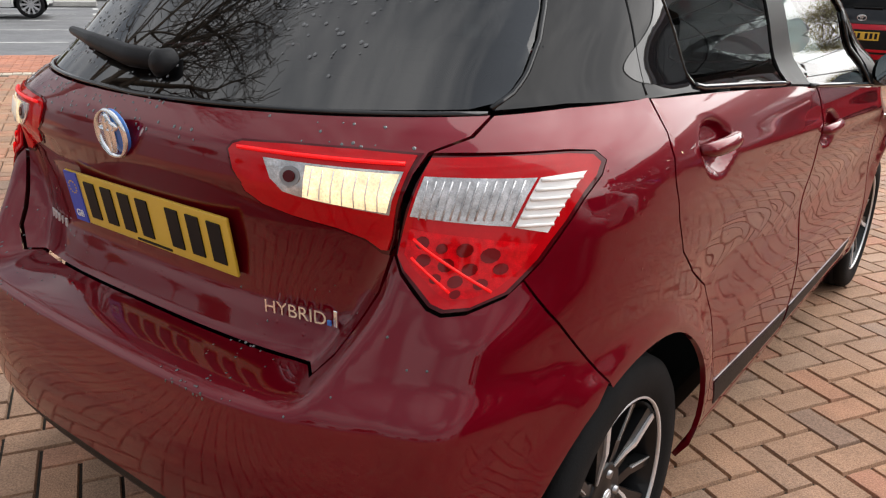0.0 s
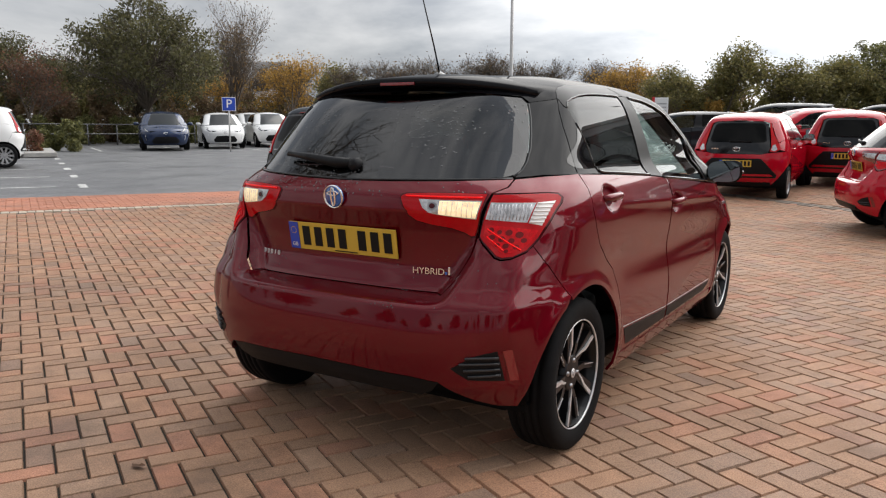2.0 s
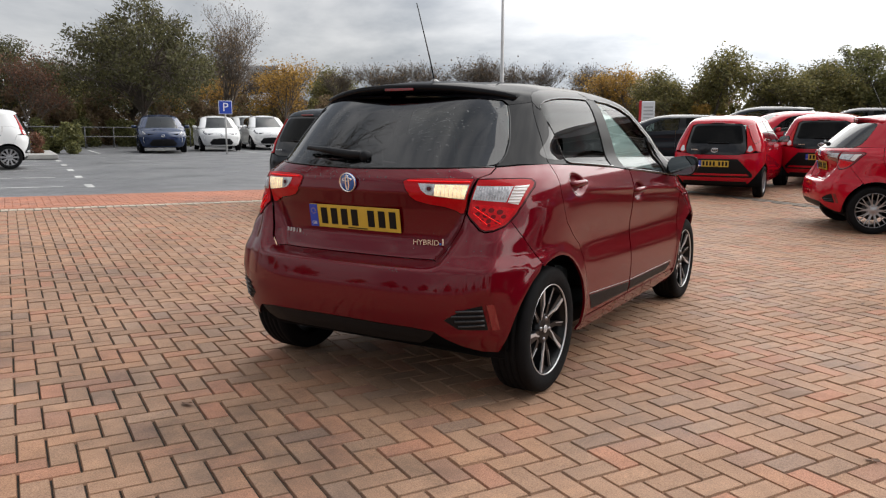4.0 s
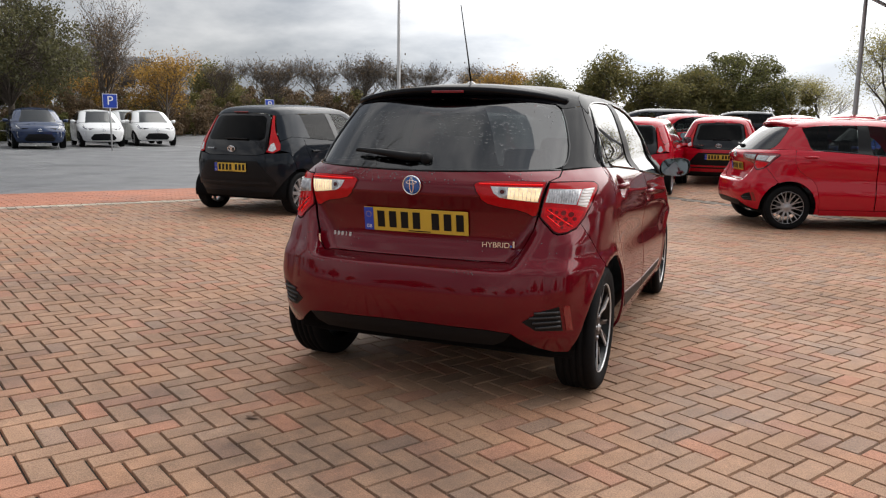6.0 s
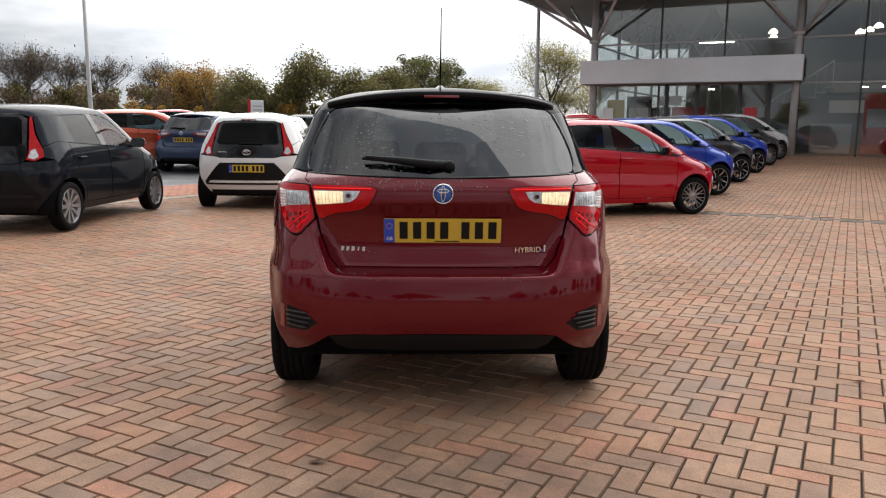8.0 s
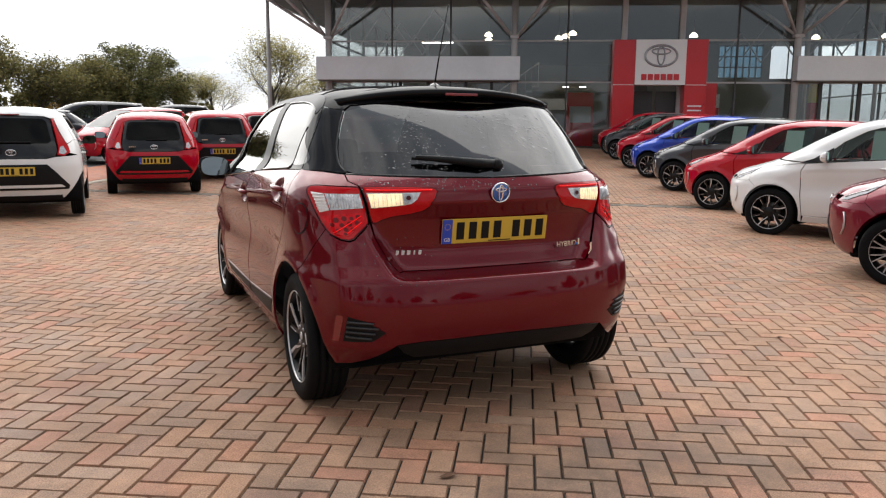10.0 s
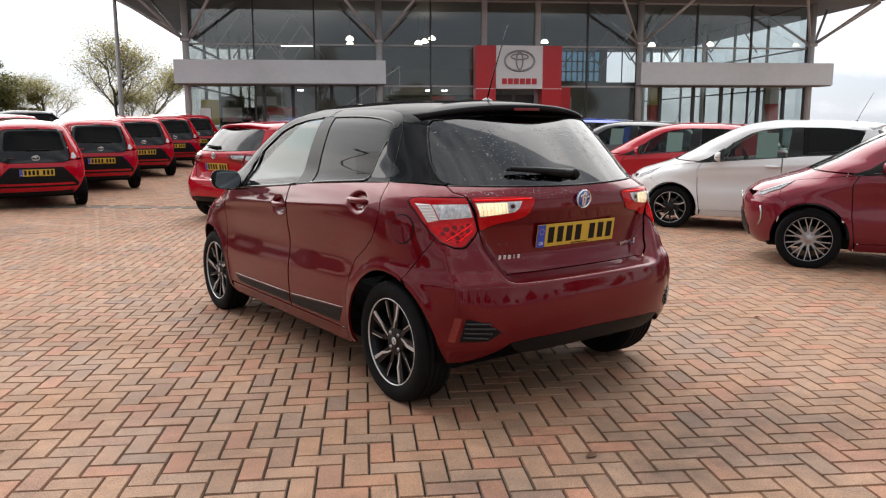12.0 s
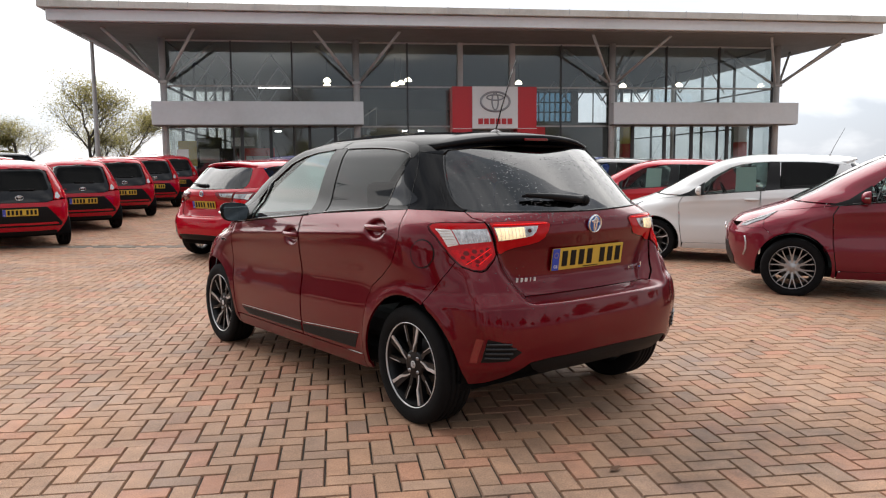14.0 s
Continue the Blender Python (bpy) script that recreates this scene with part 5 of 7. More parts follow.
    for a, b in zip(rows, rows[1:]):
        for j in range(len(a) - 1):
            bm.faces.new((a[j], b[j], b[j + 1], a[j + 1]))
    bm.faces.new(rows[0])
    bm.faces.new(list(reversed(rows[-1])))
    bmesh.ops.recalc_face_normals(bm, faces=bm.faces)
    sp = part("spoiler", bm, ROOF_BLACK if detail else U, car)
    box("brake_lamp", 0, -0.082, 1.424, 0.17, 0.012, 0.013, RED_REFLEX, sp, bevel=0.003, label="dark red high brake lamp")
    # aerial
    an = new("aerial")
    an.parent = car
    bm = bmesh.new()
    add_lathe(bm, [(0.0, 0.034), (0.008, 0.028), (0.020, 0.013), (0.026, 0.0005)], 16, m=Matrix.Translation((0, 0.25, 1.472)) @ Matrix.Rotation(radians(-90), 4, "Y"))
    for v in bm.verts:
        v.co.y = 0.25 + (v.co.y - 0.25) * 1.6
    part("aerial_foot", bm, PILLAR, an)
    tube("aerial_mast", [(0, 0.245, 1.49), (0, 0.20, 1.60), (0, 0.075, 1.86)], [0.0045, 0.004, 0.0028], PILLAR, an, 6)
    # wiper
    wp = new("rear_wiper")
    wp.parent = car
    pts = [(0.035, -0.40, 1.108), (-0.06, -0.415, 1.112), (-0.20, -0.40, 1.128), (-0.345, -0.365, 1.140)]
    bm = bmesh.new()
    add_tube(bm, pts, [0.020, 0.021, 0.016, 0.009], 8)
    bmesh.ops.recalc_face_normals(bm, faces=bm.faces)
    part("wiper_arm", bm, BLACK_PLASTIC, wp)
    tube("wiper_blade", [(0.0, -0.402, 1.112), (-0.20, -0.392, 1.122), (-0.36, -0.355, 1.134)], 0.007, RUBBER, wp, 6)
    bm = bmesh.new()
    add_lathe(bm, [(-0.01, 0.026), (0.02, 0.024), (0.028, 0.014), (0.03, 0.0005)], 18, m=Matrix.Translation((0.03, -0.40, 1.105)) @ Matrix.Rotation(radians(-90), 4, "Z"))
    part("wiper_pivot", bm, BLACK_PLASTIC, wp)
    # plate, badge, lettering
    build_plate(car, -0.456, 0.821, 9.0)
    build_badge(car, 0, -0.497, 0.988, 0.046, BADGE_BLUE, 8)
    if detail:
        t = bpy.data.curves.new("tailgate_lettering", "FONT")
        t.body, t.size, t.extrude, t.space_character = "HYBRID", 0.036, 0.002, 1.0
        o = new("tailgate_lettering", t)
        o.parent, o.location, o.rotation_euler = car, (0.322, -0.4475, 0.722), (radians(92), 0, radians(12))
        o.scale = (1.0, 0.94, 1)
        t.materials.append(CHROME)
        box("trim_mark", 0.462, -0.419, 0.737, 0.009, 0.004, 0.030, CHROME, car, bevel=0.0015)
        box("trim_mark", 0.450, -0.422, 0.728, 0.009, 0.004, 0.010, BADGE_BLUE, car, bevel=0.0015)
        for i, wd in enumerate((0.013, 0.013, 0.015, 0.006, 0.013)):
            x0 = -0.448 + 0.024 * i
            o = box("trim_mark", 0, 0, 0, wd, 0.004, 0.022, ALLOY, car, bevel=0.0012)
            s0, k0 = B.sk("r", x0, 0.732)
            p0 = B.at(np.array([s0]), np.array([k0]), 0.001)[0]
            o.matrix_basis = Matrix.Translation(p0) @ Matrix.Rotation(radians(-10), 4, "Z") @ Matrix(((1, 0, 0.28, 0), (0, 1, 0, 0), (0, 0, 1, 0), (0, 0, 0, 1)))
    # fuel flap on the left flank
    for r, off, mt, nm in ((0.0695, 0.0022, INK, "flap_gap"), (0.0642, 0.0036, R, "fuel_flap")):
        q = [("s", -0.124 + r * math.cos(2 * math.pi * j / 36), 0.868 + r * math.sin(2 * math.pi * j / 36)) for j in range(36)]
        B.panel(nm, B.outline(q, -1, 0.05), mt, car, off=off, skirt=0.0, ds=0.01, dk=0.01)
    # underside
    box("underbody", 0, 1.3, 0.235, 1.30, 3.2, 0.07, DARK, car, bevel=0.03)
    box("rear_axle", 0, 0.02, 0.30, 1.20, 0.09, 0.07, DARK, car, bevel=0.02)
    box("silencer", -0.28, -0.20, 0.330, 0.46, 0.16, 0.11, DARK, car, bevel=0.05, )
    tube("exhaust_tip", [(-0.40, -0.22, 0.335), (-0.42, -0.36, 0.330)], 0.022, STEEL, car, 12)
    interior(car)
    return car

def place(x, y, heading):
    """A pose on the yard for a car whose rear axle stands at (x, y) and whose nose points at heading degrees from +x; it follows the slope."""
    h = radians(heading)
    f = Vector((math.cos(h), math.sin(h)))
    x2, y2 = x + 2.4 * f.x, y + 2.4 * f.y
    z0, z1 = ground_z(x, y), ground_z(x2, y2)
    return pose(x, y, z0 - 0.002) @ pose(0, 0, 0, 0, 0, heading - 90) @ pose(0, 0, 0, math.degrees(math.atan2(z1 - z0, 2.4)))


hero = build_hatchback("hatchback_car", pose(0, 0, 0, TILT), "wet dark red hatchback with black roof and lit reversing lamps")


def rain_on(car, body):
    """Beads of rain standing on the rear window, tailgate and roof edge."""
    rng = np.random.default_rng(12)
    verts, faces = [], []
    for lo, hi, half, n, rad in ((1.08, 1.34, 0.57, 1100, 0.0026), (1.00, 1.05, 0.60, 420, 0.0023), (0.62, 0.67, 0.52, 220, 0.0020), (0.66, 0.80, 0.68, 200, 0.0018)):
        for _ in range(n):
            x, z = rng.uniform(-half, half), rng.uniform(lo, hi)
            if noise.noise(Vector((x * 5, z * 5, 3.0))) < rng.uniform(-0.25, 0.35):
                continue
            s, k = body.sk("r", x, z)
            p, q = body.at(np.array([s, s + 0.004]), np.array([k, k]), -0.0025 if z > 1.08 else 0.0)
            up = body.at(np.array([s]), np.array([k + 0.003]), -0.0025 if z > 1.08 else 0.0)[0] - p
            a = (q - p) / np.linalg.norm(q - p)
            b = up / np.linalg.norm(up)
            nrm = np.cross(a, b)
            if nrm[1] > 0:
                nrm = -nrm
            r = rad * rng.uniform(0.5, 1.5)
            base = len(verts)
            verts.append(p + nrm * r * 0.6)
            for j in range(7):
                t = 2 * math.pi * j / 7
                verts.append(p + (a * math.cos(t) + b * math.sin(t) * 1.15) * r + nrm * 0.0002)
            faces += [(base, base + 1 + j, base + 1 + (j + 1) % 7) for j in range(7)]
    ob = mesh_part("rainwater", [v.tolist() for v in verts], faces, DROP, car, smooth=True)
    tagged(ob, kind="stuff")


rain_on(hero, HATCH)

# ---- the small city car ----
CITY = Body(
    heights=[0.19, 0.28, 0.38, 0.50, 0.65, 0.80, 0.90, 1.00, 1.10, 1.20, 1.30, 1.35, 1.39, 1.42, 1.44, 1.455, 1.46],
    widths=[0.72, 0.765, 0.795, 0.807, 0.807, 0.800, 0.784, 0.748, 0.704, 0.657, 0.604, 0.572, 0.522, 0.43, 0.32, 0.18, 0.01],
    rear=[-0.36, -0.41, -0.445, -0.465, -0.47, -0.452, -0.425, -0.390, -0.345, -0.300, -0.250, -0.220, -0.15, 0.0, 0.25, 0.60, 1.0],
    rear_bend=[0.10] * 6 + [0.12, 0.15, 0.18, 0.2, 0.22, 0.24, 0.28, 0.38, 0.55, 0.8, 1.0],
    front_bend=[1.95] * 5 + [1.85, 1.7, 1.55, 1.48, 1.4, 1.32, 1.27, 1.22, 1.15, 1.08, 1.03, 1.005],
    front=[2.70, 2.84, 2.92, 2.96, 2.96, 2.84, 2.52, 2.26, 2.10, 1.92, 1.75, 1.66, 1.56, 1.43, 1.30, 1.15, 1.02],
    rear_n=[3.2] * 5 + [3.0, 2.9, 2.9, 2.9, 2.9, 2.8, 2.7, 2.5, 2.4, 2.3, 2.2, 2.2],
    front_n=[2.6] * 17,
)


def build_city_car(name, m, label):
    """Three-box-free city car: frameless black glass hatch between two slanting lamps."""
    B = CITY
    car = empty(name, m, label, "car")
    R, WB, RA, WR = RED_PAINT, 2.34, 0.325, 0.28
    # hatch of black glass
    side = [("r", 0.50, 0.800), ("r", 0.530, 0.88), ("r", 0.455, 1.27), ("r", 0.38, 1.315)]
    B.panel("hatch_glass", B.sym([("r", 0.05, 0.775), ("r", 0.40, 0.775)] + side + [("r", 0.05, 1.325)]), PILLAR, car, off=-0.004, gap=0.003, ds=0.06, dk=0.04, label="gloss black glass hatch")
    B.panel("rear_window", B.sym([("r", 0.05, 0.97), ("r", 0.42, 0.97), ("r", 0.46, 1.0), ("r", 0.41, 1.25), ("r", 0.36, 1.285), ("r", 0.05, 1.29)]), SIDE_PRIVACY, car, off=-0.001, skirt=0.0, ds=0.08, dk=0.06)
    bump = [("r", 0.40, 0.772), ("r", 0.503, 0.795), ("r", 0.58, 0.800), ("s", -0.20, 0.815), ("s", -0.10, 0.60)]
    bump += arc_pts(0, WR, RA, 108, 182, 10)[1:] + [("s", -0.328, 0.245), ("r", 0.60, 0.245)]
    B.panel("rear_bumper", B.sym([("r", 0.05, 0.772)] + bump + [("r", 0.05, 0.245)]), R, car, gap=0.002, ds=0.04, dk=0.03)
    B.panel("bumper_insert", B.sym([("r", 0.05, 0.700), ("r", 0.40, 0.700), ("r", 0.48, 0.62), ("r", 0.645, 0.425), ("r", 0.63, 0.375), ("r", 0.05, 0.375)]), BLACK_PLASTIC, car, off=0.008, skirt=0.010, ds=0.03, dk=0.025, label="black plastic bumper insert")
    B.panel("bumper_trim", B.sym([("r", 0.05, 0.440), ("r", 0.55, 0.440), ("r", 0.59, 0.405), ("r", 0.05, 0.405)]), R, car, off=0.013, skirt=0.006, ds=0.03, dk=0.03)
    B.panel("valance", B.sym([("r", 0.05, 0.30), ("r", 0.55, 0.30), ("r", 0.56, 0.235), ("r", 0.05, 0.235)]), BLACK_PLASTIC, car, off=0.004, skirt=0.006, ds=0.06, dk=0.05)
    belt = lambda y: float(np.interp(y, [-0.2, 0.4, 0.9, 1.5, 2.0], [1.02, 0.985, 0.955, 0.935, 0.92]))
    for sd in (1, -1):
        lamp = new("tail_lamp")
        lamp.parent = car
        q = [("r", 0.520, 0.822), ("r", 0.60, 0.806), ("r", 0.670, 0.850), ("r", 0.655, 0.92), ("r", 0.552, 1.10), ("r", 0.486, 1.285), ("r", 0.466, 1.285), ("r", 0.516, 1.06), ("r", 0.540, 0.90)]
        # emissive lens, so this parked car's lamp glows without being switched on
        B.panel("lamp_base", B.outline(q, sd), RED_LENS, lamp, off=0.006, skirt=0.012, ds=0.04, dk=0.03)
        q = [("r", 0.540, 0.84), ("r", 0.595, 0.822), ("r", 0.630, 0.855), ("r", 0.590, 0.935), ("r", 0.556, 0.92)]
        B.panel("clear_lens", B.outline(q, sd), CLEAR_LENS, lamp, off=0.010, skirt=0.004, ds=0.04, dk=0.03)
        arch = arc_pts(0, WR, RA, -10, 108, 18)
        dr = [("s", 0.10, 1.005), ("s", 0.12, 0.85), ("s", 0.22, 0.68), ("s", 0.34, 0.52), ("s", 0.38, 0.30)]
        q = [("r", 0.645, 0.96), ("s", -0.10, 1.015)] + dr + [("s", 0.38, 0.225), ("s", 0.322, 0.225)] + arch + [("s", -0.10, 0.60), ("s", -0.20, 0.815), ("r", 0.665, 0.845)]
        B.panel("quarter_panel", B.outline(q, sd), R, car, gap=0.002, ds=0.05, dk=0.03)
        d = new("rear_door")
        d.parent = car
        q = [("s", 0.105, 1.003), ("s", 0.5, belt(0.5)), ("s", 0.98, belt(0.98)), ("s", 1.0, 0.30)] + list(reversed(dr))[:-1]
        B.panel("door_skin", B.outline(q, sd), R, d, gap=0.003, ds=0.06, dk=0.04)
        f = new("front_door")
        f.parent = car
        q = [("s", 0.99, belt(0.99)), ("s", 1.7, belt(1.7)), ("s", 1.93, 0.925), ("s", 1.96, 0.7), ("s", 1.93, 0.30), ("s", 1.01, 0.30)]
        B.panel("door_skin", B.outline(q, sd), R, f, gap=0.003, ds=0.06, dk=0.04)
        q = [("s", 0.38, 0.296), ("s", 1.93, 0.296), ("s", 1.96, 0.215), ("s", 0.38, 0.215)]
        B.panel("sill", B.outline(q, sd), R, car, ds=0.08, dk=0.04)
        archf = arc_pts(WB, WR, RA, 190, 55, 18)
        q = [("s", 1.965, 0.215), ("s", 1.94, 0.30), ("s", 1.97, 0.7), ("s", 1.94, 0.925), ("s", 2.2, 0.90), ("s", 2.5, 0.82), ("s", 2.6, 0.62)] + list(reversed(archf))
        B.panel("front_wing", B.outline(q, sd), R, car, gap=0.002, ds=0.06, dk=0.04)
        q = [("r", 0.640, 0.965), ("r", 0.56, 1.12), ("r", 0.495, 1.29), ("s", 0.10, 1.315), ("s", 0.22, 1.31), ("s", 0.25, 1.0), ("s", -0.1, 1.018)]
        B.panel("rear_pillar", B.outline(q, sd), R, car, ds=0.05, dk=0.04, skirt=0.006)
        q = [("s", 0.25, 1.0), ("s", 0.85, 0.968), ("s", 0.82, 1.335), ("s", 0.22, 1.312)]
        B.panel("door_window", B.outline(q, sd), SIDE_PRIVACY, d, off=-0.004, ds=0.1, dk=0.1, skirt=0.0)
        q = [("s", 0.85, 0.966), ("s", 0.98, 0.960), ("s", 0.94, 1.337), ("s", 0.82, 1.337)]
        B.panel("door_pillar", B.outline(q, sd), PILLAR, car, ds=0.1, dk=0.08, skirt=0.006)
        q = [("s", 0.98, 0.958), ("s", 1.80, 0.925), ("s", 1.35, 1.27), ("s", 1.2, 1.325), ("s", 0.94, 1.335)]
        B.panel("door_window", B.outline(q, sd), CLEAR, f, off=-0.004, ds=0.1, dk=0.1, skirt=0.0)
        q = [("s", 0.94, 1.338), ("s", 1.2, 1.328), ("s", 1.35, 1.273), ("s", 1.80, 0.928), ("f", 0.60, 0.945), ("f", 0.52, 1.15), ("f", 0.44, 1.335), ("f", 0.45, 1.35)]
        B.panel("windscreen_pillar", B.outline(q, sd), R, car, ds=0.06, dk=0.04, skirt=0.006)
        q = [("s", 2.42, 0.84), ("s", 2.6, 0.76), ("f", 0.46, 0.70), ("f", 0.50, 0.62), ("s", 2.6, 0.64)]
        B.panel("headlamp", B.outline(q, sd), HEADLAMP, car, off=0.004, ds=0.06, dk=0.04)
        q = [("f", 0.0005, 0.70), ("f", 0.46, 0.70), ("s", 2.58, 0.77), ("s", 2.2, 0.90), ("s", 1.94, 0.928), ("f", 0.60, 0.942), ("f", 0.0005, 0.965)]
        B.panel("bonnet", B.outline(q, sd), R, car, ds=0.06, dk=0.04, skirt=0.0)
        q = [("f", 0.0005, 0.968), ("f", 0.60, 0.948), ("f", 0.52, 1.15), ("f", 0.44, 1.335), ("f", 0.0005, 1.355)]
        B.panel("windscreen", B.outline(q, sd), CLEAR, car, off=-0.004, ds=0.1, dk=0.1, skirt=0.0)
        q = [("s", 2.6, 0.62)] + arc_pts(WB, WR, RA, 55, -4, 10)[1:] + [("s", 2.66, 0.235), ("f", 0.5, 0.225), ("f", 0.0005, 0.225), ("f", 0.0005, 0.70), ("f", 0.46, 0.698)]
        B.panel("front_bumper", B.outline(q, sd), R, car, ds=0.06, dk=0.04, skirt=0.0)
        q = [("f", 0.0005, 0.28), ("f", 0.50, 0.28), ("f", 0.44, 0.46), ("f", 0.0005, 0.48)]
        B.panel("front_grille", B.outline(q, sd), BLACK_PLASTIC, car, off=0.006, ds=0.08, dk=0.05)
        line = [("r", 0.0005, 1.328), ("r", 0.38, 1.318), ("r", 0.46, 1.29), ("r", 0.495, 1.292), ("s", 0.10, 1.316), ("s", 0.82, 1.339), ("s", 0.94, 1.340), ("f", 0.45, 1.352), ("f", 0.0005, 1.358)]
        B.panel("roof", B.outline(line + [("f", 0.0002, 1.4595), ("r", 0.0002, 1.4595)], sd), R, car, ds=0.08, dk=0.03, skirt=0.0)
        build_mirror(car, sd, PILLAR, y=1.62, x=0.76, z=0.965)
        for y, z in ((0.30, 0.83), (1.15, 0.80)):
            s, k = B.sk("s", y, z)
            c = B.at(np.array([sd * s]), np.array([k]), 0.012)[0]
            box("door_handle", c[0], c[1], c[2], 0.026, 0.16, 0.024, R, d if y < 0.9 else f, bevel=0.008)
        for yw in (0.0, WB):
            bm = bmesh.new()
            add_lathe(bm, [(sd * 0.48, 0.02), (sd * 0.48, 0.315), (sd * 0.77, 0.322)], 28, m=Matrix.Translation((0, yw, WR)))
            for v in [v for v in bm.verts if v.co.z < 0.20]:
                v.co.z = 0.20
            part("wheel_well", bm, DARK, car)
            build_wheel(car, sd * 0.715, yw, sd, "cover", WR, WR, 0.165, detail=False)
    build_plate(car, -0.486, 0.615, 0)
    build_badge(car, 0, -0.452, 0.855, 0.062, None, 12)
    box("hatch_wiper", 0.05, -0.415, 0.985, 0.36, 0.02, 0.016, BLACK_PLASTIC, car, bevel=0.005)
    box("brake_lamp", 0, -0.244, 1.335, 0.22, 0.02, 0.016, RED_REFLEX, car, bevel=0.004)
    for i in range(4):
        box("trim_mark", -0.40 + 0.03 * i, -0.445, 0.86, 0.022, 0.004, 0.018, CHROME, car)
    box("underbody", 0, 1.2, 0.23, 1.25, 3.0, 0.07, DARK, car, bevel=0.03)
    box("dashboard", 0, 1.75, 0.80, 1.30, 0.4, 0.25, DARK, car, bevel=0.08)
    box("floor_pan", 0, 1.0, 0.29, 1.36, 2.6, 0.08, DARK, car, bevel=0.02)
    for x in (-0.34, 0.34):
        add_seat(car, x, 1.02, wide=0.44, z=0.38)
    add_seat(car, 0, 0.34, wide=1.16, z=0.38)
    return car


def repaint(car, swap):
    """Another coat of paint on a copy: materials are set on the objects, the meshes stay shared."""
    for o in car.children_recursive:
        if o.type == "MESH" and o.material_slots and o.material_slots[0].material in swap:
            to = swap[o.material_slots[0].material]
            o.material_slots[0].link = "OBJECT"
            o.material_slots[0].material = to


def car_copy(src, x, y, heading, swap, label, group="", scale=(1, 1, 1)):
    c = copy_thing(src, place(x, y, heading) @ Matrix.Diagonal((*scale, 1)))
    repaint(c, swap)
    c["label"] = label
    if group:
        c["group"] = group
    return c

# ---- showroom ----
FASCIA = material("white_cladding", (0.74, 0.75, 0.76), rough=0.45, vary=0.05, scale=0.8, stain=(0.45, 0.44, 0.42), stain_amount=0.35)
SOFFIT = material("grey_soffit", (0.21, 0.20, 0.19), rough=0.75, vary=0.12, scale=1.5)
GREY_STEEL = material("painted_steel", (0.50, 0.49, 0.48), rough=0.5, vary=0.1, scale=4)
ROOF_EDGE = material("weathered_roof_edge", (0.62, 0.59, 0.54), rough=0.7, vary=0.12, scale=1.5, stain=(0.30, 0.26, 0.20), stain_amount=0.6)
MULLION = material("dark_mullion", (0.05, 0.05, 0.052), rough=0.45)
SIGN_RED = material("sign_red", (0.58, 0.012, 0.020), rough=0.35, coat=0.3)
SIGN_WHITE = material("sign_white", (0.84, 0.83, 0.82), rough=0.4)
INNER_WALL = material("showroom_wall", (0.27, 0.25, 0.235), rough=0.85, vary=0.15, scale=0.7)
INNER_FLOOR = material("showroom_tiles", (0.32, 0.30, 0.27), rough=0.25, vary=0.1, scale=2)
PENDANT = material("lit_pendant", (1.0, 0.86, 0.66), rough=0.5, emit=6.0)
TUBE_LIGHT = material("lit_tube", (1.0, 0.97, 0.92), rough=0.5, emit=6.0)
POSTER_YELLOW = material("yellow_poster", (0.62, 0.45, 0.06), rough=0.5)
FLOOR_Z = 0.33
SHOW = pose(6.6, 27.2, 0.0, 0, 0, YAW)
SHOWROOM_DEPTH = 19.0


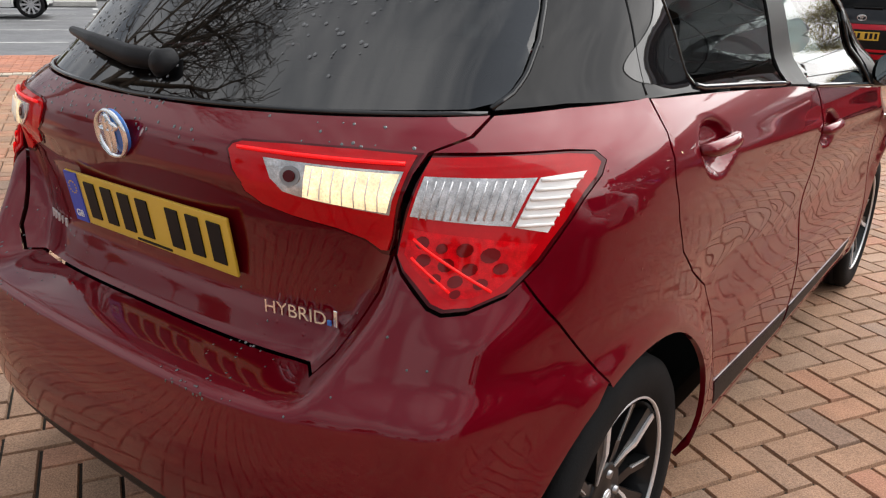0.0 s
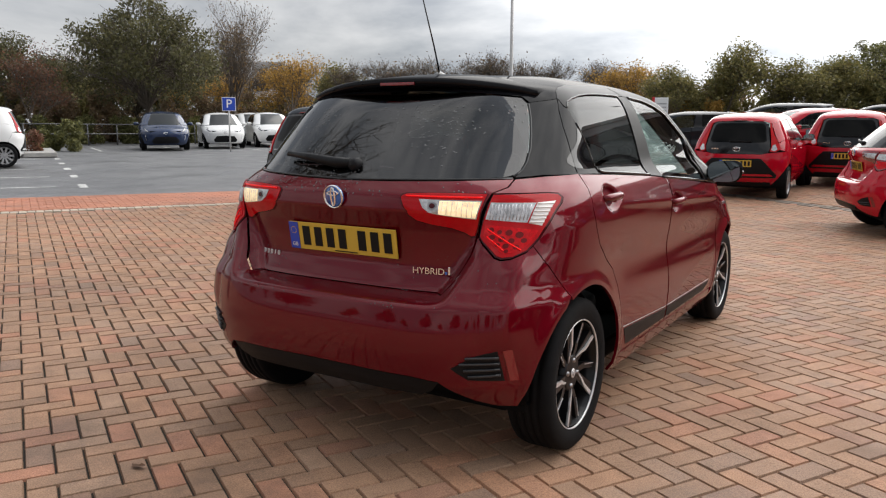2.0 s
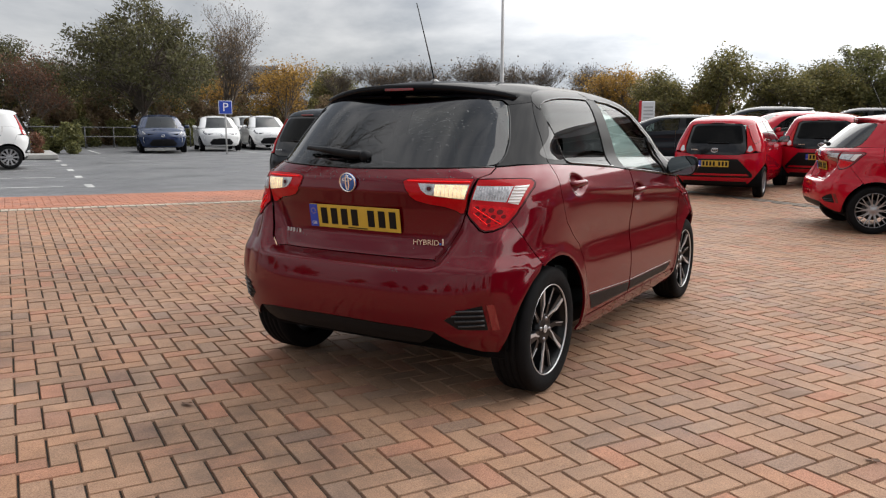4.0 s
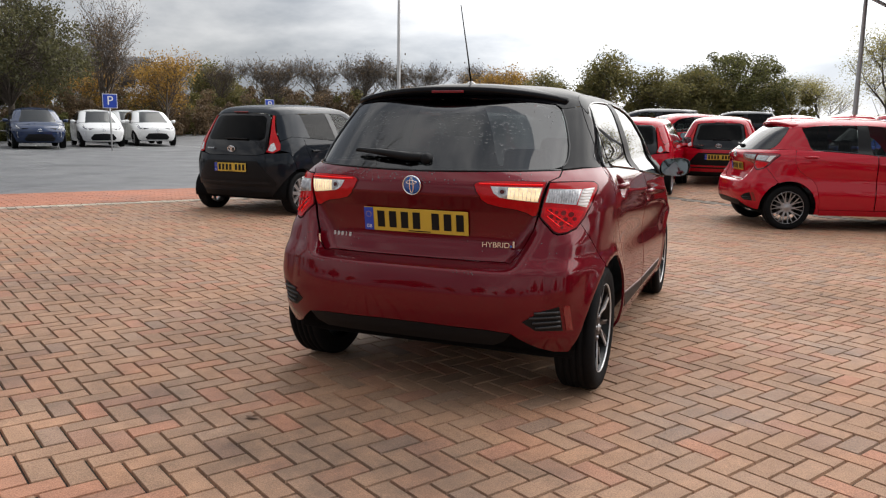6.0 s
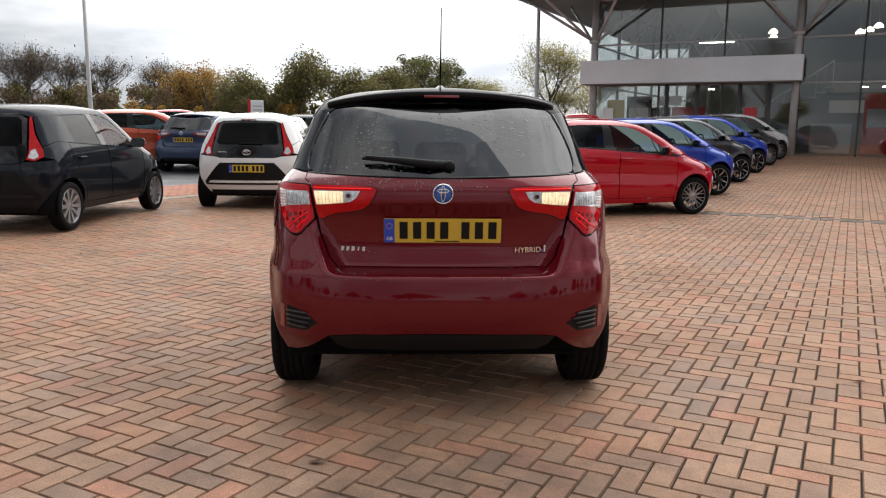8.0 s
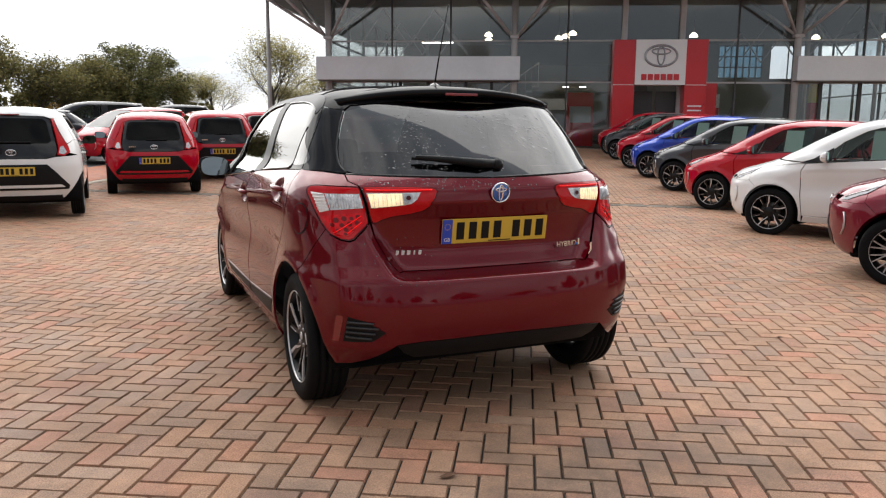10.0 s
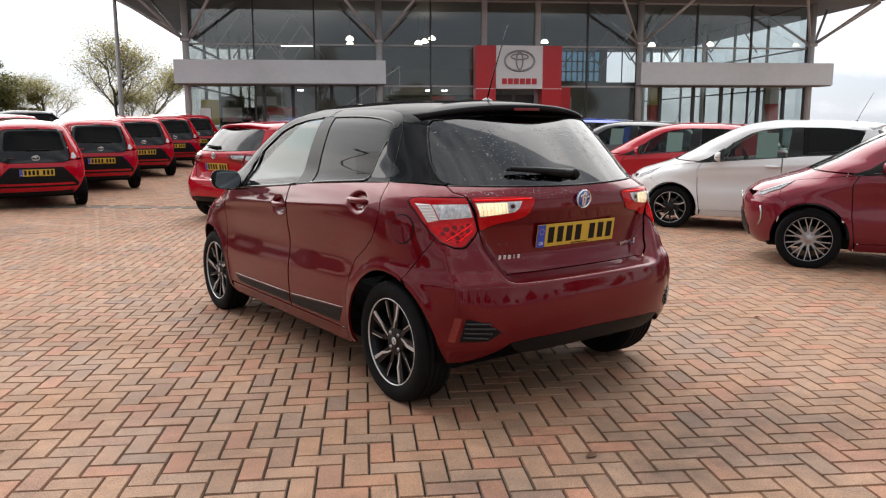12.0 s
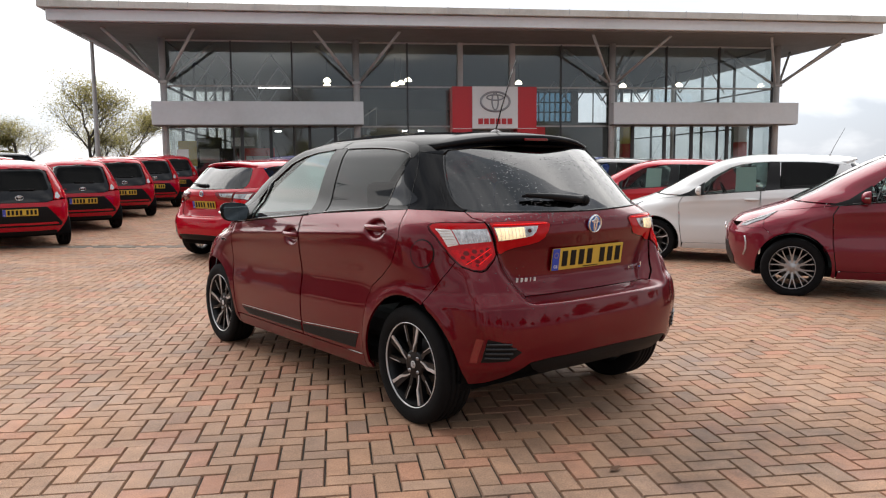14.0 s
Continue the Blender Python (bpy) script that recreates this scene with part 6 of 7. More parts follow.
def build_showroom():
    b = empty("showroom_building", SHOW, "glass-fronted car showroom with wide overhanging roof", "building")
    L, R, TOP = 0.19, 25.12, 6.15
    # roof slab: two stepped edge bands, soffit behind
    bm = bmesh.new()
    add_box(bm, 12.4, (SHOWROOM_DEPTH - 1.5) / 2, 6.74, 30.9, SHOWROOM_DEPTH + 5.6, 0.22)
    part("roof_edge", bm, ROOF_EDGE, b, "weathered pale upper roof edge", smooth=False)
    box("roof_fascia", 12.4, (SHOWROOM_DEPTH - 1.5) / 2, 6.42, 30.5, SHOWROOM_DEPTH + 5.2, 0.38, FASCIA, b, bevel=0.02)
    box("roof_soffit", 12.4, (SHOWROOM_DEPTH - 1.5) / 2, 6.205, 30.0, SHOWROOM_DEPTH + 4.8, 0.05, SOFFIT, b)
    for i in range(14):
        box("roof_joint", -2.6 + 2.2 * i, -3.76, 6.74, 0.03, 0.02, 0.20, GREY_STEEL, b)
    # columns and the struts that prop the roof
    for s in (L, 7.46, 17.88, R):
        c = new("column")
        c.parent = b
        bm = bmesh.new()
        add_tube(bm, [(s, -0.35, FLOOR_Z - 0.2), (s, -0.35, 6.18)], 0.125, 20)
        part("shaft", bm, GREY_STEEL, c)
        box("collar", s, -0.35, 4.55, 0.34, 0.34, 0.12, GREY_STEEL, c, bevel=0.02)
        for ds, dd in ((-1.55, -2.1), (1.55, -2.1), (-1.55, 1.6), (1.55, 1.6)):
            tube("strut", [(s + 0.05 * ds, -0.35, 4.55), (s + ds, -0.35 + dd, 6.18)], 0.055, GREY_STEEL, c, 10)
    tube("edge_strut", [(L, -0.35, 4.55), (L - 2.6, -1.0, 6.18)], 0.06, GREY_STEEL, b, 10)
    tube("edge_strut", [(R, -0.35, 4.55), (R + 2.4, -1.0, 6.18)], 0.06, GREY_STEEL, b, 10)
    for s in (11.61, 13.75):
        box("post", s, -0.1, 3.25, 0.20, 0.20, 5.85, GREY_STEEL, b, bevel=0.01)
    # curtain wall: front, left end, right end and the glazed back
    stops = [L, 2.67, 4.98, 7.46, 9.49, 11.61, 13.75, 15.81, 17.88, 20.36, 22.69, R]
    levels = [FLOOR_Z, 2.88, 4.44, TOP]
    for s in stops:
        box("mullion", s, 0.0, (FLOOR_Z + TOP) / 2, 0.06, 0.12, TOP - FLOOR_Z, MULLION, b)
    for z in levels[1:]:
        box("transom", (L + R) / 2, 0.0, z, R - L, 0.09, 0.06, GREY_STEEL, b)
    for s0, s1 in zip(stops, stops[1:]):
        for z0, z1 in zip(levels, levels[1:]):
            if (s0, z0) == (11.61, FLOOR_Z):
                continue
            pane = box("pane", (s0 + s1) / 2, 0.0, (z0 + z1) / 2, s1 - s0 - 0.07, 0.02, z1 - z0 - 0.07, SHOP_GLASS, b)
            pane.visible_shadow = False
    for s in (L, R):
        for j in range(6):
            d0, d1 = SHOWROOM_DEPTH * j / 6, SHOWROOM_DEPTH * (j + 1) / 6
            box("mullion", s, d1, (FLOOR_Z + TOP) / 2, 0.12, 0.06, TOP - FLOOR_Z, MULLION, b)
            pane = box("pane", s, (d0 + d1) / 2, (FLOOR_Z + TOP) / 2, 0.02, d1 - d0 - 0.07, TOP - FLOOR_Z, SHOP_GLASS, b)
            pane.visible_shadow = False
        for z in levels[1:]:
            box("transom", s, SHOWROOM_DEPTH / 2, z, 0.09, SHOWROOM_DEPTH, 0.06, MULLION, b)
    # the back: solid, but for two high windows towards one end
    for s0, s1, z0, z1 in ((L, 19.6, FLOOR_Z, TOP), (19.6, 24.7, FLOOR_Z, 4.1), (22.2, 22.6, 4.1, TOP), (24.7, R, FLOOR_Z, TOP)):
        box("back_wall", (s0 + s1) / 2, SHOWROOM_DEPTH, (z0 + z1) / 2, s1 - s0, 0.25, z1 - z0, INNER_WALL, b)
    bw = new("back_window")
    bw.parent = b
    for i in range(8):
        box("lattice_bar", 19.6 + 2.6 * i / 7, SHOWROOM_DEPTH, 5.12, 0.08, 0.10, 2.04, MULLION, bw)
    for i in range(4):
        box("lattice_bar", 20.9, SHOWROOM_DEPTH, 4.14 + 0.64 * i, 2.6, 0.10, 0.08, MULLION, bw)
    box("tinted_pane", 20.9, SHOWROOM_DEPTH + 0.06, 5.12, 2.6, 0.02, 2.04, BLUE_GLASS, bw)
    for s in (22.64, 23.7, 24.66):
        box("window_bar", s, SHOWROOM_DEPTH, 5.12, 0.06, 0.10, 2.04, MULLION, bw)
    # the wall beside the entrance is solid inside as far as the stair
    box("inner_wall", 15.9, 9.0, 1.75, 4.0, 0.2, 2.85, INNER_WALL, b)
    # roof trusses inside the glazed end
    for s in (18.2, 20.4, 22.6, 0.6, 2.8):
        for d in (3.5, 8.0, 13.0):
            tube("truss_bar", [(s, d, 4.6), (s + 1.1, d, 6.15)], 0.035, GREY_STEEL, b, 6)
            tube("truss_bar", [(s + 2.2, d, 4.6), (s + 1.1, d, 6.15)], 0.035, GREY_STEEL, b, 6)
    for s, d in ((20.4, 6.0), (23.4, 6.0), (23.4, 13.0), (2.4, 13.0)):
        tube("inner_column", [(s, d, FLOOR_Z), (s, d, 6.15)], 0.09, GREY_STEEL, b, 12)
    box("showroom_floor", 12.6, SHOWROOM_DEPTH / 2, FLOOR_Z - 0.16, R - L, SHOWROOM_DEPTH, 0.32, INNER_FLOOR, b)
    # mezzanine with its balustrade, and stairs up to it
    mz = new("mezzanine")
    mz.parent = b
    box("deck", 10.5, 7.6, 2.95, 4.6, 3.4, 0.35, INNER_WALL, mz)
    box("balustrade", 10.5, 5.95, 3.55, 4.6, 0.06, 0.85, MULLION, mz)
    st = new("stairs")
    st.parent = b
    for i in range(13):
        box("tread", 5.0 + 0.28 * i, 5.2, FLOOR_Z + 0.2 * (i + 1), 0.30, 1.2, 0.05, GREY_STEEL, st)
    tube("handrail", [(4.9, 4.6, FLOOR_Z + 1.1), (8.5, 4.6, FLOOR_Z + 3.65)], 0.03, GREY_STEEL, st, 8)
    for i in range(7):
        tube("baluster", [(5.0 + 0.58 * i, 4.6, FLOOR_Z + 0.1 + 0.41 * i), (5.0 + 0.58 * i, 4.6, FLOOR_Z + 1.1 + 0.41 * i)], 0.015, GREY_STEEL, st, 6)
    for s, z, w, h, mt in ((1.4, 1.6, 1.0, 1.9, INK), (3.4, 1.3, 1.3, 1.5, SIGN_RED), (10.2, 1.2, 1.1, 2.2, SIGN_RED), (15.0, 2.0, 1.6, 1.6, SIGN_WHITE)):
        d = 2.2 if s < 17 else 5.0
        box("display_panel", s, d, FLOOR_Z + z / 2 + h / 4, w, 0.12, h, mt, b, bevel=0.01)
        if s < 12:
            box("display_screen", s, d - 0.075, FLOOR_Z + z / 2 + h / 4 + 0.2, w * 0.8, 0.02, h * 0.3, GREY_STEEL, b)
    # banded columns inside the glazed end
    for s, d, mt in ((19.8, 3.0, POSTER_YELLOW), (24.3, 1.0, FASCIA)):
        col = new("banded_column")
        col.parent = b
        box("red_base", s, d, FLOOR_Z + 0.95, 0.42, 0.42, 1.9, SIGN_RED, col, bevel=0.01)
        box("upper_band", s, d, FLOOR_Z + 2.30, 0.40, 0.40, 0.8, mt, col, bevel=0.01)
    # canopies over the two wings of the front
    for s0, s1 in ((-0.15, 7.69), (17.72, 25.75)):
        box("canopy_fascia", (s0 + s1) / 2, -0.75, 3.35, s1 - s0, 0.5, 0.87, FASCIA, b, bevel=0.015)
        box("canopy_soffit", (s0 + s1) / 2, -0.5, 2.90, s1 - s0 - 0.1, 0.9, 0.04, SOFFIT, b)
    # ground-floor doors under the canopies
    for s in (3.0, 4.1, 5.6, 6.6, 18.9, 20.3, 21.5, 23.1, 24.2):
        box("door_post", s, -0.06, 1.6, 0.12, 0.12, 2.55, MULLION, b)
    for s in (0.75, 6.0):
        box("notice", s, -0.09, 1.75, 0.42, 0.02, 0.55, SIGN_RED if s > 5 else SIGN_WHITE, b)
    # display cases, posters and desks inside the ground floor
    for s, d, z, w, h, mt in ((0.7, 1.2, 1.9, 0.7, 1.0, POSTER_YELLOW), (2.0, 3.4, 1.25, 0.9, 1.8, INK), (2.9, 1.0, 2.35, 0.9, 0.35, SIGN_WHITE), (5.0, 2.6, 1.0, 0.5, 1.3, SIGN_WHITE), (6.9, 1.6, 1.3, 0.7, 1.9, MULLION), (8.6, 2.6, 0.95, 1.4, 1.1, GREY_STEEL), (9.2, 5.5, 2.2, 1.6, 0.5, SIGN_WHITE), (15.4, 1.6, 1.2, 0.5, 1.6, SIGN_RED), (16.6, 3.2, 1.0, 1.1, 1.2, MULLION), (19.5, 6.0, 1.0, 1.6, 1.2, INK)):
        box("display_board", s, d, FLOOR_Z - 0.35 + z, w, 0.08, h, mt, b, bevel=0.008)
    for s in (4.2, 9.6, 10.3):
        box("ceiling_lamp", s, 2.5, 2.82, 0.24, 0.12, 0.05, TUBE_LIGHT, b)
    # pendant lamps
    for s, d, z in ((6.3, 3.0, 4.95), (6.3, 3.2, 4.75), (9.3, 4.0, 4.9), (9.6, 4.3, 5.0), (9.9, 4.0, 5.1), (15.0, 4.0, 5.0), (20.0, 4.0, 4.9), (23.0, 4.5, 5.0)):
        p = new("pendant_lamp")
        p.parent = b
        bm = bmesh.new()
        add_lathe(bm, [(0.0, 0.17), (0.08, 0.15), (0.16, 0.07), (0.18, 0.0005)], 18, m=Matrix.Translation((s, d, z)) @ Matrix.Rotation(radians(-90), 4, "Y"))
        part("shade", bm, PENDANT, p, "lit warm white glass shade")
        tube("cord", [(s, d, z + 0.17), (s, d, 6.15)], 0.012, MULLION, p, 5)
    box("tube_lamp", 3.9, 5.0, 4.9, 1.4, 0.10, 0.06, TUBE_LIGHT, b)
    # entrance portal with its sign
    e = new("entrance_portal")
    e.parent = b
    box("portal_pier", 11.56, -0.55, 2.36, 0.79, 0.7, 4.05, SIGN_RED, e, bevel=0.01, label="glossy red portal side")
    box("portal_pier", 14.17, -0.55, 2.36, 0.78, 0.7, 4.05, SIGN_RED, e, bevel=0.01, label="glossy red portal side")
    for s in (11.56, 14.17):
        box("pier_joint", s, -0.904, 2.75, 0.78, 0.006, 0.02, SIGN_WHITE, e)
    box("sign_panel", 12.87, -0.58, 3.565, 1.83, 0.74, 1.64, SIGN_WHITE, e, bevel=0.01, label="white square sign panel")
    for r in range(4):
        box("opening_hours_bar", 14.17, -0.906, 1.5 + 0.16 * r, 0.50, 0.008, 0.05, SIGN_WHITE, e)
    badge = new("sign_emblem")
    badge.parent = e
    bm = bmesh.new()
    ellipse_ring(bm, 12.87, 3.80, 0.62, 0.42, 0.085, -0.955, 0.06)
    ellipse_ring(bm, 12.87, 3.96, 0.36, 0.135, 0.06, -0.955, 0.07)
    ellipse_ring(bm, 12.87, 3.81, 0.155, 0.36, 0.06, -0.955, 0.07)
    part("emblem", bm, STEEL, badge, "silver oval emblem")
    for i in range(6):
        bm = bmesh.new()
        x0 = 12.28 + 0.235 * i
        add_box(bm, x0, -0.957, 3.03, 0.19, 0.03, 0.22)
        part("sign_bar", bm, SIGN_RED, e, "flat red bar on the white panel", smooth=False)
    box("entrance_door", 12.3, 0.1, 1.45, 0.95, 0.06, 2.2, MULLION, e)
    box("entrance_door", 13.4, 0.1, 1.45, 0.95, 0.06, 2.2, MULLION, e)
    box("door_notice", 13.3, -0.0, 1.5, 0.5, 0.02, 0.5, SIGN_RED, e)
    box("wall_sign", 14.86, -0.08, 2.0, 0.55, 0.05, 1.7, SIGN_RED, b, label="red wall sign with white figure bars")
    return b


showroom = build_showroom()
# street lamps at both ends of the drive
for name, x, y, zt, r in (("street_lamp", 4.75, 29.4, 9.5, 0.085), ("street_lamp", -12.71, 26.15, 9.0, 0.075)):
    lamp = empty(name, pose(x, y, ground_z(x, y)), "tall tapered grey steel street lamp", "street lamp", "street lamps")
    tube("pole", [(0, 0, -0.05), (0, 0, 1.2), (0, 0, zt)], [r * 1.25, r * 1.1, r * 0.6], GREY_STEEL, lamp, 14)
    box("lamp_head", 0.35, 0, zt, 0.8, 0.26, 0.12, GREY_STEEL, lamp, bevel=0.03)
    box("base_plate", 0, 0, 0.01, 0.34, 0.34, 0.03, GREY_STEEL, lamp, bevel=0.004)

# ---- trees, hedges and the far side of the road ----
BARK = material("grey_brown_bark", (0.11, 0.088, 0.07), rough=0.9, vary=0.3, scale=6, bump=0.6, bump_scale=25)


def leaf_material(name, c1, c2):
    m = bpy.data.materials.new(name)
    m.use_nodes = True
    t = m.node_tree
    b = t.nodes["Principled BSDF"]
    geo = t.nodes.new("ShaderNodeNewGeometry")
    cr = t.nodes.new("ShaderNodeValToRGB")
    cr.color_ramp.elements[0].color, cr.color_ramp.elements[1].color = (*c1, 1), (*c2, 1)
    t.links.new(geo.outputs["Random Per Island"], cr.inputs[0])
    t.links.new(cr.outputs[0], b.inputs["Base Color"])
    b.inputs["Roughness"].default_value = 0.65
    # light comes through thin leaves
    tl, mx = t.nodes.new("ShaderNodeBsdfTranslucent"), t.nodes.new("ShaderNodeMixShader")
    t.links.new(cr.outputs[0], tl.inputs["Color"])
    mx.inputs["Fac"].default_value = 0.4
    t.links.new(b.outputs[0], mx.inputs[1])
    t.links.new(tl.outputs[0], mx.inputs[2])
    t.links.new(mx.outputs[0], t.nodes["Material Output"].inputs["Surface"])
    return m


LEAF_DARK = leaf_material("dark_evergreen_leaves", (0.065, 0.070, 0.026), (0.24, 0.23, 0.080))
LEAF_OLIVE = leaf_material("olive_autumn_leaves", (0.105, 0.108, 0.040), (0.30, 0.25, 0.085))
LEAF_MOSS = leaf_material("dull_moss_green_leaves", (0.050, 0.052, 0.022), (0.16, 0.145, 0.060))
LEAF_YELLOW = leaf_material("yellow_autumn_leaves", (0.299, 0.164, 0.03), (0.538, 0.329, 0.075))
LEAF_RUST = leaf_material("rust_autumn_leaves", (0.105, 0.052, 0.032), (0.23, 0.105, 0.060))
LEAF_PALE = leaf_material("pale_turning_leaves", (0.30, 0.27, 0.09), (0.58, 0.50, 0.20))
LEAF_BROWN = leaf_material("brown_scrub", (0.095, 0.068, 0.040), (0.25, 0.165, 0.090))


def leaf_cloud(rng, centres, radii, n, size):
    """Many small leaf blades round given clump centres."""
    idx = rng.integers(0, len(centres), n)
    d = rng.normal(size=(n, 3))
    d /= np.linalg.norm(d, axis=1, keepdims=True)
    c = centres[idx] + d * (radii[idx] * rng.random(n) ** 0.45)[:, None]
    a = rng.normal(size=(n, 3))
    a /= np.linalg.norm(a, axis=1, keepdims=True)
    b = np.cross(a, rng.normal(size=(n, 3)))
    b /= np.linalg.norm(b, axis=1, keepdims=True)
    s = size * rng.uniform(0.6, 1.4, n)[:, None]
    v = np.stack([c - a * s, c - b * s * 0.45, c + a * s, c + b * s * 0.45], 1).reshape(-1, 3)
    f = np.arange(4 * n).reshape(-1, 4)
    return v, f


def grow(rng, height, spread, levels=4, first=0.3, kids=4, thick=0.02):
    """A branching skeleton: list of (points, radii), and the twig ends."""
    segs, ends = [], []

    def branch(p, d, length, r, level):
        pts, q, dirn = [p], p, d
        n = 4
        for _ in range(n):
            dirn = (dirn + Vector(rng.normal(size=3)) * 0.13 + Vector((0, 0, 0.05))).normalized()
            q = q + dirn * (length / n)
            pts.append(q)
        segs.append((pts, [r * (1 - 0.55 * i / n) for i in range(n + 1)], level))
        if level >= levels:
            ends.append(q)
            return
        for i in range(kids + (1 if level == 0 else 0)):
            t = rng.uniform(0.35 if level else first, 1.0)
            base = pts[0].lerp(pts[-1], t) if level == 0 else pts[min(n, int(t * n) + 0)]
            base = pts[min(n, max(1, round(t * n)))]
            ang = rng.uniform(0, 2 * math.pi)
            out = Vector((math.cos(ang), math.sin(ang), 0))
            nd = (dirn * (0.75 - 0.1 * level) + out * spread * rng.uniform(0.6, 1.2) + Vector((0, 0, 0.25))).normalized()
            branch(base, nd, length * rng.uniform(0.52, 0.74), r * (1 - 0.5 * t) * 0.62, level + 1)
        branch(q, dirn, length * 0.62, r * 0.45, level + 1)

    branch(Vector((0, 0, 0)), Vector((0, 0, 1)), height * 0.42, height * thick, 0)
    return segs, ends


def build_tree(name, label, seed, height, spread=0.7, leaves=0, leaf=LEAF_OLIVE, leaf_size=0.11, clump=0.5, levels=4, kids=4, squash=1.0):
    rng = np.random.default_rng(seed)
    t = empty(name, Matrix.Identity(4), label, "tree")
    segs, ends = grow(rng, height, spread, levels, kids=kids)
    top = max(max(p.z for p in s[0]) for s in segs)
    k = height / top
    for nm, pick in (("trunk", lambda l: l <= 1), ("branching", lambda l: l > 1)):
        bm = bmesh.new()
        for pts, rad, level in segs:
            if pick(level):
                add_tube(bm, [p * k for p in pts], [max(r * k, 0.006) for r in rad], 8 if level == 0 else 5 if level < 3 else 3, cap=False)
        part(nm, bm, BARK, t)
    if leaves:
        cen = np.array([(e * k)[:] for e in ends])
        v, f = leaf_cloud(rng, cen, np.full(len(cen), clump), leaves, leaf_size)
        v[:, 2] = np.maximum(v[:, 2], 0.3)
        ob = quick_mesh("crown", v, f, leaf)
        ob.parent = t
    return t


def full_crown(name, label, seed, rx, low, top, leaves, leaf, size, trunk=0.16):
    """A full rounded tree: limbs fanning out of a short trunk into a lumpy crown of small leaves with gaps."""
    rng = np.random.default_rng(seed)
    t = empty(name, Matrix.Identity(4), label, "tree")
    mid, rz = (low + top) / 2, (top - low) / 2
    lumps = []
    while len(lumps) < 150:
        d = rng.normal(size=3)
        d /= np.linalg.norm(d)
        if d[2] < -0.75:
            continue
        r = rng.uniform(0.25, 1.0) ** 0.45 * (1 + 0.16 * noise.noise(Vector(d * 2.2 + seed)))
        lumps.append((d[0] * rx * r, d[1] * rx * r, mid + d[2] * rz * r))
    bm = bmesh.new()
    add_tube(bm, [(0, 0, -0.05), (0.03, 0.02, low * 0.6), (0.0, 0.05, low + 0.5), (0.05, 0.0, mid)], [trunk * 1.25, trunk, trunk * 0.85, trunk * 0.4], 10, cap=False)
    part("trunk", bm, BARK, t)
    bm = bmesh.new()
    for x, y, z in lumps:
        base = Vector((0, 0, rng.uniform(low + 0.35, mid)))
        end = Vector((x, y, z))
        knee = base.lerp(end, 0.5) + Vector((0, 0, 0.10 * rz))
        add_tube(bm, [base, knee, end], [trunk * 0.30, trunk * 0.18, 0.012], 5, cap=False)
        for _ in range(4):
            tip = end + Vector(rng.normal(size=3) * rx * 0.11) + Vector((0, 0, rx * 0.05))
            add_tube(bm, [knee.lerp(end, rng.uniform(0.4, 1.0)), tip], [0.014, 0.005], 3, cap=False)
    part("branching", bm, BARK, t)
    cen = np.array(lumps)
    v, f = leaf_cloud(rng, cen, rng.uniform(0.12, 0.25, len(cen)) * rx, leaves, size)
    ob = quick_mesh("crown", v, f, leaf)
    ob.parent = t
    return t


def hedge(name, label, pts, width, tall, n, leaf, size, seed, category="hedge"):
    """A bank of shrubs along points of the plan: uneven clumps of small leaves over a few stems."""
    rng = np.random.default_rng(seed)
    cen, rad = [], []
    for (x0, y0), (x1, y1) in zip(pts, pts[1:]):
        d = math.hypot(x1 - x0, y1 - y0)
        for _ in range(max(6, int(d * 2.2))):
            t = rng.random()
            h = tall * rng.uniform(0.35, 1.0)
            x, y = x0 + (x1 - x0) * t + rng.normal() * width * 0.4, y0 + (y1 - y0) * t + rng.normal() * width * 0.4
            for j in range(3):
                z = h * (0.2 + 0.36 * j)
                cen.append((x + rng.normal() * 0.2, y + rng.normal() * 0.2, ground_z(x, y) + z))
                rad.append(max(0.25, tall * 0.20) * rng.uniform(0.6, 1.2))
    v, f = leaf_cloud(rng, np.array(cen), np.array(rad), n, size)
    v[:, 2] = np.maximum(v[:, 2], 0.05)
    return tagged(quick_mesh(name, v, f, leaf), label, category, kind="stuff")


def plant(src, x, y, turn, scale, label=""):
    t = copy_thing(src, pose(x, y, ground_z(x, y) - 0.05, 0, 0, turn) @ Matrix.Diagonal((scale[0], scale[0], scale[1], 1)))
    if label:
        t["label"] = label
    return t


dark_tree = full_crown("broad_tree", "broad dark olive tree, some of its leaves gone", 3, 3.5, 1.2, 6.9, 17000, LEAF_MOSS, 0.085)
dark_tree.matrix_basis = pose(-31.0, 22.5, ground_z(-31, 22.5))
bare_tree = build_tree("bare_tree", "tall bare tree with fine upright twigs", 5, 8.3, 0.62, 2600, LEAF_BROWN, 0.06, 0.6, levels=4, kids=5)
bare_tree.matrix_basis = pose(-32.5, 29.9, ground_z(-32.5, 29.9))
red_tree = build_tree("small_tree", "small tree with rust-red autumn leaves", 8, 4.4, 0.8, 3000, LEAF_RUST, 0.055, 0.45)
red_tree.matrix_basis = pose(-31.9, 17.6, ground_z(-31.9, 17.6))
yellow_tree = build_tree("autumn_tree", "low tree with thin yellow autumn leaves", 11, 5.4, 0.75, 2600, LEAF_YELLOW, 0.08, 0.5)
yellow_tree.matrix_basis = pose(-31.7, 33.5, ground_z(-31.7, 33.5))
round_tree = full_crown("evergreen_tree", "dense round dark evergreen tree", 14, 2.9, 0.3, 5.9, 26000, LEAF_DARK, 0.075)
round_tree.matrix_basis = pose(-0.2, 47.0, ground_z(-0.2, 47.0)) @ Matrix.Diagonal((1.2, 1.2, 0.88, 1))
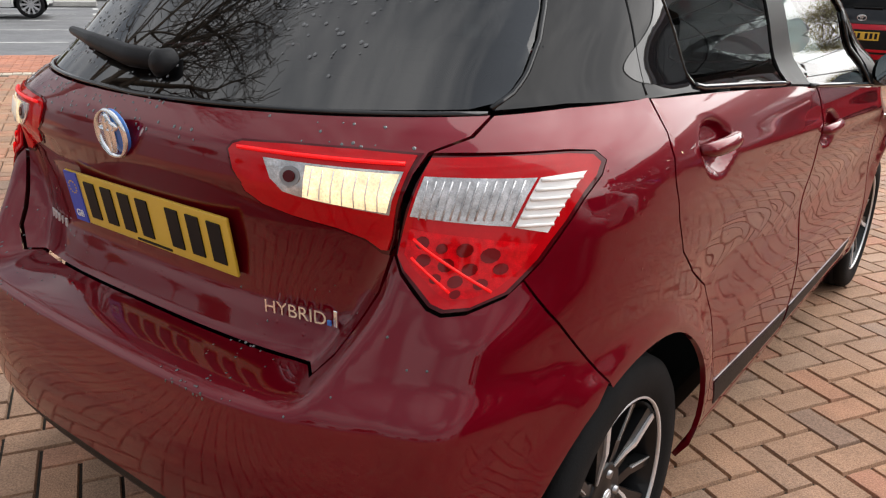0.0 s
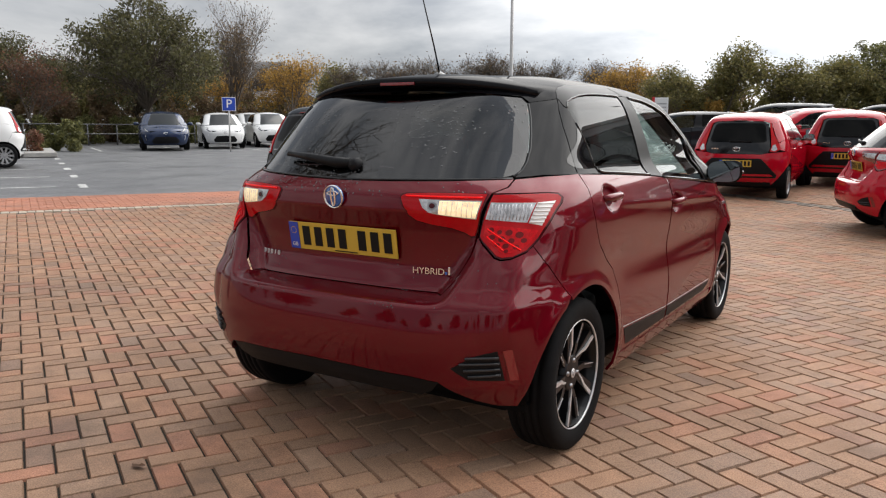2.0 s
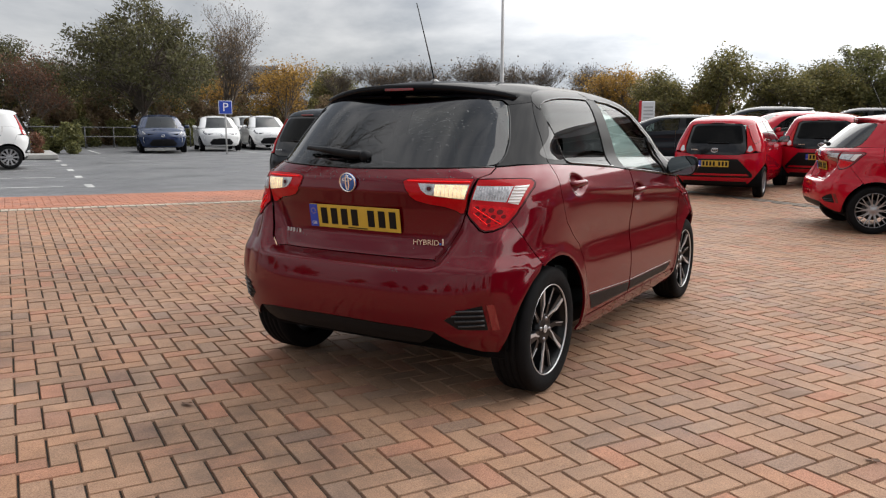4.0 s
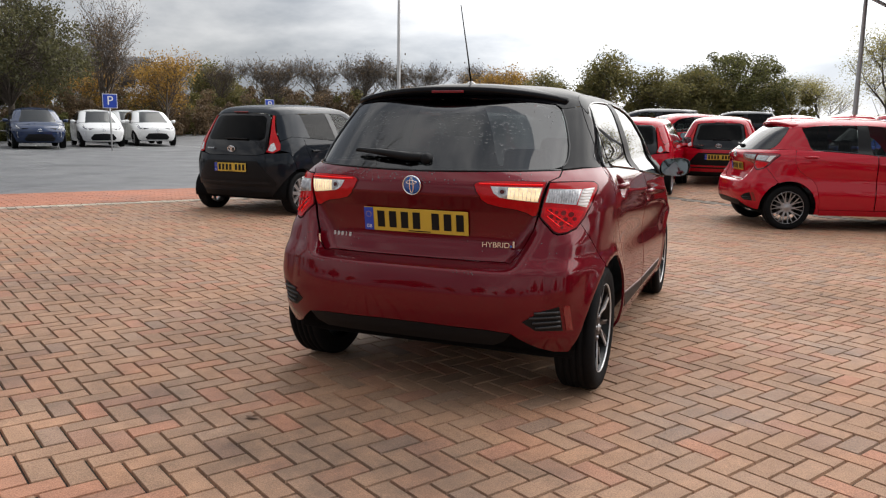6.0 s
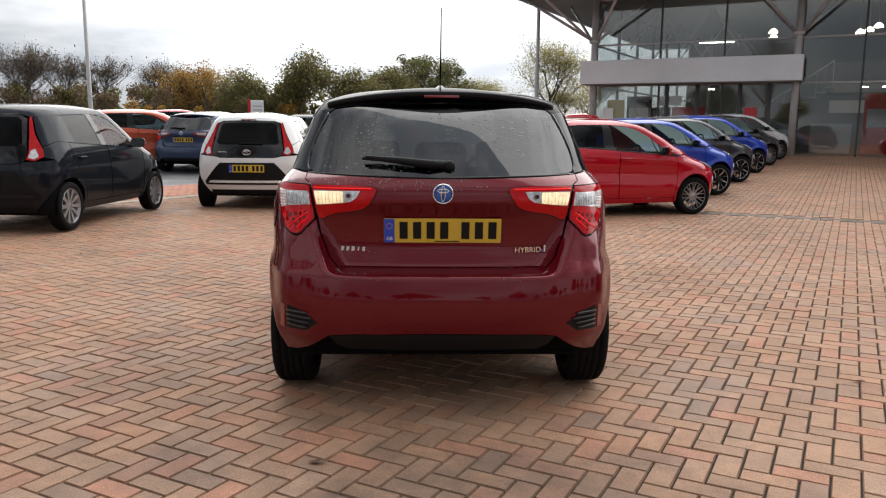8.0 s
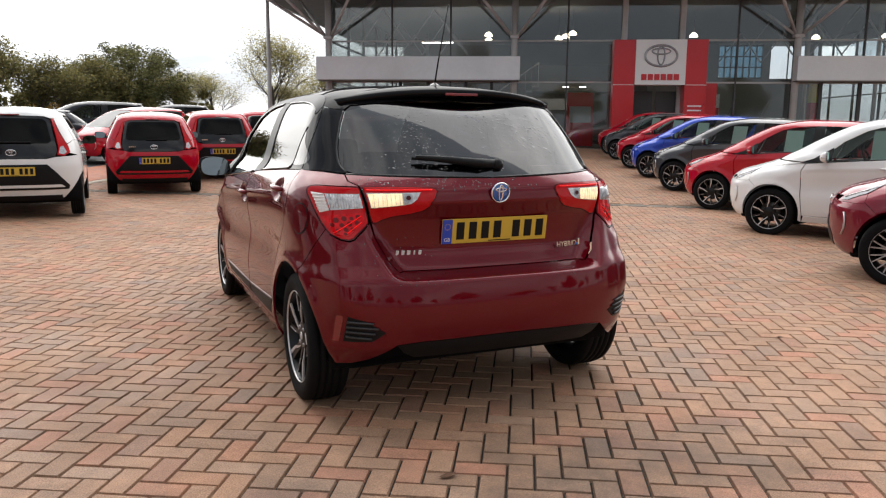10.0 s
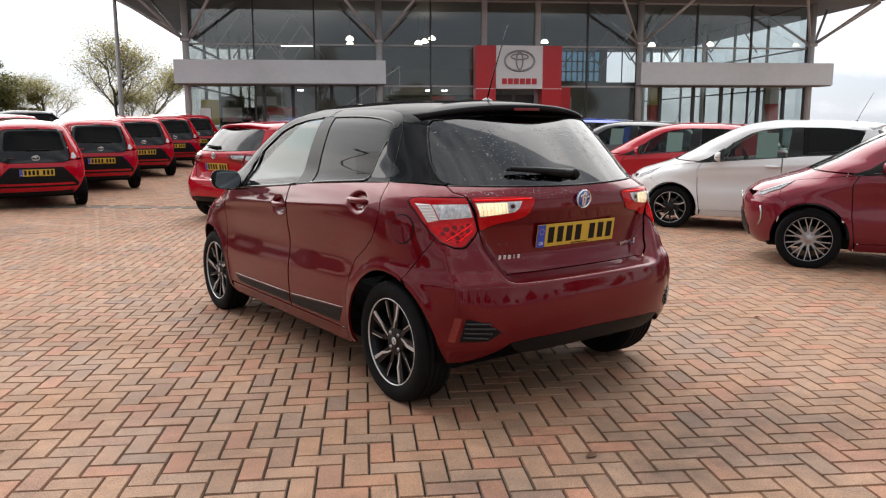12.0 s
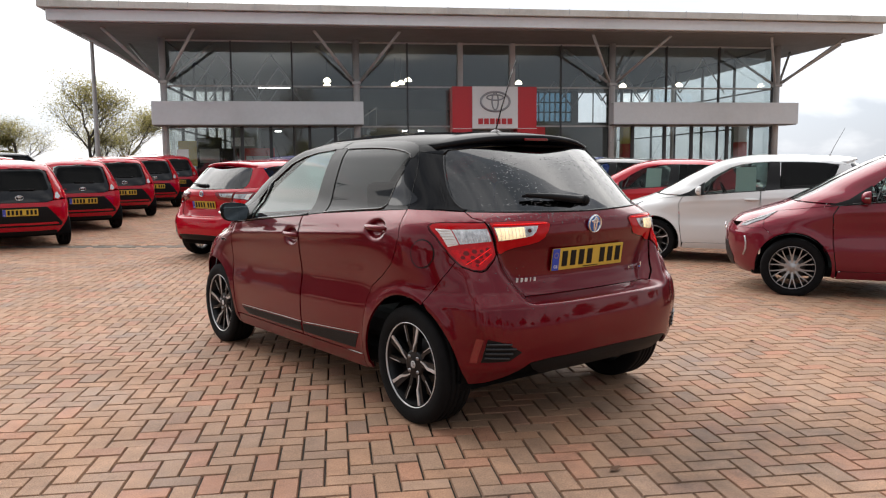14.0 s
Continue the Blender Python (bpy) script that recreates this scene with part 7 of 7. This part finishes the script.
pale_tree = build_tree("birch_tree", "slender tree with sparse pale leaves", 17, 6.4, 0.6, 9000, LEAF_PALE, 0.05, 0.75, kids=4)
pale_tree.matrix_basis = pose(7.6, 43.6, ground_z(7.6, 43.6)) @ Matrix.Diagonal((1.15, 1.15, 0.88, 1))
olive_tree = build_tree("scrub_tree", "bushy olive-brown scrub tree", 21, 4.8, 0.9, 9000, LEAF_OLIVE, 0.085, 0.6, kids=5)
olive_tree.matrix_basis = pose(-7.4, 40.7, ground_z(-7.4, 40.7))
scrub = build_tree("leafless_scrub", "leafless brown scrub tree", 23, 5.6, 0.75, 350, LEAF_BROWN, 0.08, 0.5, kids=5)
scrub.matrix_basis = pose(-35.3, 43.5, ground_z(-35.3, 43.5))
near_tree = build_tree("leafless_tree", "leafless tree standing at the edge of the yard", 29, 8.2, 0.75, 0, kids=5)
near_tree.matrix_basis = pose(-4.9, -0.9, ground_z(-4.9, -0.9))
rg = np.random.default_rng(5)
for x, y, sc in ((-5.0, 42.2, 0.95), (-3.0, 44.4, 1.0), (-9.6, 41.5, 0.9), (-1.6, 43.6, 0.9), (-11.5, 44.5, 0.8)):
    plant(olive_tree, x, y, rg.uniform(0, 360), (sc * 1.05, sc * 0.86))
for x, y, sc in ((-32.3, 45.8, 1.0), (-29.5, 47.8, 1.02), (-26.4, 49.5, 1.12), (-24.2, 50.5, 1.0), (-22.2, 51.5, 1.0), (-19.5, 52, 0.95), (-17, 53, 0.9), (-38, 41, 1.0), (-40.5, 38.5, 0.95), (-34, 48, 1.05), (-28, 51, 1.05), (-40, 26, 1.0), (-41, 31, 1.1), (-38.5, 34.5, 1.0)):
    plant(scrub, x, y, rg.uniform(0, 360), (sc * 1.2, sc))
for x, y, sc in ((-13.1, 44.3, 0.85), (-15.2, 45.5, 0.8), (-33.8, 36.0, 0.9), (-36, 31, 0.8), (-35, 27, 0.7)):
    plant(yellow_tree, x, y, rg.uniform(0, 360), (sc * 1.2, sc))
for x, y, sc in ((3.2, 46.5, 0.62), (5.0, 47.5, 0.66), (10.2, 46.5, 0.8), (9.0, 44.6, 0.55)):
    plant(pale_tree, x, y, rg.uniform(0, 360), (sc * 1.2, sc))
plant(red_tree, -34.5, 14.5, 80, (1.0, 1.0))
plant(dark_tree, -37.5, 19.5, 120, (0.8, 0.75))
plant(dark_tree, -36.5, 26.0, 220, (0.8, 0.8))
# a wooded rim all round the site
for i in range(44):
    a = radians(128 + 304 * i / 43 + rg.uniform(-2, 2))
    d = rg.uniform(62, 78)
    x, y = d * math.cos(a), d * math.sin(a)
    if y > 5 and x > -5:
        continue
    plant((olive_tree, scrub, dark_tree)[i % 3], x, y, rg.uniform(0, 360), (1.35, 1.15))
hedge("hedgerow", "dense brown and green hedgerow behind the car park", [(-40, -6), (-37.5, 4), (-36, 12), (-36.5, 20), (-37, 28), (-37, 36), (-36, 42), (-30, 46.5), (-22, 49.5), (-14, 47), (-8, 43.5), (0, 45), (4, 46)], 1.3, 3.0, 105000, LEAF_OLIVE, 0.12, 31)
hedge("under_scrub", "brown brambles and dead growth under the trees", [(-38, 6), (-35, 16), (-34.5, 25), (-34, 36), (-33, 42), (-26, 47.5), (-16, 46), (-8, 42)], 1.6, 2.9, 75000, LEAF_BROWN, 0.10, 33)
hedge("far_thicket", "tall brown thicket on the bank beyond the road", [(-46, 42), (-40, 50), (-30, 55), (-20, 57), (-10, 56)], 2.2, 3.7, 60000, LEAF_BROWN, 0.13, 45)
hedge("clipped_hedge", "clipped dark green hedge behind the railing", [(-32.4, 11.0), (-32.0, 15.0), (-31.8, 19.2), (-31.6, 23.2), (-31.6, 31.0)], 0.6, 1.45, 42000, LEAF_DARK, 0.075, 35)
hedge("laurel_bank", "yellow-green shrub bank by the road", [(-17.0, 40.0), (-10.0, 40.2), (-4.0, 40.5)], 0.7, 1.9, 12000, LEAF_YELLOW, 0.09, 37)
hedge("bed_shrubs", "low russet shrubs in a kerbed bed", [(-24.0, 11.0), (-21.2, 10.9)], 0.45, 0.85, 5000, LEAF_RUST, 0.06, 39, "shrub")
hedge("bed_grasses", "dark green low shrubs in a kerbed bed", [(-25.8, 13.2), (-23.5, 13.6)], 0.5, 1.1, 4000, LEAF_DARK, 0.07, 41, "shrub")
# kerbed planting bed
KERB = material("concrete_kerb", (0.34, 0.33, 0.31), rough=0.85, vary=0.15, scale=3)
kx, ky = to_xy(-25.5, -2.4)
box("bed_kerb", kx, ky, ground_z(kx, ky) + 0.03, 5.2, 4.0, 0.14, KERB, bevel=0.02, m=None)
kerb = bpy.data.objects["bed_kerb"]
kerb.matrix_basis = pose(kx, ky, ground_z(kx, ky) + 0.03, 0, 0, YAW) @ Matrix.Translation((-kx, -ky, -(ground_z(kx, ky) + 0.03)))
tagged(kerb, "pale concrete kerb round a planting bed", "kerb", kind="structure")
# railing along the back of the car park
RAIL_GREY = material("dull_galvanised_rail", (0.12, 0.12, 0.12), rough=0.55, metal=0.4, vary=0.2)
rail = empty("railing", Matrix.Identity(4), "low dull grey steel two-rail railing", "railing")
ra, rb = Vector((-30.6, 13.0)), Vector((-29.4, 24.0))
for i in range(9):
    p = ra.lerp(rb, i / 8)
    g = ground_z(p.x, p.y)
    tube("rail_post", [(p.x, p.y, g - 0.05), (p.x, p.y, g + 0.95)], 0.03, RAIL_GREY, rail, 8)
for h in (0.5, 0.93):
    tube("rail_bar", [(ra.x, ra.y, ground_z(ra.x, ra.y) + h), (rb.x, rb.y, ground_z(rb.x, rb.y) + h)], 0.025, RAIL_GREY, rail, 8)
# signs on posts
SIGN_BLUE = material("sign_blue", (0.015, 0.06, 0.42), rough=0.4)
SIGN_GREEN = material("sign_green", (0.01, 0.22, 0.09), rough=0.4)
for x, y, top, turn in ((-19.9, 17.5, 2.15, -31), (-19.3, 26.3, 2.25, -20)):
    g = ground_z(x, y)
    s = empty("parking_sign", pose(x, y, g, 0, 0, turn + 90), "square blue parking sign on a grey post", "sign", "parking signs")
    tube("post", [(0, 0, -0.05), (0, 0, top - g)], 0.03, GREY_STEEL, s, 8)
    box("sign_plate", 0, -0.045, top - g - 0.22, 0.46, 0.02, 0.46, SIGN_BLUE, s, bevel=0.006)
    box("sign_border", 0, -0.040, top - g - 0.22, 0.50, 0.012, 0.50, SIGN_WHITE, s, bevel=0.006)
    t = bpy.data.curves.new("sign_letter", "FONT")
    t.body, t.size, t.align_x, t.align_y, t.extrude = "P", 0.44, "CENTER", "CENTER", 0.004
    o = new("sign_letter", t)
    o.parent, o.location, o.rotation_euler = s, (0, -0.06, top - g - 0.22), (radians(90), 0, 0)
    t.materials.append(SIGN_WHITE)
g = ground_z(-21.0, 27.1)
s = empty("exit_sign", pose(-21.0, 27.1, g, 0, 0, 60), "small green sign on a thin post", "sign")
tube("post", [(0, 0, 0), (0, 0, 2.0 - g)], 0.025, GREY_STEEL, s, 8)
box("sign_plate", 0, -0.03, 1.85 - g, 0.5, 0.02, 0.3, SIGN_GREEN, s, bevel=0.005)
box("sign_bar", 0, -0.043, 1.85 - g, 0.34, 0.006, 0.06, SIGN_WHITE, s)
g = ground_z(-6.3, 25.5)
s = empty("totem_sign", pose(-6.3, 25.5, g, 0, 0, 15), "white and red information totem", "sign")
box("totem_body", 0, 0, (2.17 - g) / 2, 0.5, 0.14, 2.17 - g, SIGN_WHITE, s, bevel=0.02)
box("totem_side", -0.27, 0, (2.19 - g) / 2, 0.10, 0.16, 2.19 - g, SIGN_RED, s, bevel=0.01)
for i in range(5):
    box("sign_bar", 0.02, -0.075, 1.1 + 0.13 * i, 0.34, 0.008, 0.05, GREY_STEEL, s)
# pale works building beyond the trees
far = empty("works_building", pose(-56, 62, 0, 0, 0, 30), "distant white flat-roofed works building", "building")
box("wall", -4.5, 0, 3.6, 6, 8, 7.2, FASCIA, far)
box("roof", -4.5, 0, 7.3, 6.6, 8.6, 0.3, GREY_STEEL, far)
for i in range(2):
    box("window", -6 + 2.5 * i, -4.02, 5.0, 1.4, 0.06, 1.0, MULLION, far)

# ---- parked cars ----
city = build_city_car("city_car", place(-0.82, 11.6, 90), "bright red small hatchback with black glass tailgate")
city["group"] = "row of small red hatchbacks"
ROW = "row of small red hatchbacks"
red_city = "bright red small hatchback with black glass tailgate"
for x, y in ((0.68, 14.05), (2.18, 16.65), (3.68, 19.25), (5.15, 21.8)):
    car_copy(city, x, y, 90, {}, red_city, ROW)
car_copy(city, -2.70, 8.15, 90, {RED_PAINT: WHITE_PAINT}, "white small hatchback with black glass tailgate and red lamps")
car_copy(city, -4.92, 5.15, 86, {RED_PAINT: BLACK_CAR}, "black small hatchback with silver wheel covers")
car_copy(city, -17.0, 7.6, 240.6, {RED_PAINT: WHITE_PAINT}, "white small hatchback parked on the asphalt bays")

base = build_hatchback("hatchback_car", place(1.62, 8.35, 17.5), "bright red five-door hatchback with silver wheels", detail=False, wheels="silver")
repaint(base, {RUBY: RED_PAINT, BLACK_PAINT: RED_PAINT, REVERSE: CLEAR_LENS, RED_LENS: RED_REFLEX})
base_dark = build_hatchback("hatchback_car", place(4.3, 11.0, 17.5), "bright blue five-door hatchback with black wheels", detail=False, wheels="black")
repaint(base_dark, {RUBY: BLUE_PAINT, BLACK_PAINT: BLUE_PAINT, REVERSE: CLEAR_LENS, RED_LENS: RED_REFLEX})
hatch_swap = lambda p: {RUBY: p, BLACK_PAINT: p, REVERSE: CLEAR_LENS, RED_LENS: RED_REFLEX}


def hatch_copy(x, y, heading, p, label, group="", scale=(1, 1, 1)):
    c = copy_thing(base_dark if p[1] == "black" else base, place(x, y, heading) @ Matrix.Diagonal((*scale, 1)))
    for o in c.children_recursive:
        if o.type == "MESH" and o.material_slots:
            slot = o.material_slots[0]
            was = o.data.materials[0]
            to = hatch_swap(p[0]).get(was)
            if to:
                slot.link = "OBJECT"
                slot.material = to
    c["label"] = label
    if group:
        c["group"] = group
    return c


M_ROW, G_ROW = "row of hatchbacks facing the drive", "row of used hatchbacks with price sheets"
h = radians(17.5)
for i, (p, label) in enumerate((((BLUE_PAINT, "black"), "bright blue five-door hatchback, clean and polished"), ((GREY_PAINT, "black"), "dark grey five-door hatchback, clean and polished"), ((BLUE_PAINT, "black"), "bright blue five-door hatchback, clean and polished"), ((GREY_PAINT, "silver"), "dark grey five-door hatchback, clean and polished"), ((WHITE_PAINT, "silver"), "white five-door hatchback with silver wheels"))):
    fx, fy = 5.73 + 1.49 * i, 11.13 + 2.56 * i
    # rear axle middle from the near front wheel
    x, y = fx - 2.51 * math.cos(h) - 0.80 * math.sin(h), fy - 2.51 * math.sin(h) + 0.80 * math.cos(h)
    if i == 0:
        base_dark.matrix_basis = place(x, y, 17.5)
        base_dark["group"] = M_ROW
        continue
    hatch_copy(x, y, 17.5, p, label, M_ROW)
g_head = 119.0
h = radians(g_head)
g_cars = [((4.50, 0.88), (BURGUNDY, "silver"), "dark burgundy five-door hatchback with silver wheels"), ((6.09, 3.80), (WHITE_PAINT, "black"), "white five-door hatchback with black alloy wheels"), ((7.63, 6.52), (RED_PAINT, "black"), "bright red five-door hatchback with black wheels"), ((8.95, 9.05), (GREY_PAINT, "black"), "dark grey five-door hatchback, clean and polished"), ((10.30, 11.58), (BLUE_PAINT, "black"), "bright blue five-door hatchback, clean and polished"), ((11.60, 13.98), (RED_PAINT, "black"), "bright red five-door hatchback, clean and polished"), ((13.3, 17.0), (GREY_PAINT, "black"), "black five-door hatchback, clean and polished"), ((14.7, 19.4), (RED_PAINT, "silver"), "bright red five-door hatchback, clean and polished")]
for (fx, fy), p, label in g_cars:
    x, y = fx - 2.51 * math.cos(h) + 0.80 * math.sin(h), fy - 2.51 * math.sin(h) - 0.80 * math.cos(h)
    c = hatch_copy(x, y, g_head, p, label, G_ROW)
    sh = box("price_sheet", 0, 0, 0, 0.004, 0.26, 0.36, PAPER)
    sh.matrix_basis = c.matrix_basis @ pose(-0.690, 1.30, 1.16, 0, 19, 0)
    tagged(sh, "pale printed price sheet inside a car window", "notice", "price sheets")
# further cars across the asphalt
hatch_copy(-24.6, 18.2, -36, (NAVY_PAINT, "silver"), "slate blue hatchback facing the yard", scale=(1.06, 1.08, 0.97))
hatch_copy(-24.9, 21.4, -36, (WHITE_PAINT, "black"), "white hatchback facing the yard", scale=(1.02, 1.0, 0.98))
hatch_copy(-25.2, 24.6, -36, (WHITE_PAINT, "silver"), "white crossover facing the yard", scale=(1.06, 1.08, 1.03))
hatch_copy(-28.5, 26.5, -30, (WHITE_PAINT, "silver"), "white crossover parked behind", scale=(1.06, 1.08, 1.05))
hatch_copy(-8.9, 16.9, 22, (ORANGE_PAINT, "black"), "orange crossover with dark roof", scale=(1.06, 1.08, 1.03))
hatch_copy(-8.8, 22.5, 200, (SILVER_PAINT, "silver"), "blue-silver saloon facing the yard", scale=(1.05, 1.1, 0.95))
hatch_copy(-11.5, 29.2, 20, (RED_PAINT, "silver"), "small red hatchback across the road", scale=(1, 1, 0.98))
hatch_copy(-2.6, 20.6, 195, (BLACK_CAR, "black"), "black saloon on the road beyond the row", scale=(1.05, 1.2, 0.93))
hatch_copy(-0.6, 23.6, 190, (BLACK_CAR, "silver"), "black people carrier beyond the row", scale=(1.08, 1.2, 1.06))
hatch_copy(0.2, 20.6, 215, (RED_PAINT, "silver"), "red hatchback facing the row", scale=(1, 1, 0.97))
hatch_copy(1.8, 27.0, 190, (BLACK_CAR, "silver"), "black hatchback far beyond the row")
hatch_copy(-6.0, 16.2, 80, (NAVY_PAINT, "silver"), "slate blue hatchback on the asphalt", scale=(1.05, 1.08, 1.0))

# ---- block paving: herringbone along the yard's axes ----
def lay_paving():
    c = 0.1015
    i0, i1, j0, j1 = int(-8.35 / c), int(27 / c), int(-9.5 / c), int(28.2 / c)
    I, J = np.meshgrid(np.arange(i0, i1), np.arange(j0, j1), indexing="ij")
    k = (I - J) % 4
    flat, tall = k == 0, k == 3
    cu = np.concatenate([(I[flat] + 1.0) * c, (I[tall] + 0.5) * c])
    cv = np.concatenate([(J[flat] + 0.5) * c, (J[tall] + 1.0) * c])
    lu = np.concatenate([np.full(flat.sum(), 2 * c), np.full(tall.sum(), c)])
    lv = np.concatenate([np.full(flat.sum(), c), np.full(tall.sum(), 2 * c)])
    keep = np.abs(cv - 9.75) > 0.16
    cu, cv, lu, lv = cu[keep], cv[keep], lu[keep], lv[keep]
    near = (np.abs(cu - 1.5) < 1.22) & (np.abs(cv + 1.7) < 1.22)
    paving = empty("block_paving", Matrix.Identity(4), "brown and red block paving in herringbone, damp and stained", "paving", kind="structure")
    verts, faces = block_mesh(cu[~near], cv[~near], lu[~near], lv[~near])
    ob = quick_mesh("bricks", verts, faces, BRICK)
    ob.parent = paving
    tagged(ob, kind="stuff")
    shared = {}
    for a, b, c0, d0 in zip(cu[near], cv[near], lu[near], lv[near]):
        key = round(c0 * 1000)
        x, y = to_xy(a, b)
        if key not in shared:
            v, f = block_mesh(np.array([a]), np.array([b]), np.array([c0]), np.array([d0]), jitter=0.0)
            v = v - np.array([x, y, float(height(a, b))])
            shared[key] = quick_mesh("brick", v, f, BRICK)
            o = shared[key]
        else:
            o = new("brick", shared[key].data)
        o.parent = paving
        o.location = (x, y, float(height(a, b)) + random.uniform(-0.001, 0.001))
    # border course of red blocks, a pale line inside it, and the drain
    rows = []
    for n, u in enumerate(np.arange(EDGE_U + 0.06, -8.62, c)):
        v = np.arange(-11.5, 28, 2 * c) + (c if n % 2 else 0)
        rows.append(np.stack([np.full_like(v, u), v], -1))
    r = np.concatenate(rows)
    verts, faces = block_mesh(r[:, 0], r[:, 1], np.full(len(r), c), np.full(len(r), 2 * c))
    border = tagged(quick_mesh("paving_border", verts, faces, BRICK_RED), "band of red paving blocks along the asphalt edge", "paving", kind="structure")
    v = np.arange(-11.5, 28, c)
    verts, faces = block_mesh(np.full_like(v, -8.47), v, np.full_like(v, 2 * c), np.full_like(v, c))
    tagged(quick_mesh("paving_line", verts, faces, BRICK_PALE), "pale line of paving blocks", "paving", kind="structure")
    u = np.arange(-8.3, 27, 0.5)
    verts, faces = block_mesh(u, np.full_like(u, 9.68), np.full_like(u, 0.5), np.full_like(u, 0.10))
    v2, f2 = block_mesh(u, np.full_like(u, 9.82), np.full_like(u, 0.5), np.full_like(u, 0.10))
    tagged(quick_mesh("drain_channel", np.concatenate([verts, v2]), np.concatenate([faces, f2 + len(verts)]), DRAIN_GREY), "grey slot drain across the paving", "drain", kind="structure")


lay_paving()


def mark(u0, v0, u1, v1, width):
    """A painted line on the asphalt."""
    d = math.hypot(u1 - u0, v1 - v0)
    nu, nv = -(v1 - v0) / d * width / 2, (u1 - u0) / d * width / 2
    n = max(2, int(d / 0.6))
    verts, faces = [], []
    for i in range(n + 1):
        t = i / n
        for sg in (-1, 1):
            u, v = u0 + (u1 - u0) * t + sg * nu, v0 + (v1 - v0) * t + sg * nv
            x, y = to_xy(u, v)
            verts.append((x, y, float(height(u, v)) - 0.015))
        if i:
            a = 2 * i
            faces.append((a - 2, a - 1, a + 1, a))
    tagged(mesh_part("bay_line", verts, faces, WHITE_LINE), "worn white painted parking bay line", "road marking", "bay lines", "structure")


for i in range(6):
    u = -12.5 - 2.4 * i
    mark(u, -5.4, u, -0.9, 0.10)
    mark(u - 0.35, -0.45, u + 0.35, -0.45, 0.14)
for i in range(6):
    v = 1.2 + 2.9 * i
    mark(-27.2, v, -31.8, v, 0.10)
LEAF_MAT = material("dead_leaf", (0.10, 0.045, 0.02), rough=0.8, vary=0.4, scale=30)
for k, (x, y, s) in enumerate(((-0.49, -1.05, 1.0), (1.985, 2.98, 0.9), (2.165, -0.08, 0.9), (-1.3, -1.75, 0.6), (0.55, -2.05, 0.7), (-2.9, 1.4, 0.7), (-3.4, 3.6, 0.8), (3.3, 3.9, 0.7), (3.0, 4.6, 0.6), (-2.2, 4.4, 0.6), (2.6, 1.7, 0.5), (4.4, 4.8, 0.6))):
    bm = bmesh.new()
    pts = [(-0.035, 0), (-0.012, 0.016), (0.006, 0.013), (0.02, 0.018), (0.036, 0.002), (0.018, -0.014), (-0.01, -0.016)]
    c = bm.verts.new((0, 0, 0.006))
    ring = [bm.verts.new((a * s, b * s, 0.002 + 0.012 * random.random())) for a, b in pts]
    for a, b in zip(ring, ring[1:] + ring[:1]):
        bm.faces.new((c, a, b))
    ob = part("fallen_leaf", bm, LEAF_MAT)
    ob.matrix_basis = pose(x, y, ground_z(x, y) + 0.002, 0, 0, 77 * k)
    tagged(ob, "small curled brown dead leaf lying on the paving", "leaf", "fallen leaves")
